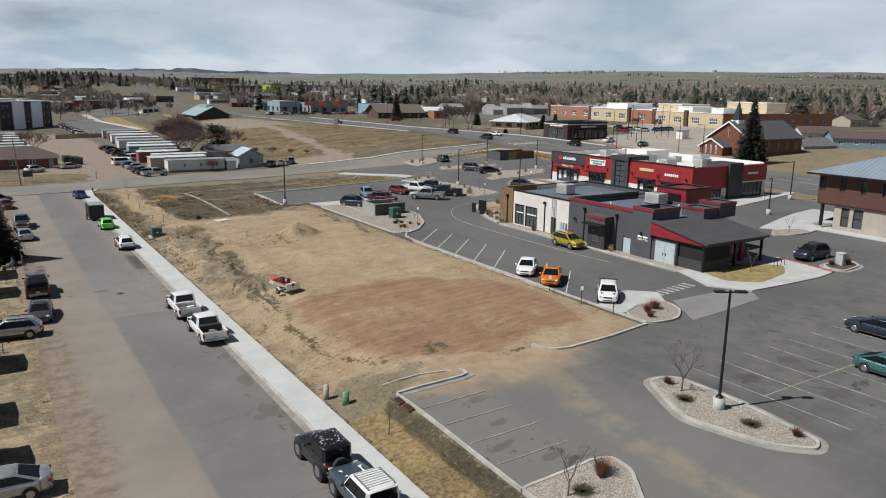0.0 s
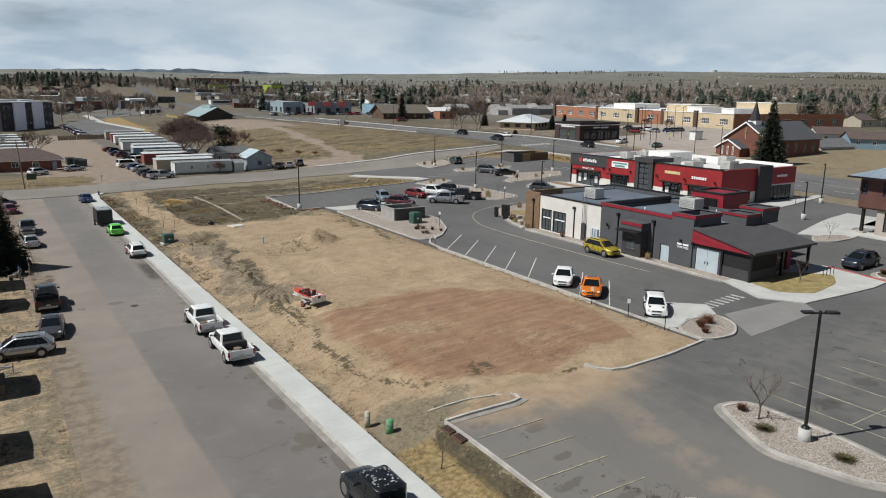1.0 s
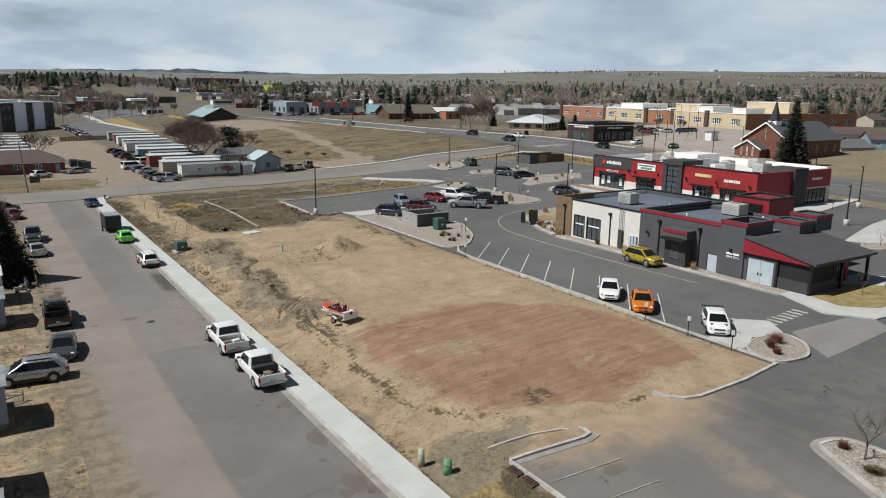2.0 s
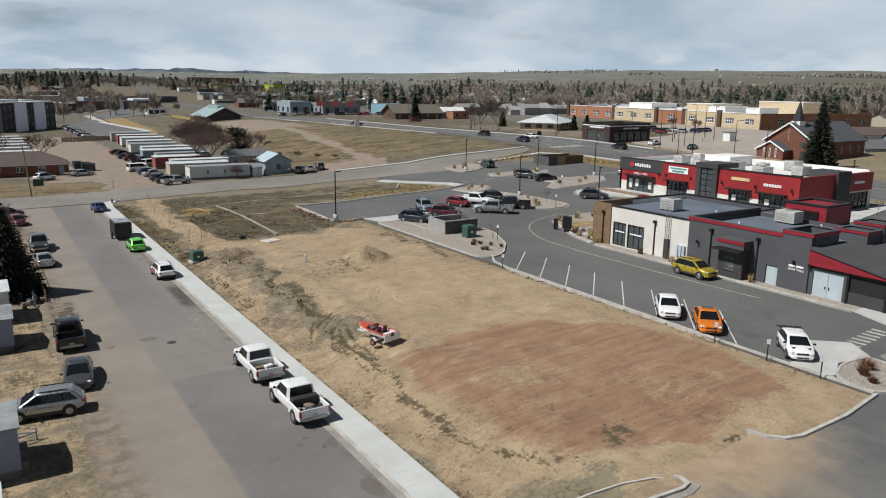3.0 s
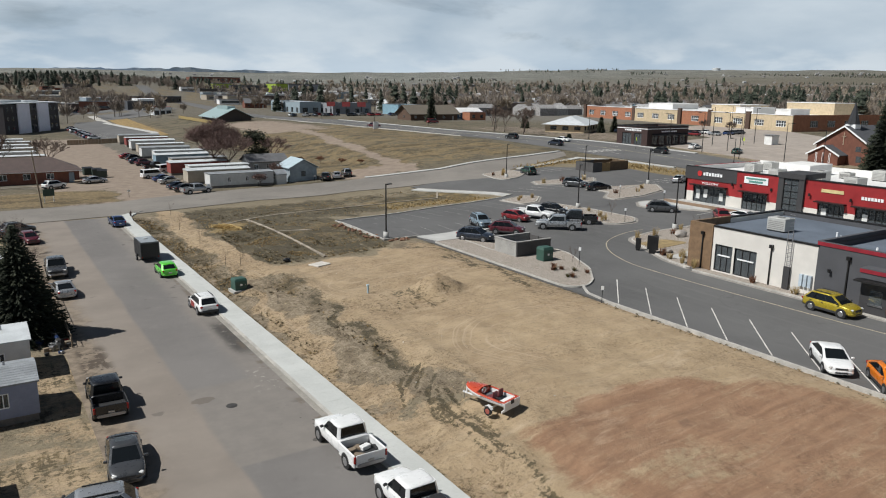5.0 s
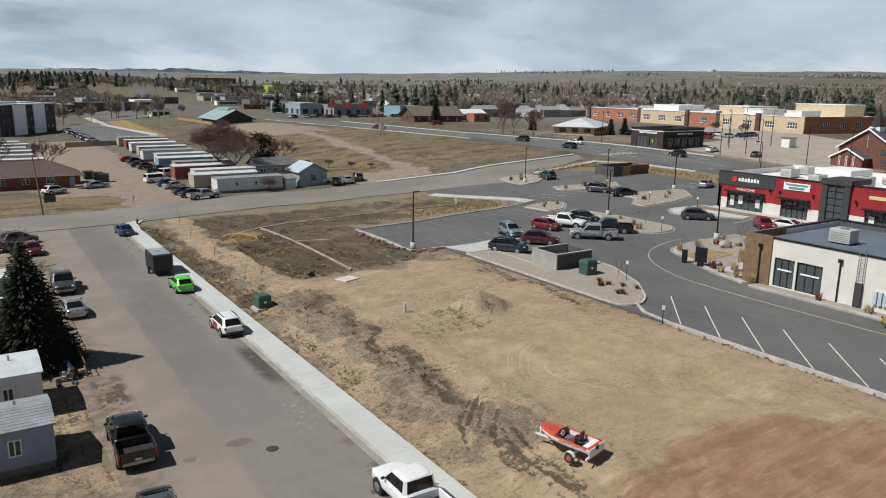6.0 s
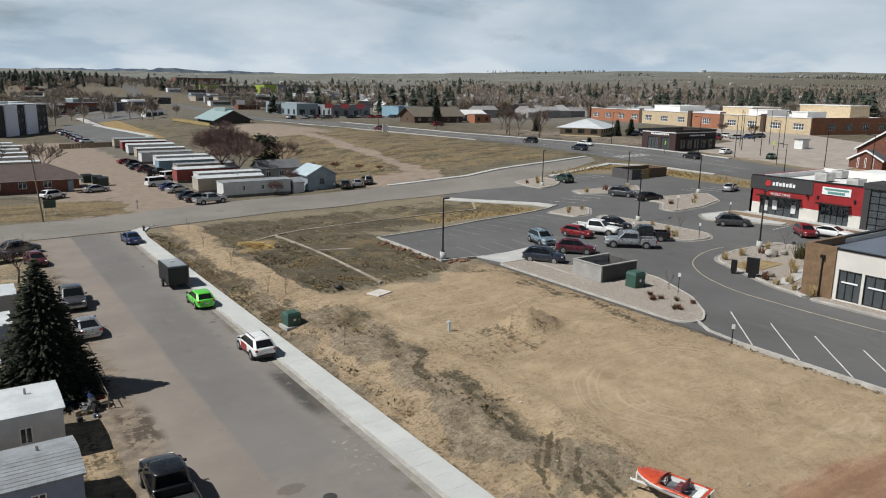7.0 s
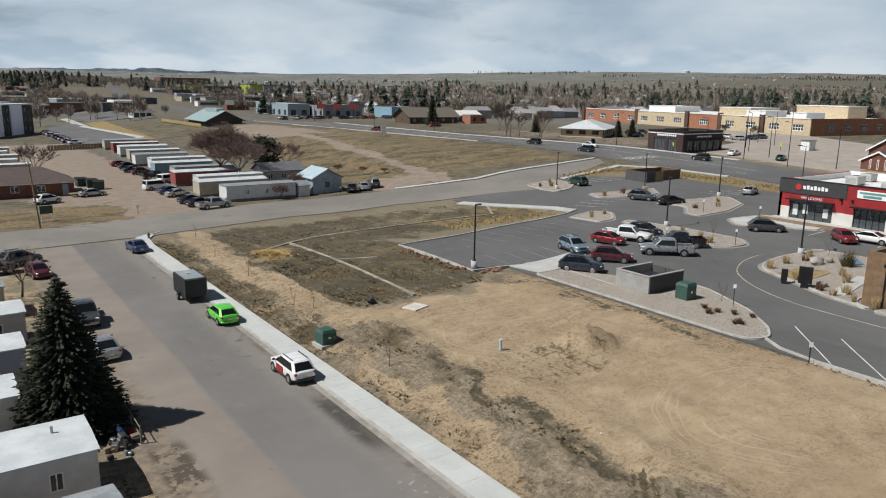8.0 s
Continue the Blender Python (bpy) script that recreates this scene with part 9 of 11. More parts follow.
def block(name, x0, x1, y0, y1, h, wall, label, roof=None, z=None, bays=0, bay_w=1.6, sill=1.0, head=2.6, base=None, side_bays=0, category="building", trim=None, group=""):
    """A flat-roofed building with openings in its south and west sides."""
    z = min(gz(x0, y0), gz(x1, y0)) if z is None else z
    ob = thing(name, None, label, category, group)
    sh = [(x0 + (x1 - x0) * (k + 0.5) / bays - bay_w / 2, x0 + (x1 - x0) * (k + 0.5) / bays + bay_w / 2, z + sill, z + head) for k in range(bays)]
    wh = [(y0 + (y1 - y0) * (k + 0.5) / side_bays - bay_w / 2, y0 + (y1 - y0) * (k + 0.5) / side_bays + bay_w / 2, z + sill, z + head) for k in range(side_bays)]
    wall_panel("wall", ob, "y", y0, 0.4, x0, x1, z - 1.5, z + h, sh, wall)
    wall_panel("wall", ob, "x", x0, 0.4, y0 + 0.4, y1, z - 1.5, z + h, wh, wall)
    wall_panel("wall", ob, "x", x1, -0.4, y0 + 0.4, y1, z - 1.5, z + h, [], wall)
    wall_panel("wall", ob, "y", y1, -0.4, x0 + 0.4, x1 - 0.4, z - 1.5, z + h, [], wall)
    part("roof", boxed(x0 + 0.4, x1 - 0.4, y0 + 0.4, y1 - 0.4, z + h - 0.6, z + h - 0.35), roof or ROOF_W, ob)
    cap(ob, x0, x1, y0, y1, z + h, trim or STEEL, 0.45, 0.15)
    for a in sh:
        window(ob, "y", y0, 1, *a, 2, 0, None, "window", 0.12, 0.1)
    for a in wh:
        window(ob, "x", x0, 1, *a, 2, 0, None, "window", 0.12, 0.1)
    return ob


def gable_house(name, x, y, w, d, h, rise, wall, roof, label, turn=0.0, z=None, category="house", group="", wins=2, doors=True, over=0.4, far=False):
    """A pitched house whose ridge runs along its local x, with windows and a door."""
    z = gz(x, y) if z is None else z
    ob = thing(name, pose(x, y, z, 0, 0, turn), label, category, group)
    a, b = w / 2, d / 2
    holes = [(-a + w * (k + 0.5) / (wins + 1) - 0.55, -a + w * (k + 0.5) / (wins + 1) + 0.55, 1.0, 2.1) for k in range(wins)]
    wall_panel("wall", ob, "y", -b, 0.2, -a, a, -1.0, h, holes, wall)
    wall_panel("wall", ob, "y", b, -0.2, -a, a, -1.0, h, [], wall)
    for s in (-1, 1):
        bm = loft([[(s * a, -b + 0.2, -1.0), (s * a, b - 0.2, -1.0), (s * a, b - 0.2, h), (s * a, 0, h + rise * (b - 0.2) / b), (s * a, -b + 0.2, h)], [(s * (a - 0.2), -b + 0.2, -1.0), (s * (a - 0.2), b - 0.2, -1.0), (s * (a - 0.2), b - 0.2, h), (s * (a - 0.2), 0, h + rise * (b - 0.2) / b), (s * (a - 0.2), -b + 0.2, h)]])
        g = part("gable_wall", bm, wall, ob)
        if not far:
            part("gable_window", boxed(s * a - 0.04, s * a + 0.04, -0.5, 0.5, 1.0, 2.1), GLASS, g)
    for q in holes:
        if far:
            part("window", boxed(q[0], q[1], -b + 0.06, -b + 0.1, q[2], q[3]), GLASS, ob)
            continue
        window(ob, "y", -b, 1, *q, 1, 0, SIGN_W, "window", 0.03, 0.08)
    if doors:
        part("door", boxed(a - w / (wins + 1) * 0.5 - 0.45, a - w / (wins + 1) * 0.5 + 0.45, -b - 0.04, -b + 0.02, 0, 2.0), plain("house_door", (0.35, 0.33, 0.3), 0.6), ob)
    k = rise / b
    for s in (-1, 1):
        bm = loft([[(-a - over, s * (b + over), h - over * k), (-a - over, 0, h + rise), (-a - over, 0, h + rise + 0.15), (-a - over, s * (b + over), h - over * k + 0.15)], [(a + over, s * (b + over), h - over * k), (a + over, 0, h + rise), (a + over, 0, h + rise + 0.15), (a + over, s * (b + over), h - over * k + 0.15)]])
        part("roof_slope", bm, roof, ob)
    return ob


def hip_roof(x0, x1, y0, y1, z, rise, material, parent, name="roof"):
    m = min(x1 - x0, y1 - y0) / 2
    bm = bmesh.new()
    lo = [bm.verts.new(p) for p in ((x0, y0, z), (x1, y0, z), (x1, y1, z), (x0, y1, z))]
    if x1 - x0 > y1 - y0:
        r0, r1 = bm.verts.new((x0 + m, (y0 + y1) / 2, z + rise)), bm.verts.new((x1 - m, (y0 + y1) / 2, z + rise))
        fs = ((lo[0], lo[1], r1, r0), (lo[1], lo[2], r1), (lo[2], lo[3], r0, r1), (lo[3], lo[0], r0))
    else:
        r0, r1 = bm.verts.new(((x0 + x1) / 2, y0 + m, z + rise)), bm.verts.new(((x0 + x1) / 2, y1 - m, z + rise))
        fs = ((lo[0], lo[1], r0), (lo[1], lo[2], r1, r0), (lo[2], lo[3], r1), (lo[3], lo[0], r0, r1))
    for f in fs:
        bm.faces.new(f)
    bm.faces.new(lo[::-1])
    return part(name, bm, material, parent)


BRICK = plain("red_brick", (0.17, 0.068, 0.045), 0.9, 0, 0.2, 1.2, 8, 0.3)
ORANGE_B = plain("orange_brick", (0.36, 0.155, 0.088), 0.9, 0, 0.16, 1.0, 8, 0.3)
BEIGE_B = plain("beige_brick", (0.54, 0.43, 0.285), 0.9, 0, 0.12, 1.0, 8, 0.3)
BROWN_R = plain("brown_shingle", (0.10, 0.072, 0.065), 0.9, 0, 0.16, 0.8, 12, 0.3)
GREY_R = plain("grey_shingle", (0.13, 0.13, 0.135), 0.9, 0, 0.16, 0.8, 12, 0.3)
BLUE_S = plain("blue_siding", (0.20, 0.29, 0.35), 0.8, 0, 0.08)
TEAL_R = plain("teal_metal_roof", (0.33, 0.43, 0.43), 0.45, 0.3, 0.08)
# mobile homes across the cross street
looks = [(WHITE_S, PALE_R, "white"), (TAN_S, SNOWY, "tan"), (WHITE_S, SNOWY, "white"), (plain("faded_red_siding", (0.25, 0.06, 0.05), 0.8), SNOWY, "faded red"), (TAN_S, PALE_R, "tan"), (BLUE_S, SNOWY, "pale blue"), (WHITE_S, SNOWY, "white")]
for k, (y, x1) in enumerate(((177.6, 49.8), (185.6, 47.5), (194.0, 50.0), (203.0, 48.0), (212.5, 50.5), (223.0, 49.0), (234.0, 51.0), (246.0, 50.0), (259.0, 51.5), (273.0, 52.0), (287.0, 53.0), (300.0, 53.0))):
    wall, roof, nm = looks[k % 7]
    mobile_home(x1, y, 4.0, 13.0, wall, roof, 2.75, 0.2 + 0.15 * (k % 2), nm + " mobile home with pale roof on dirt lane", gz(x1 - 6, y), "mobile homes beyond the cross street", 0.0, 3)
gable_house("small_house", 56.6, 179.4, 6.6, 6.0, 2.9, 1.6, plain("grey_blue_siding", (0.30, 0.35, 0.38), 0.8), plain("pale_blue_roof", (0.36, 0.44, 0.48), 0.7, 0, 0.12), "small grey-blue house with pale gable roof", 90, None, "house")
gable_house("garden_shed", 51.4, 176.6, 2.2, 2.6, 2.0, 0.8, WHITE_S, PALE_R, "small white shed beside a mobile home", 0, None, "shed", "", 0, False, 0.15)
gable_house("small_house", 55.0, 196.0, 9.0, 6.0, 2.7, 1.4, GREY_S, GREY_R, "small grey house behind bare trees", 0, None, "house")
for k in range(6):
    mobile_home(13.0 - 1.5 * (k % 2), 236.0 + 12.5 * k, 4.0, 15.0, WHITE_S if k % 2 else TAN_S, SNOWY, 2.75, 0.15, "pale mobile home with white roof behind brick house", 0.0, "mobile homes behind the brick house")


def brick_house():
    ob = thing("brick_house", None, "long low brick house with brown shingle roof", "house")
    hs = [(-2.5 + 4.2 * k, -1.1 + 4.2 * k, 0.9, 2.1) for k in range(4)]
    wall_panel("wall", ob, "y", 199.6, 0.3, -22, 16.2, -0.2, 2.5, hs + [(14.2, 15.3, 0.0, 2.1)], BRICK)
    wall_panel("wall", ob, "x", 16.2, -0.3, 199.9, 209, -0.2, 2.5, [(203, 204.4, 0.9, 2.1)], BRICK)
    wall_panel("wall", ob, "y", 209, -0.3, -22, 15.9, -0.2, 2.5, [], BRICK)
    for a in hs:
        window(ob, "y", 199.6, 1, *a, 1, 0, SIGN_W)
    part("door", boxed(14.25, 15.25, 199.7, 199.76, 0, 2.05), plain("blue_grey_door", (0.30, 0.36, 0.40), 0.6), ob)
    hip_roof(-22.6, 16.9, 198.9, 209.8, 2.5, 2.6, BROWN_R, ob)
    part("eave", boxed(-22.5, 16.8, 199.0, 209.7, 2.38, 2.5), SIGN_W, ob)


brick_house()
for x, y, h in ((19.3, 212.0, 10), (20.7, 208.4, 0), (21.3, 204.8, -8)):
    ob = thing("dumpster", pose(x, y, gz(x, y), 0, 0, h), "dark steel dumpster behind the brick house", "dumpster", "dumpsters by the brick house")
    part("tub", loft([[(-0.95, -0.8, 0.15), (0.95, -0.8, 0.15), (0.95, 0.7, 0.15), (-0.95, 0.7, 0.15)], [(-1.0, -0.95, 1.5), (1.0, -0.95, 1.5), (1.0, 0.75, 1.7), (-1.0, 0.75, 1.7)]]), plain("dumpster_green", (0.03, 0.05, 0.04), 0.6), ob)
    part("lid", loft([[(-1.03, -1.0, 1.5), (1.03, -1.0, 1.5), (1.03, 0.8, 1.7), (-1.03, 0.8, 1.7)], [(-1.03, -1.0, 1.57), (1.03, -1.0, 1.57), (1.03, 0.8, 1.77), (-1.03, 0.8, 1.77)]]), BLACK, ob)
    for s in (-0.7, 0.7):
        part("foot", boxed(s - 0.1, s + 0.1, -0.6, 0.5, 0.0, 0.15), BLACK, ob)
flat = thing("flat_trailer", pose(16.7, 197.0, gz(16.7, 197.0), 0, 0, 12), "small flat trailer parked before the brick house", "trailer")
part("deck", boxed(-1.8, 1.8, -0.9, 0.9, 0.55, 0.68), OAK, flat)
part("tongue", boxed(1.8, 2.8, -0.05, 0.05, 0.5, 0.6), BLACK, flat)
for s in (-0.95, 0.95):
    part("tyre", rod((0, s - 0.1, 0.3), (0, s + 0.1, 0.3), 0.3, None, 14), RUBBER, flat)
vehicle("suv", "suv", 10.6, 190.5, 30, P_WHITE, "white sport utility car before the brick house", "car")
vehicle("sedan", "sedan", 18.6, 196.0, 10, P_SILVER, "pale old sedan beside the brick house", "car")
for k, (x, y, h, kind, c, nm) in enumerate(((32.8, 170.6, 14, "crew", P_SILVER, "silver pickup truck"), (31.6, 174.6, 20, "sedan", P_BLACK, "black sedan"), (31.4, 178.6, 16, "sedan", P_DKBLUE, "dark blue sedan"), (31.6, 187.5, 20, "sedan", P_SILVER, "silver sedan"), (31.4, 192.0, 18, "sedan", P_BLUE, "blue sedan"),
                                            (30.6, 198.5, 12, "van", P_WHITE, "white van"), (34.6, 216.0, 15, "pickup", P_BLACK, "black pickup truck"), (34.0, 226.0, 20, "suv", P_MAROON, "maroon sport utility car"), (33.6, 232.0, 15, "sedan", P_DKBLUE, "dark blue sedan"), (34.0, 239.0, 18, "suv", P_BLACK, "black sport utility car"), (33.8, 247.0, 12, "sedan", P_RED, "red sedan"), (35.4, 208.0, 30, "van", P_WHITE, "white van"), (60.8, 174.0, 60, "suv", P_BLACK, "black sport utility car"), (63.6, 174.6, 70, "sedan", P_SILVER, "silver sedan"), (66.4, 175.6, 75, "suv", P_GREY, "grey sport utility car"))):
    vehicle(nm.replace(" ", "_").split("_", 1)[1], kind, x, y, h, c, nm + " parked before the mobile homes", "car", "cars before the mobile homes")
RED_TWIG = leafy("reddish_twigs", (0.115, 0.072, 0.062), (0.235, 0.155, 0.135), 0.9)
bare_tree(45.8, 206.5, 13.5, 71, "wide bare tree with reddish-brown twigs", 5, 5, 1.05, 0.8, "bare_tree", None, 0.028, RED_TWIG)
bare_tree(47.5, 199.5, 10.5, 72, "dense bare tree with reddish twigs among the mobile homes", 5, 4, 1.0, 0.8, "bare_tree", None, 0.028, RED_TWIG)
bare_tree(60.5, 205.0, 8.0, 73, "bare tree beside the open field", 5, 3, 0.8, 0.9, "bare_tree", None, 0.03, RED_TWIG)
bare_tree(12.0, 222.0, 9.0, 74, "bare tree behind the brick house", 5, 3, 0.8, 0.9, "bare_tree", None, 0.03)
bare_tree(2.0, 226.0, 9.0, 75, "bare tree behind the brick house", 5, 3, 0.8, 0.9, "bare_tree", None, 0.03)
bare_tree(52.5, 181.5, 4.5, 76, "bare shrubby tree before the mobile homes", 4, 4, 1.0, 1.0, "bare_tree", None, 0.025, RED_TWIG)
bare_tree(46.5, 174.6, 3.2, 77, "bare brown bush before a white trailer", 4, 4, 1.1, 1.0, "bare_tree", None, 0.025, RED_TWIG)
for k, (x, y, h) in enumerate(((72, 190, 2.2), (69, 196, 2.6), (66, 202, 2.4), (75, 186, 1.8))):
    bare_tree(x, y, h, 80 + k, "low bare orange-brown bush in the field", 3, 4, 1.2, 1.0, "bare_tree", None, 0.03, RUST)


def round_pine(x, y, h, w, seed, label):
    """A trunk under an uneven crown of needle clumps."""
    r = random.Random(seed)
    ob = thing("pine_tree", pose(x, y, gz(x, y)), label, "tree", "spruces")
    part("trunk", rod((0, 0, -0.2), (0, 0, h * 0.7), 0.03 * h, 0.012 * h, 8), BARK, ob)
    bm = bmesh.new()
    for _ in range(46):
        a, q, t = r.uniform(0, math.tau), math.sqrt(r.random()), r.random()
        wide = w * math.sin(math.pi * (0.18 + 0.72 * t)) ** 0.7
        c = Vector((math.cos(a) * q * wide, math.sin(a) * q * wide, h * (0.14 + 0.8 * t)))
        for _ in range(60):
            d = Vector((r.gauss(0, 1), r.gauss(0, 1), r.gauss(0, 0.7))) * 0.085 * h
            s = Vector((r.uniform(-1, 1), r.uniform(-1, 1), r.uniform(-0.5, 0.5))) * 0.045 * h
            bm.faces.new([bm.verts.new(c + d + v) for v in (s, Vector((s.y, -s.x, 0.03 * h)), -s)])
    part("crown", bm, NEEDLE, ob)


round_pine(57.6, 210.0, 8.2, 3.8, 81, "round dark pine beside the open field")
pole = thing("utility_pole", pose(6.6, 166.0, 0), "leaning wooden utility pole beside the street", "utility pole")
part("pole", rod((0, 0, -0.3), (-0.7, 0, 9.5), 0.14, 0.09), OAK, pole)
part("street_light_arm", rod((-0.68, 0, 9.2), (-0.2, -1.6, 9.6), 0.04), STEEL, pole)
gs = thing("sign_board", pose(8.2, 172.2, 0, 0, 0, 10), "dark green sign board on two posts", "sign")
part("board", boxed(-0.9, 0.9, -0.05, 0.05, 1.1, 2.3), plain("sign_green", (0.04, 0.07, 0.05), 0.6), gs)
for s in (-0.75, 0.75):
    part("post", boxed(s - 0.05, s + 0.05, -0.05, 0.05, -0.2, 1.1), WHITE, gs)
bb = thing("sign_board", pose(111.5, 248.0, gz(111.5, 248), 0, 0, 20), "white sale sign board standing in the field", "sign")
part("board", boxed(-1.2, 1.2, -0.06, 0.06, 0.9, 3.2), SIGN_W, bb)
for s in (-1.0, 1.0):
    part("post", boxed(s - 0.07, s + 0.07, -0.07, 0.07, -0.2, 0.95), OAK, bb)
for x, y in ((21.0, 158.0), (35.5, 158.6), (46, 160.5), (58, 160.0)):
    sign_post(x, y + 13.5, 1.4, (0.5, 0.4), WHITE, 10, "small white mailbox sign beside the street")

# hotel and its lot
hotel = thing("hotel", None, "three-storey hotel with white bays and dark panels", "building")
# the bays are white; the lilac cast of shade is put into HOTEL_W
HOTEL_D, HOTEL_W = plain("dark_panel", (0.035, 0.03, 0.034), 0.7), plain("white_panel_shade_tint", (0.82, 0.80, 0.88), 0.7, 0, 0.04)
hotel.matrix_basis = pose(9.5, 366.0, 0.0, 0, 0, 55)
part("body", boxed(0, 38.5, 0, 16, -0.5, 11.6), HOTEL_D, hotel)
for x0, x1 in ((8.6, 16.6), (22.2, 30.2)):
    part("bay", boxed(x0, x1, -0.5, 0, 0, 11.9), HOTEL_W, hotel)
for k in range(3):
    for x in (2.4, 5.6, 18.2, 20.6, 32.6, 35.8):
        part("window", boxed(x - 0.6, x + 0.6, -0.06, 0.02, 1.4 + 3.7 * k, 3.2 + 3.7 * k), GLASS, hotel)
    for y in (3, 8, 13):
        part("window", boxed(-0.06, 0.02, y - 0.6, y + 0.6, 1.4 + 3.7 * k, 3.2 + 3.7 * k), GLASS, hotel)
part("roof", boxed(-0.4, 38.9, -0.6, 16.4, 11.9, 12.3), SNOWY, hotel)
part("roof", boxed(5, 20, 5, 14, 12.3, 13.2), SNOWY, hotel)
part("roof", boxed(24, 34, 6, 15, 12.3, 12.9), SNOWY, hotel)
wlot = tagged(sheet("parking_lot", [(33, 322), (48, 316), (58, 338), (56, 452), (44, 452), (32, 372)], 0.12, ROAD, None, "", 0.4, 8.0), "grey hotel parking lot with parked cars", "parking lot", "", "structure")
ribbon("pavement", [(50, 312), (60, 338), (55, 430)], 3.0, 0.2, 0.3, CONCRETE, wlot)
for k in range(9):
    ribbon("parking_line", [(40, 330 + 3 * k), (45.5, 330 + 3 * k)], 0.15, 0.135, 0.02, WHITE_LINE, wlot)
fnc = thing("fence", None, "tan wooden fence behind the dirt lane", "fence")
for k in range(24):
    part("fence_panel", boxed(24.5 + k * 0.9, 25.3 + k * 0.9, 302.0 + 0.2 * k, 302.08 + 0.2 * k, -0.1, 1.8), plain("tan_fence", (0.27, 0.2, 0.13), 0.85), fnc)


def far_car(x, y, heading, color, label, group="cars further off"):
    ob = thing("parked_car", pose(x, y, gz(x, y) + 0.14, 0, 0, heading), label, "car", group)
    part("body", loft([section(-2.25, 0.75, 0.35, 0.85), section(-2.0, 0.88, 0.26, 0.95), section(0.8, 0.9, 0.26, 0.92), section(1.9, 0.86, 0.26, 0.82), section(2.25, 0.7, 0.35, 0.62)]), color, ob)
    part("glazed_cabin", loft([[(-1.8, -0.8, 0.9), (1.0, -0.8, 0.9), (1.0, 0.8, 0.9), (-1.8, 0.8, 0.9)], [(-1.25, -0.66, 1.42), (0.3, -0.66, 1.42), (0.3, 0.66, 1.42), (-1.25, 0.66, 1.42)]]), CAR_GLASS, ob)
    part("roof", boxed(-1.22, 0.28, -0.64, 0.64, 1.42, 1.48, bevel=0.02), color, ob)
    for ax in (-1.4, 1.4):
        for s in (-1, 1):
            part("wheel", rod((ax, s * 0.7, 0.2), (ax, s * 0.91, 0.2), 0.33, None, 10), RUBBER, ob)


tints = [(P_WHITE, "white"), (P_BLACK, "black"), (P_SILVER, "silver"), (P_GREY, "grey"), (P_RED, "red"), (P_DKBLUE, "dark blue"), (P_BLUE, "blue")]
r_ = random.Random(404)
for k in range(120):
    m, nm = r_.choice(tints)
    lane = k % 4
    if k > 90:
        lane = 1 if k < 100 else 2
    if lane == 0:
        x, y, h = 34.5 + r_.uniform(0, 1.5), 326 + 2.9 * (k // 4), 5
    elif lane == 1:
        x, y, h = (r_.uniform(46, 84), r_.uniform(556, 634), r_.choice([40, 130])) if k < 112 else (r_.uniform(66, 79), r_.uniform(447, 492), r_.choice([0, 90]))
    elif lane == 2:
        x, y, h = r_.uniform(128, 200), 366 + r_.uniform(0, 9), r_.choice([0, 85, 95])
    else:
        x, y, h = r_.uniform(188, 225), 182 + r_.uniform(0, 60), r_.choice([0, 90])
    far_car(x, y, h + r_.uniform(-6, 6), m, nm + " car parked in a lot further off")

tagged(sheet("lawn", [(53.5, 328), (61.5, 322), (70.5, 490), (62.5, 512)], 0.10, plain("golden_dry_grass", (0.27, 0.185, 0.075), 0.95, 0, 0.3, 0.5, 1.2), None, "", 0.5, 6.0), "golden dry grass verge beside a lot", "grass", "", "structure")
tagged(sheet("path", [(50.5, 333), (53.0, 331), (60.5, 508), (56.5, 508)], 0.12, plain("pale_lot_concrete", (0.42, 0.40, 0.36), 0.9, 0, 0.12), None, "", 0.5, 6.0), "pale concrete strip beside a lot", "path", "", "structure")
# restaurant, shops and houses along the main road
rest = gable_house("restaurant", 91.8, 350.0, 25, 14, 3.8, 3.4, plain("dark_olive_wall", (0.055, 0.045, 0.04), 0.8), TEAL_R, "dark restaurant with pale blue-green metal roof", 90, 3.6, "building", "", 4, True, 1.3)
part("clerestory", boxed(-8, 7, -1.6, 1.6, 6.6, 8.0), TEAL_R, rest)
LATTICE = plain("ochre_lattice", (0.34, 0.255, 0.10), 0.8)
for k in range(16):
    fp = thing("patio_fence", pose(82.6 - 0.05 * k, 340.0 + 3.4 * k, gz(82.6, 340 + 3.4 * k)), "ochre wooden patio fence panel by the restaurant", "fence", "patio fence panels")
    part("panel", boxed(-0.08, 0.08, -1.6, 1.6, 0.2, 1.5), LATTICE, fp)
    part("post", boxed(-0.12, 0.12, 1.6, 1.8, 0, 1.7), OAK, fp)
GREYBLUE = plain("grey_blue_metal", (0.27, 0.33, 0.37), 0.6, 0, 0.08)
GREYWALL = plain("mid_grey_wall", (0.24, 0.25, 0.27), 0.7, 0, 0.1)
block("shop", 149.7, 162, 410, 455, 6.0, GREYBLUE, "grey-blue metal shop building by the road", ROOF_W, None, 2, 3.0, 0.3, 3.0, None, 6)
block("shop", 163, 186, 396, 420, 5.8, GREYWALL, "grey shop building with red sign panels", ROOF_W, None, 4, 2.4, 0.3, 2.8, None, 4, trim=BLACK)
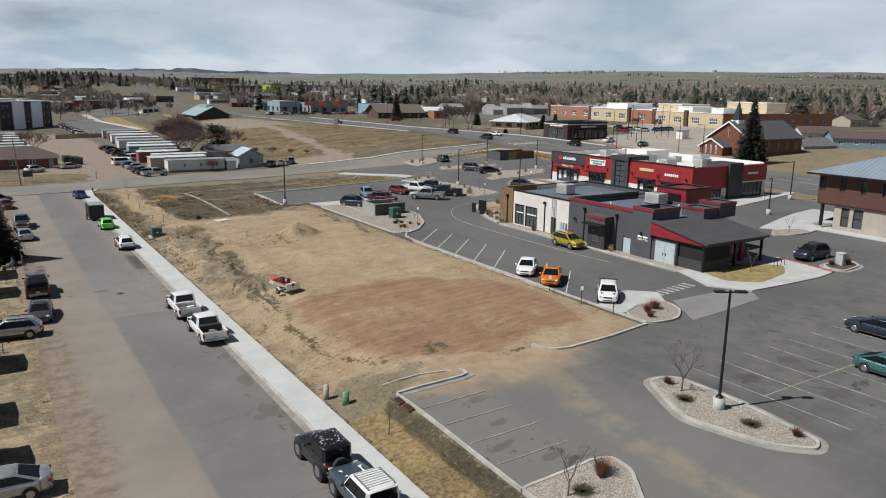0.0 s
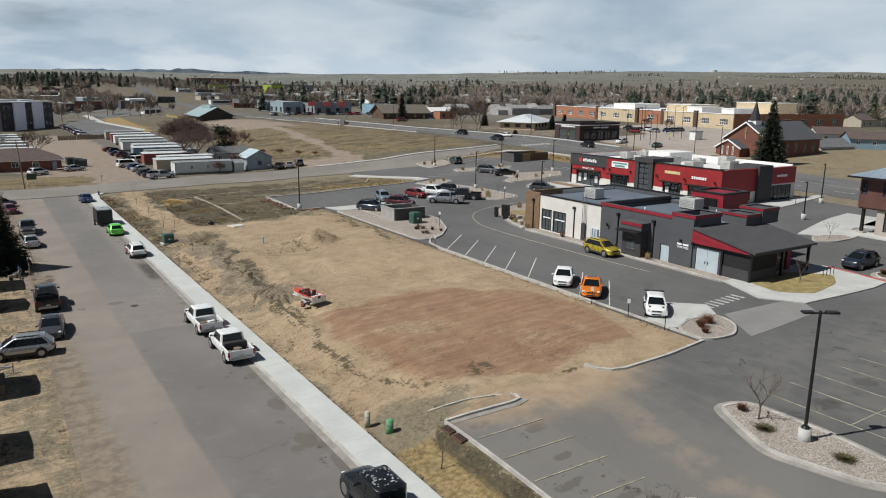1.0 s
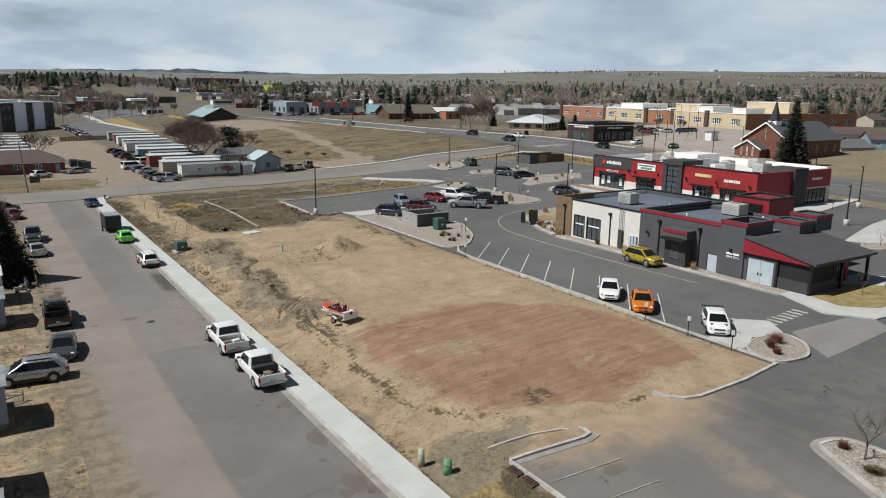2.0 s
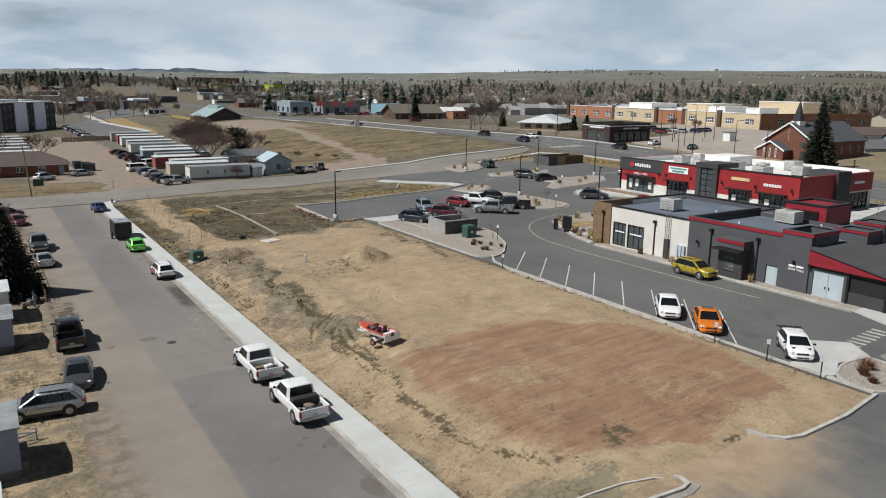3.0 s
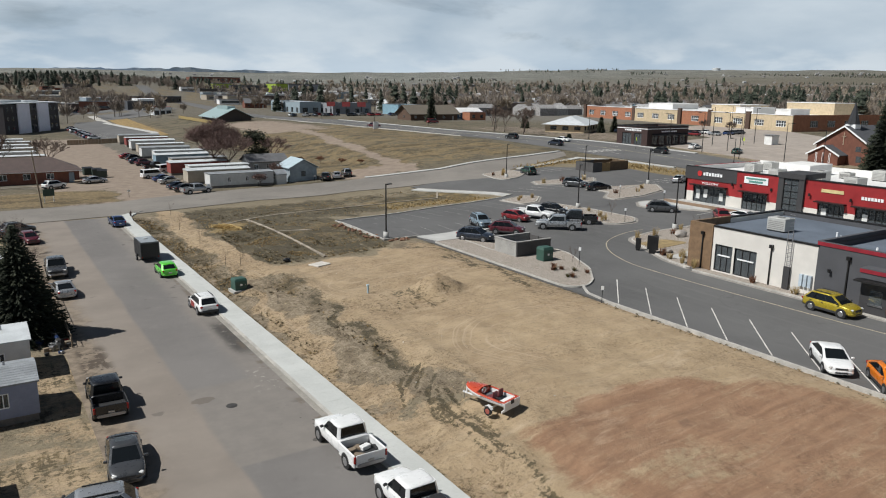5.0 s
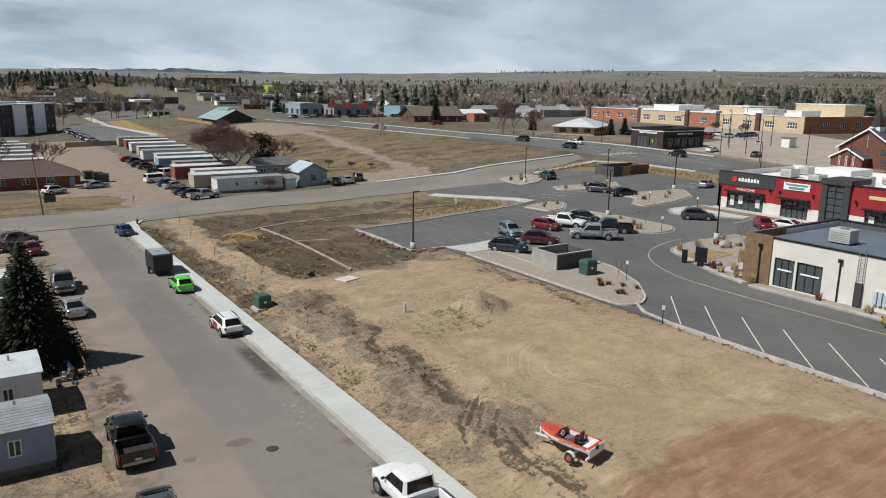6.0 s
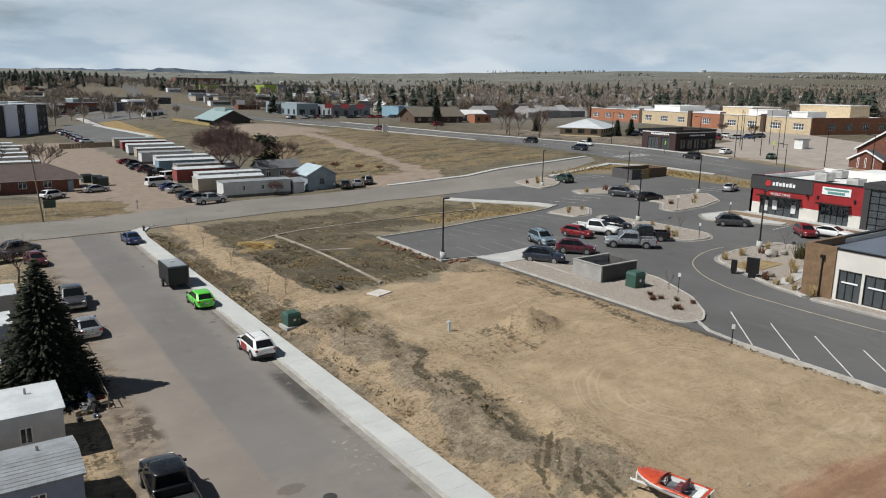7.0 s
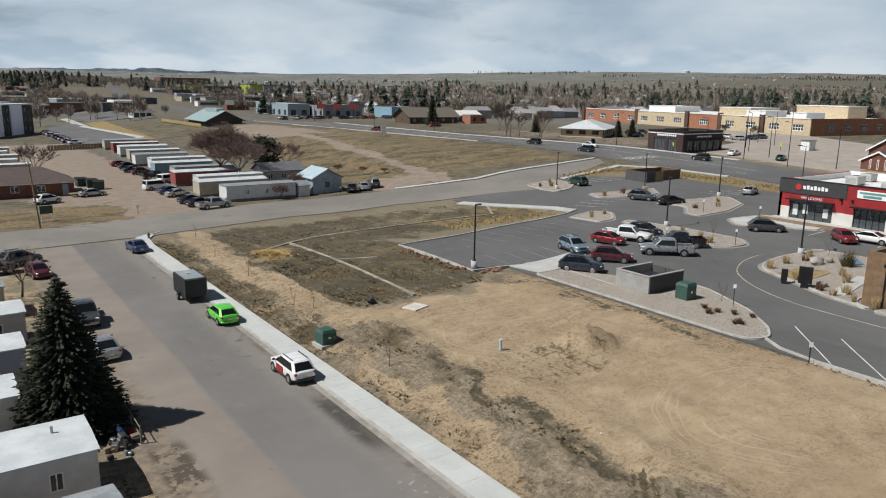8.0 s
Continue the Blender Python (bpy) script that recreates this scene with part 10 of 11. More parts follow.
for x, y in ((160, 392), (166, 386), (173, 382)):
    sg = thing("sign_board", pose(x, y, gz(x, y), 0, 0, -30), "red shop sign on a post by the road", "sign", "roadside signs")
    part("board", boxed(-2.2, 2.2, -0.15, 0.15, 4.2, 6.6), plain("sign_dull_red", (0.30, 0.05, 0.05), 0.6), sg)
    part("post", boxed(-0.2, 0.2, -0.1, 0.1, -0.2, 4.2), BLACK, sg)
block("shop", 192, 206, 376, 394, 5.4, plain("sky_blue_wall", (0.22, 0.36, 0.44), 0.7), "grey-blue shop with pale roof by the road", ROOF_W, None, 3, 2.2, 0.3, 2.8)
block("warehouse", 178, 226, 622, 644, 6.0, plain("dark_brown_wall", (0.075, 0.05, 0.045), 0.8), "long dark warehouse with pale roof", ROOF_W, None, 8, 2.0, 0.5, 2.6)
block("warehouse", 255, 345, 412, 436, 5.6, plain("taupe_wall", (0.20, 0.165, 0.14), 0.8), "long low taupe building with white roof", ROOF_W, None, 10, 2.0, 0.8, 2.4)
block("garage", 90, 118, 606, 624, 6.0, plain("brown_wall", (0.10, 0.07, 0.06), 0.8), "low brown garage by the road", GREY_R, None, 5, 3.0, 0.2, 3.0)
station = thing("filling_station", pose(84.5, 500, gz(88, 505)), "filling station with white canopy over dark pumps", "building")
part("canopy", boxed(-1, 14, 0, 18, 5.4, 6.6), SIGN_W, station)
# near-black slab puts the shade under the canopy into colour
part("canopy_soffit", boxed(-0.8, 13.8, 0.2, 17.8, 5.2, 5.4), DARK, station)
for x in (2, 11):
    for y in (3, 9, 15):
        part("canopy_post", boxed(x - 0.25, x + 0.25, y - 0.25, y + 0.25, -1, 5.2), SIGN_W, station)
        part("pump", boxed(x - 0.5, x + 0.5, y + 0.6, y + 1.6, -1, 2.0), BLACK, station)
part("shop_wall", boxed(-3, 20, 22, 34, -1, 4.4), plain("slate_panel", (0.07, 0.075, 0.085), 0.6), station)
part("shop_roof", boxed(-3.3, 20.3, 21.7, 34.3, 4.4, 4.8), GREY_R, station)
for outline, lab in (([(38, 560), (82, 520), (100, 596), (56, 664)], "large grey car park full of cars"), ([(58, 452), (80, 446), (84, 494), (62, 512)], "grey car park beside a dry verge"), ([(79, 494), (104, 488), (108, 540), (82, 548)], "grey forecourt of the filling station")):
    tagged(sheet("parking_lot", outline, 0.16, ROAD, None, "", 1.2, 6.0), lab, "parking lot", "", "structure")
block("shop", 80.5, 89.5, 441, 452, 4.4, SIGN_W, "white and red roadside shop", ROOF_W, None, 3, 2.4, 0.3, 2.6, trim=LIGHT_R)
gable_house("roadside_house", 176.5, 321, 24, 14, 3.2, 3.4, plain("dark_timber_wall", (0.10, 0.06, 0.04), 0.8), plain("taupe_shingle", (0.135, 0.115, 0.09), 0.9, 0, 0.15), "wide brown house with taupe shingle roof", -4, None, "house", "", 4, True, 1.2)
gable_house("roadside_shed", 203, 330, 16, 9, 3.0, 2.0, plain("navy_wall", (0.05, 0.09, 0.14), 0.8), ROOF_W, "shed with bright white roof by the road", 0, None, "shed", "", 2)
block("kiosk", 192, 201, 309, 315, 3.6, ORANGE_B, "small orange-red kiosk by the road", ROOF_W, None, 2)
vehicle("delivery_truck", "van", 160, 290, 0, P_RED, "red delivery van beside the road", "van")


def white_roof_house():
    ob = thing("clinic", pose(177.8, 224.6, gz(176, 222), 0, 0, 32), "low building with broad white hip roof", "building")
    hs = [(-9.6 + 3.8 * k, -7.4 + 3.8 * k, 0.9, 2.2) for k in range(6)]
    wall_panel("wall", ob, "y", -6.8, 0.3, -10.6, 10.6, -1, 2.7, hs, BEIGE_B)
    ws = [(-5.6 + 4.2 * k, -3.4 + 4.2 * k, 0.9, 2.2) for k in range(3)]
    wall_panel("wall", ob, "x", -10.6, 0.3, -6.5, 6.8, -1, 2.7, ws, BEIGE_B)
    part("wall", boxed(10.3, 10.6, -6.5, 6.8, -1, 2.7), BEIGE_B, ob)
    part("wall", boxed(-10.3, 10.3, 6.5, 6.8, -1, 2.7), BEIGE_B, ob)
    for a in hs:
        window(ob, "y", -6.8, 1, *a)
    for a in ws:
        window(ob, "x", -10.6, 1, *a)
    hip_roof(-11.8, 11.8, -8.0, 8.0, 2.65, 2.8, SNOWY, ob)


white_roof_house()


def bank():
    ob = thing("coffee_shop", None, "dark brown brick shop with black awnings", "building")
    x0, x1, y0, y1 = 150.5, 167.0, 166.0, 177.0
    z, DB = gz(152, 166) - 0.1, plain("dark_brown_brick", (0.05, 0.028, 0.025), 0.85, 0, 0.15)
    ws = [(168.0, 170.6, z + 0.5, z + 3.6), (171.6, 175.0, z + 0.2, z + 3.6)]
    ss = [(152.4 + 2.85 * k, 154.7 + 2.85 * k, z + 0.6, z + 3.4) for k in range(5)]
    wall_panel("wall", ob, "x", x0, 0.4, y0, y1, z - 0.5, z + 5.3, ws, DB)
    wall_panel("wall", ob, "y", y0, 0.4, x0 + 0.4, x1, z - 0.5, z + 5.3, ss, DB)
    part("wall", boxed(x1 - 0.4, x1, y0 + 0.4, y1, z - 0.5, z + 5.3), DB, ob)
    part("wall", boxed(x0 + 0.4, x1, y1 - 0.4, y1, z - 0.5, z + 5.3), DB, ob)
    part("roof", boxed(x0 + 0.4, x1 - 0.4, y0 + 0.4, y1 - 0.4, z + 4.0, z + 4.2), ROOF_W, ob)
    cap(ob, x0, x1, y0, y1, z + 5.3, BLACK, 0.4, 0.3)
    part("pale_band", boxed(x0 - 0.06, x0, y0 - 0.06, y1, z + 4.75, z + 4.95), SIGN_W, ob)
    part("pale_band", boxed(x0, x1, y0 - 0.06, y0, z + 4.75, z + 4.95), SIGN_W, ob)
    for a in ws:
        window(ob, "x", x0, 1, *a, 2)
    for a in ss:
        window(ob, "y", y0, 1, *a, 1)
        part("awning", loft([[(a[0] - 0.2, y0, z + 3.5), (a[1] + 0.2, y0, z + 3.5), (a[1] + 0.2, y0, z + 3.6), (a[0] - 0.2, y0, z + 3.6)], [(a[0] - 0.2, y0 - 0.9, z + 3.0), (a[1] + 0.2, y0 - 0.9, z + 3.0), (a[1] + 0.2, y0 - 0.9, z + 3.1), (a[0] - 0.2, y0 - 0.9, z + 3.1)]]), BLACK, ob)
    sign_bars(ob, "x", x0 - 0.01, 1, [(168.2 + 0.6 * k, 168.65 + 0.6 * k, z + 4.15, z + 4.6) for k in range(10)], SIGN_W)
    sign_bars(ob, "y", y0 - 0.01, 1, [(156 + 0.7 * k, 156.5 + 0.7 * k, z + 3.9, z + 4.3) for k in range(9)], SIGN_W)


bank()


def school():
    back = Matrix.Translation((256.3, 190.6, 0)) @ pose(0, 0, 0, 0, 0, -10.7) @ Matrix.Diagonal((1, 1.2, 1, 1)) @ Matrix.Translation((-231, -174, 0))
    ob = thing("school", back, "long beige and orange brick school with white roofs", "building")
    z, X = gz(231, 200), 231.0
    runs = [(174, 192, BEIGE_B), (192, 210, BEIGE_B), (210, 226, ORANGE_B), (226, 254, BEIGE_B), (254, 290, ORANGE_B)]
    for k, (y0, y1, m) in enumerate(runs):
        d = 0.6 * (k % 2)
        n = int((y1 - y0) / 8.5)
        hs = [(y0 + (y1 - y0) * (i + 0.5) / n - 2.0, y0 + (y1 - y0) * (i + 0.5) / n + 2.0, z + 1.6, z + 4.0) for i in range(n)]
        wall_panel("wall", ob, "x", X - d, 0.5, y0, y1, z - 1, z + 6.0, hs, m)
        for a in hs:
            window(ob, "x", X - d, 1, *a, 3, 1, SIGN_W, "window", 0.15, 0.14)
        part("parapet_trim", boxed(X - 0.2 - d, X + 0.6 - d, y0, y1, z + 6.0, z + 6.25), SIGN_W, ob)
        part("entry_pier", boxed(X - 0.8, X + 0.2, y1 - 0.9, y1 + 0.9, z - 1, z + 6.9), plain("dark_pier", (0.09, 0.055, 0.04), 0.8), ob)
    part("roof", boxed(X + 0.5, 292, 174.5, 290, z + 5.2, z + 5.5), ROOF_W, ob)
    wall_panel("wall", ob, "y", 174, 0.5, X + 0.5, 292, z - 1, z + 6.2, [(240 + 9 * k, 244 + 9 * k, z + 1.6, z + 4.0) for k in range(6)], ORANGE_B)
    for k in range(6):
        window(ob, "y", 174, 1, 240 + 9 * k, 244 + 9 * k, z + 1.6, z + 4.0, 3, 1, SIGN_W)
    for x0, x1, y0, y1, h, m in ((242, 258, 206, 220, 8.8, BEIGE_B), (240, 252, 198, 206, 8.0, ROOF_W), (240, 250, 182, 188, 7.8, ROOF_W), (266, 277, 184, 204, 10.2, BEIGE_B), (254, 270, 254, 270, 8.0, ROOF_W)):
        part("upper_block", boxed(x0, x1, y0, y1, z - 1, z + h), m, ob)
        part("upper_roof", boxed(x0 - 0.2, x1 + 0.2, y0 - 0.2, y1 + 0.2, z + h, z + h + 0.3), ROOF_W, ob)


school()


def church():
    ob = thing("church", pose(168.8, 123.2, gz(170, 124) - 0.2), "red brick church with gabled front and dark steeple", "church")
    R = plain("church_roof", (0.075, 0.077, 0.085), 0.9, 0, 0.15)

    def gable(x0, x1, w, h, rise, label=""):
        for xx in (x0, x1 - 0.3):
            part("gable_wall", loft([[(xx, -w, -1), (xx, w, -1), (xx, w, h), (xx, 0, h + rise), (xx, -w, h)], [(xx + 0.3, -w, -1), (xx + 0.3, w, -1), (xx + 0.3, w, h), (xx + 0.3, 0, h + rise), (xx + 0.3, -w, h)]]), BRICK, ob)
        for s in (-1, 1):
            part("side_wall", boxed(x0 + 0.3, x1 - 0.3, *sorted((s * w, s * (w - 0.3))), -1, h), BRICK, ob)
            k = rise / w
            part("roof_slope", loft([[(x0 - 0.4, s * (w + 0.5), h - 0.5 * k), (x0 - 0.4, 0, h + rise), (x0 - 0.4, 0, h + rise + 0.2), (x0 - 0.4, s * (w + 0.5), h - 0.5 * k + 0.2)], [(x1 + 0.3, s * (w + 0.5), h - 0.5 * k), (x1 + 0.3, 0, h + rise), (x1 + 0.3, 0, h + rise + 0.2), (x1 + 0.3, s * (w + 0.5), h - 0.5 * k + 0.2)]]), R, ob)
            part("barge_board", loft([[(x0 - 0.52, s * (w + 0.55), h - 0.55 * k - 0.12), (x0 - 0.52, 0, h + rise - 0.1), (x0 - 0.52, 0, h + rise + 0.3), (x0 - 0.52, s * (w + 0.55), h - 0.55 * k + 0.28)], [(x0 - 0.4, s * (w + 0.55), h - 0.55 * k - 0.12), (x0 - 0.4, 0, h + rise - 0.1), (x0 - 0.4, 0, h + rise + 0.3), (x0 - 0.4, s * (w + 0.55), h - 0.55 * k + 0.28)]]), SIGN_W, ob)

    gable(0, 23.5, 6.4, 4.6, 4.2)
    for k in range(5):
        for s in (-1,):
            part("side_window", boxed(4 + 4 * k, 5.2 + 4 * k, s * 6.46, s * 6.38, 1.2, 3.6), GLASS, ob)
    part("cross", boxed(-0.15, -0.02, -0.08, 0.08, 4.6, 7.4), plain("pale_timber", (0.45, 0.36, 0.26), 0.7), ob)
    part("cross_bar", boxed(-0.15, -0.02, -0.55, 0.55, 6.5, 6.66), plain("pale_timber", (0.45, 0.36, 0.26), 0.7), ob)
    for y0, z0, z1 in ((-3.6, 3.2, 4.4), (-3.9, 0.8, 2.2)):
        part("gable_window", boxed(-0.05, 0.02, y0 - 0.6, y0 + 0.6, z0, z1), GLASS, ob)
    # lower porch gable
    px = thing("church_porch", pose(165.4, 125.8, gz(167, 126) - 0.2), "lower brick porch wing with white barge boards", "church wing")
    for xx in (0.0, 3.2):
        part("gable_wall", loft([[(xx, -3.6, -1), (xx, 3.6, -1), (xx, 3.6, 2.3), (xx, 0, 4.3), (xx, -3.6, 2.3)], [(xx + 0.2, -3.6, -1), (xx + 0.2, 3.6, -1), (xx + 0.2, 3.6, 2.3), (xx + 0.2, 0, 4.3), (xx + 0.2, -3.6, 2.3)]]), BRICK, px)
    for s in (-1, 1):
        part("side_wall", boxed(0.2, 3.2, *sorted((s * 3.6, s * 3.4)), -1, 2.3), BRICK, px)
        part("roof_slope", loft([[(-0.3, s * 4.0, 2.1), (-0.3, 0, 4.3), (-0.3, 0, 4.5), (-0.3, s * 4.0, 2.3)], [(3.4, s * 4.0, 2.1), (3.4, 0, 4.3), (3.4, 0, 4.5), (3.4, s * 4.0, 2.3)]]), R, px)
        part("barge_board", loft([[(-0.4, s * 4.05, 2.0), (-0.4, 0, 4.2), (-0.4, 0, 4.6), (-0.4, s * 4.05, 2.4)], [(-0.3, s * 4.05, 2.0), (-0.3, 0, 4.2), (-0.3, 0, 4.6), (-0.3, s * 4.05, 2.4)]]), SIGN_W, px)
    for y in (-1.6, 0, 1.6):
        part("lancet_window", boxed(-0.05, 0.02, y - 0.2, y + 0.2, 0.5, 2.7), SIGN_W, px)
        part("lancet_pane", boxed(-0.07, -0.045, y - 0.1, y + 0.1, 0.6, 2.55), plain("stained_brick_pane", (0.13, 0.06, 0.045), 0.4), px)
    part("steeple_base", boxed(2.0, 4.4, -1.2, 1.2, 8.0, 9.3), SIGN_W, ob)
    bm = bmesh.new()
    tube(bm, (3.2, 0, 9.3), (3.2, 0, 14.4), 1.45, 0.04, 8)
    part("steeple", bm, plain("steeple_slate", (0.028, 0.029, 0.033), 0.8, 0, 0.15), ob, "dark pointed steeple")


church()
spruce(160.0, 110.2, 15.6, 91, 0.27, 46, "tall dark spruce standing beside the main road", None, 1.9)
spruce(166.8, 302.0, 12.5, 92, 0.22, 26, "dark spruce beside the roadside house", None, 2.4)
for k, (x, y, h) in enumerate(((173.5, 246, 6.5), (184.5, 217.5, 5.5), (187.5, 214, 6.0), (181, 214, 4.5), (150, 196, 1.5))):
    spruce(x, y, h, 93 + k, 0.26, 16, "small dark spruce beside the road", None, 2.0)
for k, (x, y, h) in enumerate(((153, 238, 9), (148.5, 216, 8), (157, 226, 9), (160, 246, 8), (150, 228, 7.5), (212, 196, 5), (208, 182, 5), (170, 262, 7))):
    bare_tree(x, y, h, 110 + k, "pale bare tree beside the main road", 5, 3, 0.5, 0.8, "bare_tree", None, 0.025)
gable_house("house", 219.5, 115.5, 17, 9, 2.7, 1.9, BLUE_S, BROWN_R, "pale blue house with brown shingle roof", -45, None, "house", "", 3)
gable_house("house", 222, 131.5, 10, 8, 2.7, 1.9, WHITE_S, BROWN_R, "white house with brown gable roof", -36, None, "house", "", 1)
gable_house("garage", 205.5, 122.5, 11.5, 8, 0.6, 2.0, GREY_S, GREY_R, "low building with grey shingle roof", -14, None, "shed", "", 0, False)
gable_house("house", 236, 96, 22, 11, 3.4, 3.0, plain("tan_brick_wall", (0.24, 0.17, 0.12), 0.85), BROWN_R, "brown-roofed house among bare trees", -10, None, "house", "", 3)
# school crossing signs
YELLOW_GREEN = plain("yellow_green_sign", (0.55, 0.75, 0.03), 0.5, 0, 0.03)
for x, y, h in ((144.8, 164.6, 3.2), (178.7, 156.3, 2.2)):
    sign_post(x, y, h, (0.9, 0.9), YELLOW_GREEN, 55, "bright yellow-green crossing sign on a post")
# poles along the main road
for k, (x, y, h) in enumerate(((154, 140, 10), (155.5, 152, 10), (156, 163, 9), (163, 150, 10), (170, 160, 10), (178, 166, 10), (186, 158, 10), (192, 166, 10), (160, 132, 9), (148.5, 186, 9), (143, 224, 9), (140.5, 262, 9), (138, 300, 9), (134, 345, 9), (124, 120, 8), (200, 176, 10), (152, 118, 9))):
    ob = thing("street_lamp", pose(x, y, gz(x, y), 0, 0, 90 + 25 * k), "dark slender street lamp beside the road", "street lamp", "street lamps by the main road")
    part("pole", rod((0, 0, -0.3), (0, 0, h), 0.1, 0.06, 6), BLACK, ob)
    part("arm", rod((0, 0, h - 0.1), (1.2, 0, h), 0.04, None, 5), BLACK, ob)
    part("lamp_head", boxed(0.9, 1.6, -0.15, 0.15, h - 0.06, h + 0.08), BLACK, ob)
tagged(sheet("parking_lot", [(156, 127), (205, 131), (224, 150), (254, 189), (262, 236), (226, 226), (196, 180), (170, 172), (157, 166)], 0.12, plain("pale_packed_gravel", (0.33, 0.285, 0.245), 0.95, 0, 0.14, 0.3, 6.0), None, "", 0.5, 6.0), "pale gravel lot before the school", "parking lot", "", "structure")
util = thing("utility_cabinet", pose(188, 154, gz(188, 154)), "white utility cabinet beside the school lot", "utility box")
part("body", boxed(-1.6, 1.6, -1.2, 1.2, -0.3, 2.6, bevel=0.05), WHITE, util)
part("roof", boxed(-1.8, 1.8, -1.4, 1.4, 2.6, 2.8), STEEL, util)

# ---- the town: houses, then woods ----
palette = [(WHITE_S, GREY_R), (TAN_S, BROWN_R), (BLUE_S, GREY_R), (WHITE_S, BROWN_R), (BRICK, GREY_R), (GREY_S, SNOWY), (BEIGE_B, PALE_R), (TAN_S, GREY_R)]
names = ["white house with grey roof", "tan house with brown roof", "blue house with grey roof", "white house with brown roof", "brick house with grey roof", "grey house with white roof", "beige house with pale roof", "tan house with grey roof"]
r_ = random.Random(2024)
protos = []
for k, (wall, roof) in enumerate(palette):
    protos.append(gable_house("town_house", 330 + 16 * k, 300 + 30 * (k % 3), r_.uniform(11, 15), r_.uniform(8, 10), r_.uniform(2.8, 4.6), r_.uniform(2.0, 3.0), wall, roof, names[k] + " among town trees", 90 * (k % 2), None, "house", "town houses", 2, True, 0.4, True))


def in_view_place(r, u0, u1, spread=0.62, lo=None):
    """A place by its distance ahead and its share of the width."""
    u = u0 * (u1 / u0) ** r.random()
    w = u * r.uniform(-spread if lo is None else lo, spread)
    return 0.54 * u + 0.84 * w + 4, 0.84 * u - 0.54 * w + 20, u, w


def taken(x, y, u, w):
    """Open ground and sites already built on."""
    if x < 215 and y < 300 and u < 330:
        return True
    if 200 < x < 345 and 140 < y < 350 or 40 < x < 215 and y < 420 or 100 < x < 172 and 440 < y < 475 or 250 < x < 350 and 405 < y < 440 or 225 < x < 375 and 300 < y < 350:
        return True
    if -20 < x < 64 and y < 440:
        return True
    lx = float(np.interp(y, [356, 430, 545, 745, 1340, 1700], [124, 117, 131, 153, 230, 275]))
    return y > 330 and -18 - 0.06 * (y - 330) < x - lx < 19 + 0.04 * (y - 330)


done = 0
while done < 160:
    x, y, u, w = in_view_place(r_, 300, 1100, 0.62, -0.35)
    if taken(x, y, u, w) or (w < -0.05 * u and r_.random() < 0.6):
        continue
    copy_thing(protos[done % 8], pose(x, y, gz(x, y), 0, 0, r_.choice([0, 90, 180, 270]) + r_.uniform(-8, 8)))
    done += 1
# large far buildings
for name, x, y, sx, sy, h, m, lab in (("far_school", 520, 1900, 120, 50, 12, BRICK, "long red brick building on the far slope"), ("far_hall", 300, 1090, 26, 40, 11, plain("lime_panel", (0.33, 0.44, 0.05), 0.6), "far building with bright lime panels"), ("far_hall", 380, 1072, 18, 40, 13, plain("lime_panel", (0.36, 0.50, 0.03), 0.6), "far building with bright lime end wall"),
                                     ("far_hall", 335, 1082, 52, 46, 10, plain("slate_panel", (0.07, 0.075, 0.085), 0.6), "dark slate-grey far building"), ("far_hall", 412, 1068, 46, 40, 12, GREYWALL, "grey far building beside lime walls"), ("far_depot", -90, 985, 210, 24, 8, plain("teal_wall", (0.08, 0.17, 0.16), 0.7), "long low teal depot building")):
    bm = boxed(-sx / 2, sx / 2, -sy / 2, sy / 2, -8, h)
    ob = thing(name, pose(x, y, gz(x, y), 0, 0, 0), lab, "building", "far buildings")
    part("wall", bm, m, ob)
    part("roof", boxed(-sx / 2 - 0.5, sx / 2 + 0.5, -sy / 2 - 0.5, sy / 2 + 0.5, h, h + 0.8), GREY_R, ob)
    for k in range(int(sx / 10)):
        part("window", boxed(-sx / 2 + 3 + 10 * k, -sx / 2 + 8 + 10 * k, -sy / 2 - 0.2, -sy / 2, h * 0.35, h * 0.7), GLASS, ob)
tank = thing("water_tank", pose(2440, 1880, gz(2440, 1880)), "white water tank on the far hill", "water tank")
part("tank_body", rod((0, 0, -5), (0, 0, 10), 15, None, 24), SNOWY, tank)
part("dome", rod((0, 0, 10), (0, 0, 13), 15, 4, 24), SNOWY, tank)


def heap(name, verts, faces, material, label, category, kind="stuff"):
    me = bpy.data.meshes.new(name)
    me.from_pydata(verts, [], faces)
    me.materials.append(material)
    return tagged(new(name, me), label, category, "", kind)


def add_conifer(vs, fs, x, y, z, h, r, fine=False):
    wd = h * r.uniform(0.22, 0.36)
    tiers, n = (13, 12) if fine else (5, 7)
    for t in range(tiers):
        f = t / tiers
        base = len(vs)
        vs.append((x + r.uniform(-0.1, 0.1), y, z + h * min(1.0, f + (0.2 if fine else 0.42))))
        rr = wd * (1 - f) ** 0.65 + 0.1
        for k in range(n):
            a = math.tau * (k + r.random() * 0.8) / n
            q = rr * (r.uniform(0.4, 1.2) if fine else r.uniform(0.65, 1.15))
            vs.append((x + q * math.cos(a), y + q * math.sin(a), z + h * (f + 0.04 + 0.05 * r.random())))
        for k in range(n):
            fs.append((base, base + 1 + k, base + 1 + (k + 1) % n))


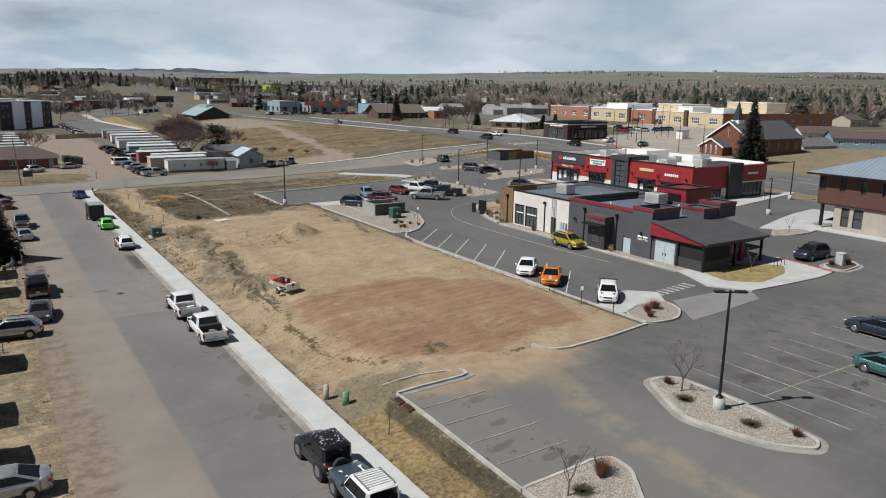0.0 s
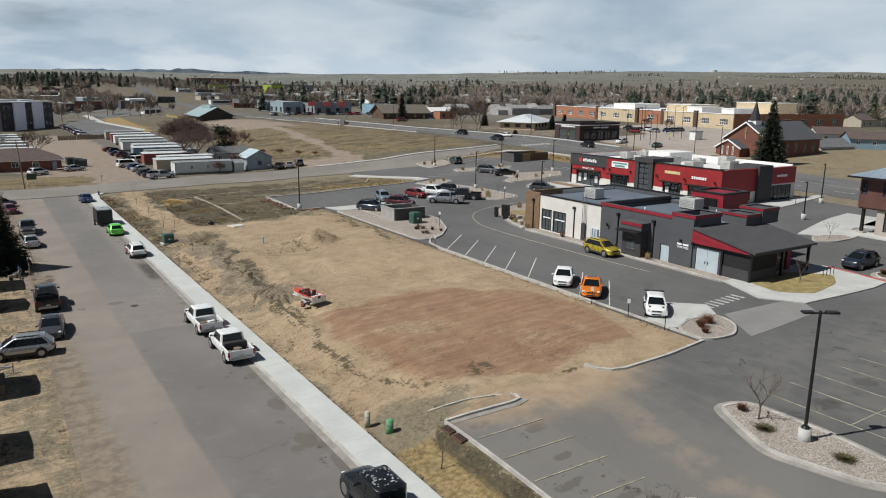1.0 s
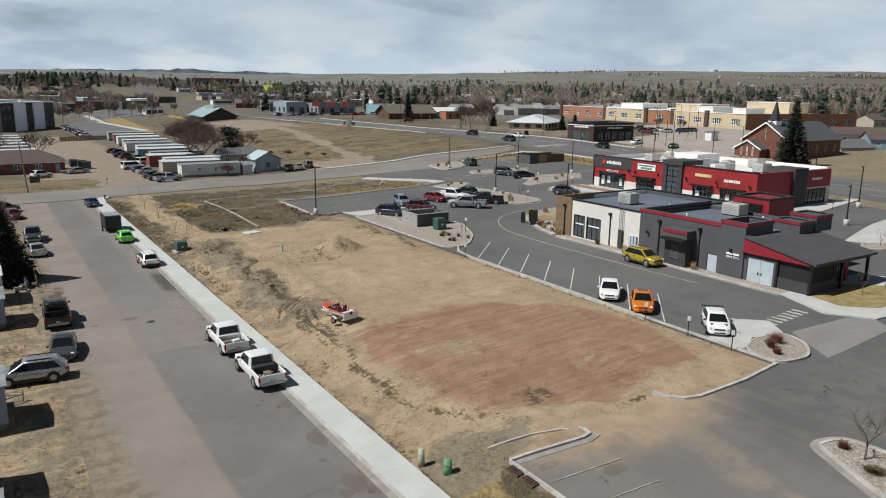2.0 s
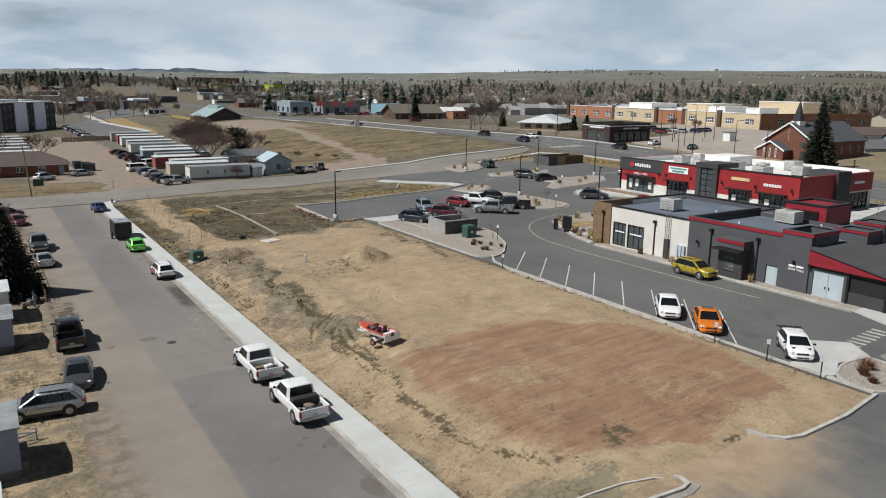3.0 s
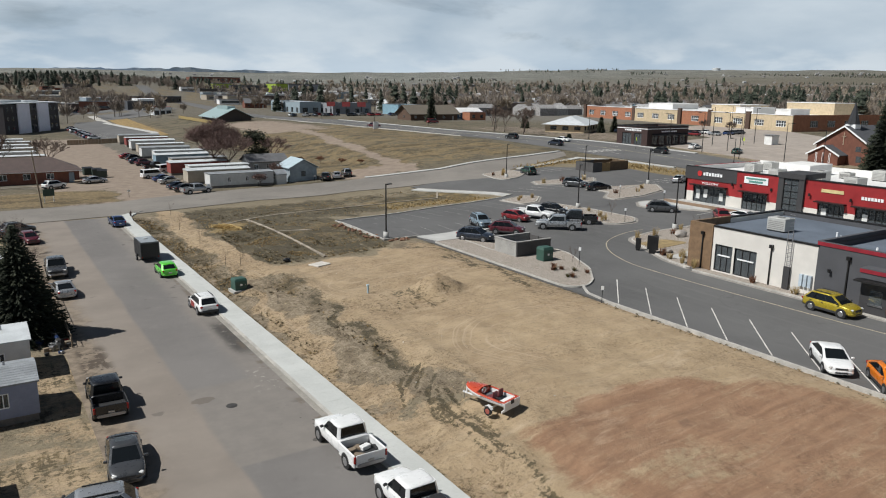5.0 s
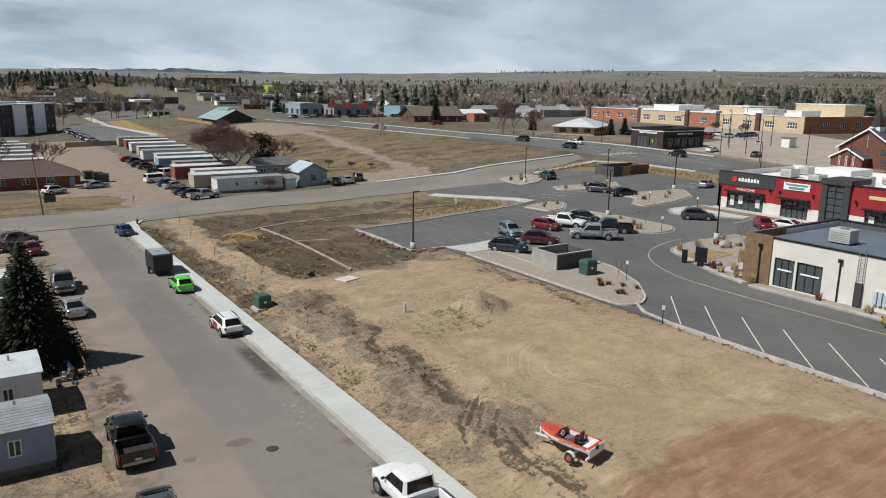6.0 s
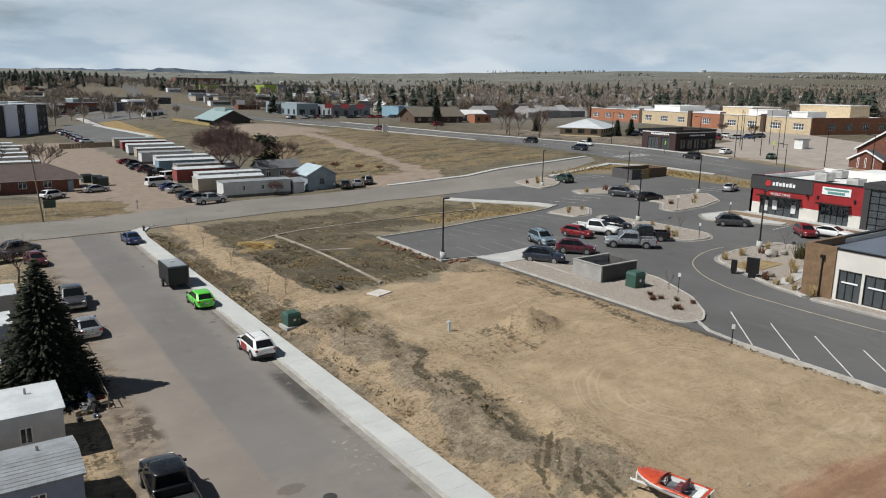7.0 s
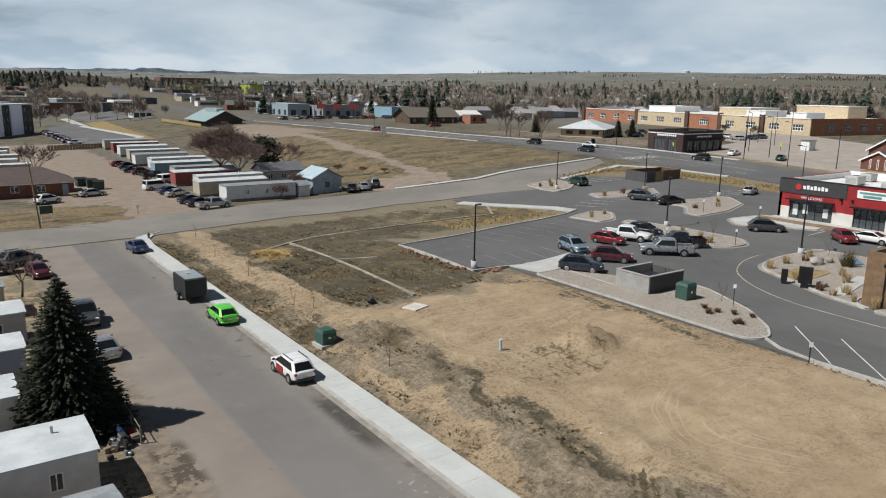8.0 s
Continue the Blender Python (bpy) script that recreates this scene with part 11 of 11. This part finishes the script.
def add_bare(vs, fs, x, y, z, h, r, n=60):
    """Twigs fanning out from a trunk into a rounded, ragged crown."""
    wid, tall = h * r.uniform(0.30, 0.46), h * 0.36
    for k in range(n):
        a, up, q = r.uniform(0, math.tau), r.uniform(-0.75, 1.0), r.uniform(0.55, 1.0)
        flat = math.sqrt(max(0.0, 1 - up * up)) * q
        tip = Vector((x + wid * math.cos(a) * flat, y + wid * math.sin(a) * flat, z + h * 0.62 + tall * up * q))
        base = Vector((x + wid * 0.3 * math.cos(a) * flat, y + wid * 0.3 * math.sin(a) * flat, z + h * (0.34 + 0.16 * up * q + 0.1 * r.random())))
        mid = (base + tip) / 2 + Vector((r.uniform(-1, 1), r.uniform(-1, 1), r.uniform(-0.2, 0.8))) * h * 0.05
        s = Vector((r.uniform(-1, 1), r.uniform(-1, 1), r.uniform(-1, 1))).normalized() * h * r.uniform(0.008, 0.018) * (3.0 if n < 30 else 1.4 if n < 70 else 1.0)
        i = len(vs)
        for p, m in ((base, 0.5), (mid, 1.1)):
            vs.append(tuple(p - s * m)), vs.append(tuple(p + s * m))
        vs.append(tuple(tip))
        fs.append((i, i + 1, i + 3, i + 2)), fs.append((i + 2, i + 3, i + 4))
    i, t = len(vs), h * 0.018
    for dx, dy in ((-t, 0), (t, 0), (0, -t), (0, t)):
        vs.append((x + dx, y + dy, z - 0.5)), vs.append((x + dx * 0.6, y + dy * 0.6, z + h * 0.5))
    fs.append((i, i + 2, i + 3, i + 1)), fs.append((i + 4, i + 6, i + 7, i + 5))


# far twig colours lightened, with distance haze painted in
HAZY_TWIG = leafy("hazy_bare_twigs", (0.175, 0.143, 0.116), (0.345, 0.293, 0.247), 0.95)
TAN_TWIG = leafy("far_tan_twigs", (0.205, 0.165, 0.122), (0.37, 0.30, 0.222), 0.95)
FAR_NEEDLE = leafy("far_needles", (0.021, 0.030, 0.020), (0.060, 0.070, 0.046), 0.9)
cv, cf, bv, bf, tv, tf = [], [], [], [], [], []
r_ = random.Random(99)
for lo, hi, wanted in ((285, 900, 1350), (900, 1900, 1900)):
    count = 0
    while count < wanted:
        x, y, u, w = in_view_place(r_, lo, hi, 0.64)
        if taken(x, y, u, w):
            continue
        share = noise.noise(Vector((x * 0.006, y * 0.006, 3.0)))
        left = w < -0.1 * u
        if left and u < 900 and r_.random() < 0.6 or left and r_.random() < 0.35 or (-0.1 * u < w < 0.0 and u > 800 and r_.random() < 0.45):
            continue
        if share < -0.2 and r_.random() < 0.75 or u > 1450 and r_.random() < (u - 1450) / 450:
            continue
        z, near = gz(x, y), u < 520
        big = 1.0 + 0.35 * min(1.0, max(0.0, (u - 700) / 800))
        strands = 150 if near else 60 if u < 900 else 22
        if r_.random() < (0.04 if left else 0.06 if u > 900 else 0.08 + 0.10 * (w > 0.25 * u)) + 0.38 * share:
            add_conifer(cv, cf, x, y, z - 0.3, r_.uniform(8, 17) * big, r_, u < 900)
        elif r_.random() < 0.6:
            add_bare(bv, bf, x, y, z, r_.uniform(6.5, 13.5) * big, r_, strands)
        else:
            add_bare(tv, tf, x, y, z, r_.uniform(6.5, 13) * big, r_, strands)
        count += 1
# bare trees between the lots beyond the mobile homes
for _ in range(170):
    x, y = r_.uniform(10, 112), r_.uniform(560, 960)
    add_bare(*((bv, bf) if r_.random() < 0.7 else (tv, tf)), x, y, gz(x, y), r_.uniform(6, 12), r_, 90)
for _ in range(26):
    x, y = r_.uniform(160, 235), r_.uniform(430, 600)
    add_bare(bv, bf, x, y, gz(x, y), r_.uniform(6, 11), r_, 90)
# tall conifers on the left rise and lines of trees on the far slopes
for _ in range(760):
    u = r_.uniform(980, 1330)
    w = -u * r_.uniform(0.33, 0.66)
    x, y = 0.54 * u + 0.84 * w + 4, 0.84 * u - 0.54 * w + 20
    if noise.noise(Vector((x * 0.012, y * 0.012, 5.0))) < -0.3:
        continue
    if r_.random() < (0.5 if w < -0.47 * u else 0.1):
        add_conifer(cv, cf, x, y, gz(x, y) - 1, r_.uniform(9, 19), r_, True)
    else:
        add_bare(bv, bf, x, y, gz(x, y), r_.uniform(8, 14), r_, 60)
# belts of trees lying across the far slopes
count = 0
while count < 2600:
    x, y, u, w = in_view_place(r_, 1500, 2990, 0.64)
    s = noise.noise(Vector((u * 0.0045, w * 0.0009, 9.0))) + 0.45 * noise.noise(Vector((u * 0.012, w * 0.005, 4.0)))
    if s < 0.34 + (0.05 if w > 0 else -0.06) or w < 0 and u > 2500:
        continue
    if r_.random() < 0.6:
        add_conifer(cv, cf, x, y, gz(x, y) - 1, r_.uniform(4, 8) * (1 + 0.5 * (u > 2600)), r_)
    else:
        add_bare(bv, bf, x, y, gz(x, y), r_.uniform(4, 8) * (1 + 0.5 * (u > 2600)), r_, 22)
    count += 1
heap("far_conifers", cv, cf, FAR_NEEDLE, "dark conifers scattered through the far town", "trees")
heap("far_bare_trees", bv, bf, HAZY_TWIG, "bare brown trees filling the far town", "trees")
heap("far_tan_trees", tv, tf, TAN_TWIG, "pale tan bare trees in the far town", "trees")
# low commercial buildings beyond the mobile homes
DARK_W = plain("dark_shop_wall", (0.085, 0.075, 0.07), 0.8)
for x0, x1, y0, d, h, wall, lab in ((168, 198, 628, 12, 5.5, DARK_W, "long low dark brown commercial building"), (34, 52, 690, 14, 6.0, GREYWALL, "grey flat-roofed commercial building"), (128, 142, 640, 12, 5.0, DARK_W, "small dark commercial building near the far road"),
                                    (60, 84, 760, 14, 6.0, TAN_S, "tan flat-roofed commercial building"), (20, 44, 840, 16, 7.0, BRICK, "brick commercial building among bare trees"), (84, 104, 880, 14, 6.0, DARK_W, "dark flat-roofed commercial building"), (182, 212, 500, 12, 5.0, GREYBLUE, "grey-blue shed behind the roadside shops")):
    block("commercial_building", x0, x1, y0, y0 + d, h, wall, lab, GREY_R, None, 3, 2.6, 0.8, 3.0)
r_ = random.Random(515)
shells = [(DARK_W, GREY_R, "dark"), (GREYWALL, ROOF_W, "grey"), (TAN_S, GREY_R, "tan"), (GREYBLUE, ROOF_W, "grey-blue"), (BRICK, GREY_R, "brick"), (SIGN_W, GREY_R, "white")]
done = 0
while done < 46:
    u = 470 * (1000 / 470) ** r_.random()
    w = -u * r_.uniform(0.04, 0.56)
    x, y = 0.54 * u + 0.84 * w + 4, 0.84 * u - 0.54 * w + 20
    if taken(x, y, u, w) or x < 120 and y < 560:
        continue
    wall, roof, nm = shells[done % 6]
    a, b, h = r_.uniform(7, 17), r_.uniform(5, 9), r_.uniform(3.5, 6.0)
    ob = thing("low_building", pose(x, y, gz(x, y), 0, 0, r_.uniform(-12, 12)), nm + " low flat-roofed building in the town", "building", "low town buildings")
    part("wall", boxed(-a, a, -b, b, -2, h), wall, ob)
    part("roof", boxed(-a - 0.3, a + 0.3, -b - 0.3, b + 0.3, h, h + 0.35), roof, ob)
    part("window_band", boxed(-a * 0.8, a * 0.8, -b - 0.06, -b + 0.02, 1.0, min(2.8, h - 0.8)), GLASS, ob)
    done += 1
hv, hf = [], []
for k in range(2300):
    x, y, u, w = in_view_place(r_, 330, 2900, 0.62)
    if u > 1200 and noise.noise(Vector((u * 0.005, w * 0.0016, 2.0))) < 0.12 or taken(x, y, u, w) or w < -0.2 * u and u < 1500 or noise.noise(Vector((x * 0.003, y * 0.003, 6.0))) < -0.05 or u < 800 and w < 0.0:
        continue
    size = 0.75 if u > 1200 else 1.0
    z, a, b, h = gz(x, y), r_.uniform(4, 8) * size, r_.uniform(3, 5) * size, r_.uniform(2.5, 4.5) * size
    i = len(hv)
    hv += [(x - a, y - b, z - 3), (x + a, y - b, z - 3), (x + a, y + b, z - 3), (x - a, y + b, z - 3), (x - a, y - b, z + h), (x + a, y - b, z + h), (x + a, y + b, z + h), (x - a, y + b, z + h), (x - a, y, z + h + 2), (x + a, y, z + h + 2)]
    hf += [tuple(i + q for q in f) for f in ((0, 1, 5, 4), (1, 2, 6, 9, 5), (2, 3, 7, 6), (3, 0, 4, 8, 7), (4, 5, 9, 8), (6, 7, 8, 9))]
heap("far_houses", hv, hf, leafy("far_house_paint", (0.12, 0.11, 0.105), (0.54, 0.53, 0.52), 0.8), "pale houses scattered on far slopes", "houses")
# snow-streaked mountains on the skyline, distance haze painted in as blue
mv, mf = [], []
for k in range(80):
    t = k / 79
    ang = radians(-30 + 22 * t)
    px, py = 4750 * (0.54 * math.cos(ang) + 0.84 * math.sin(ang)), 4750 * (0.84 * math.cos(ang) - 0.54 * math.sin(ang))
    top = 96 + 34 * math.sin(math.pi * t) * (0.6 + 0.5 * noise.noise(Vector((t * 9, 2, 0)))) + 9 * noise.noise(Vector((t * 40, 5, 0)))
    mv += [(px, py, -50), (px, py, top)]
    if k:
        mf.append((2 * k - 2, 2 * k, 2 * k + 1, 2 * k - 1))
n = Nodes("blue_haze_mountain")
heap("backdrop", mv, mf, n.finish(n.mix(n.ramp(n.noise(0.012, 6.0, 0.6), 0.45, 0.6), (0.36, 0.44, 0.54), (0.64, 0.68, 0.72)), 0.95), "distant mountains with snow streaks, haze painted blue", "mountains", "structure")
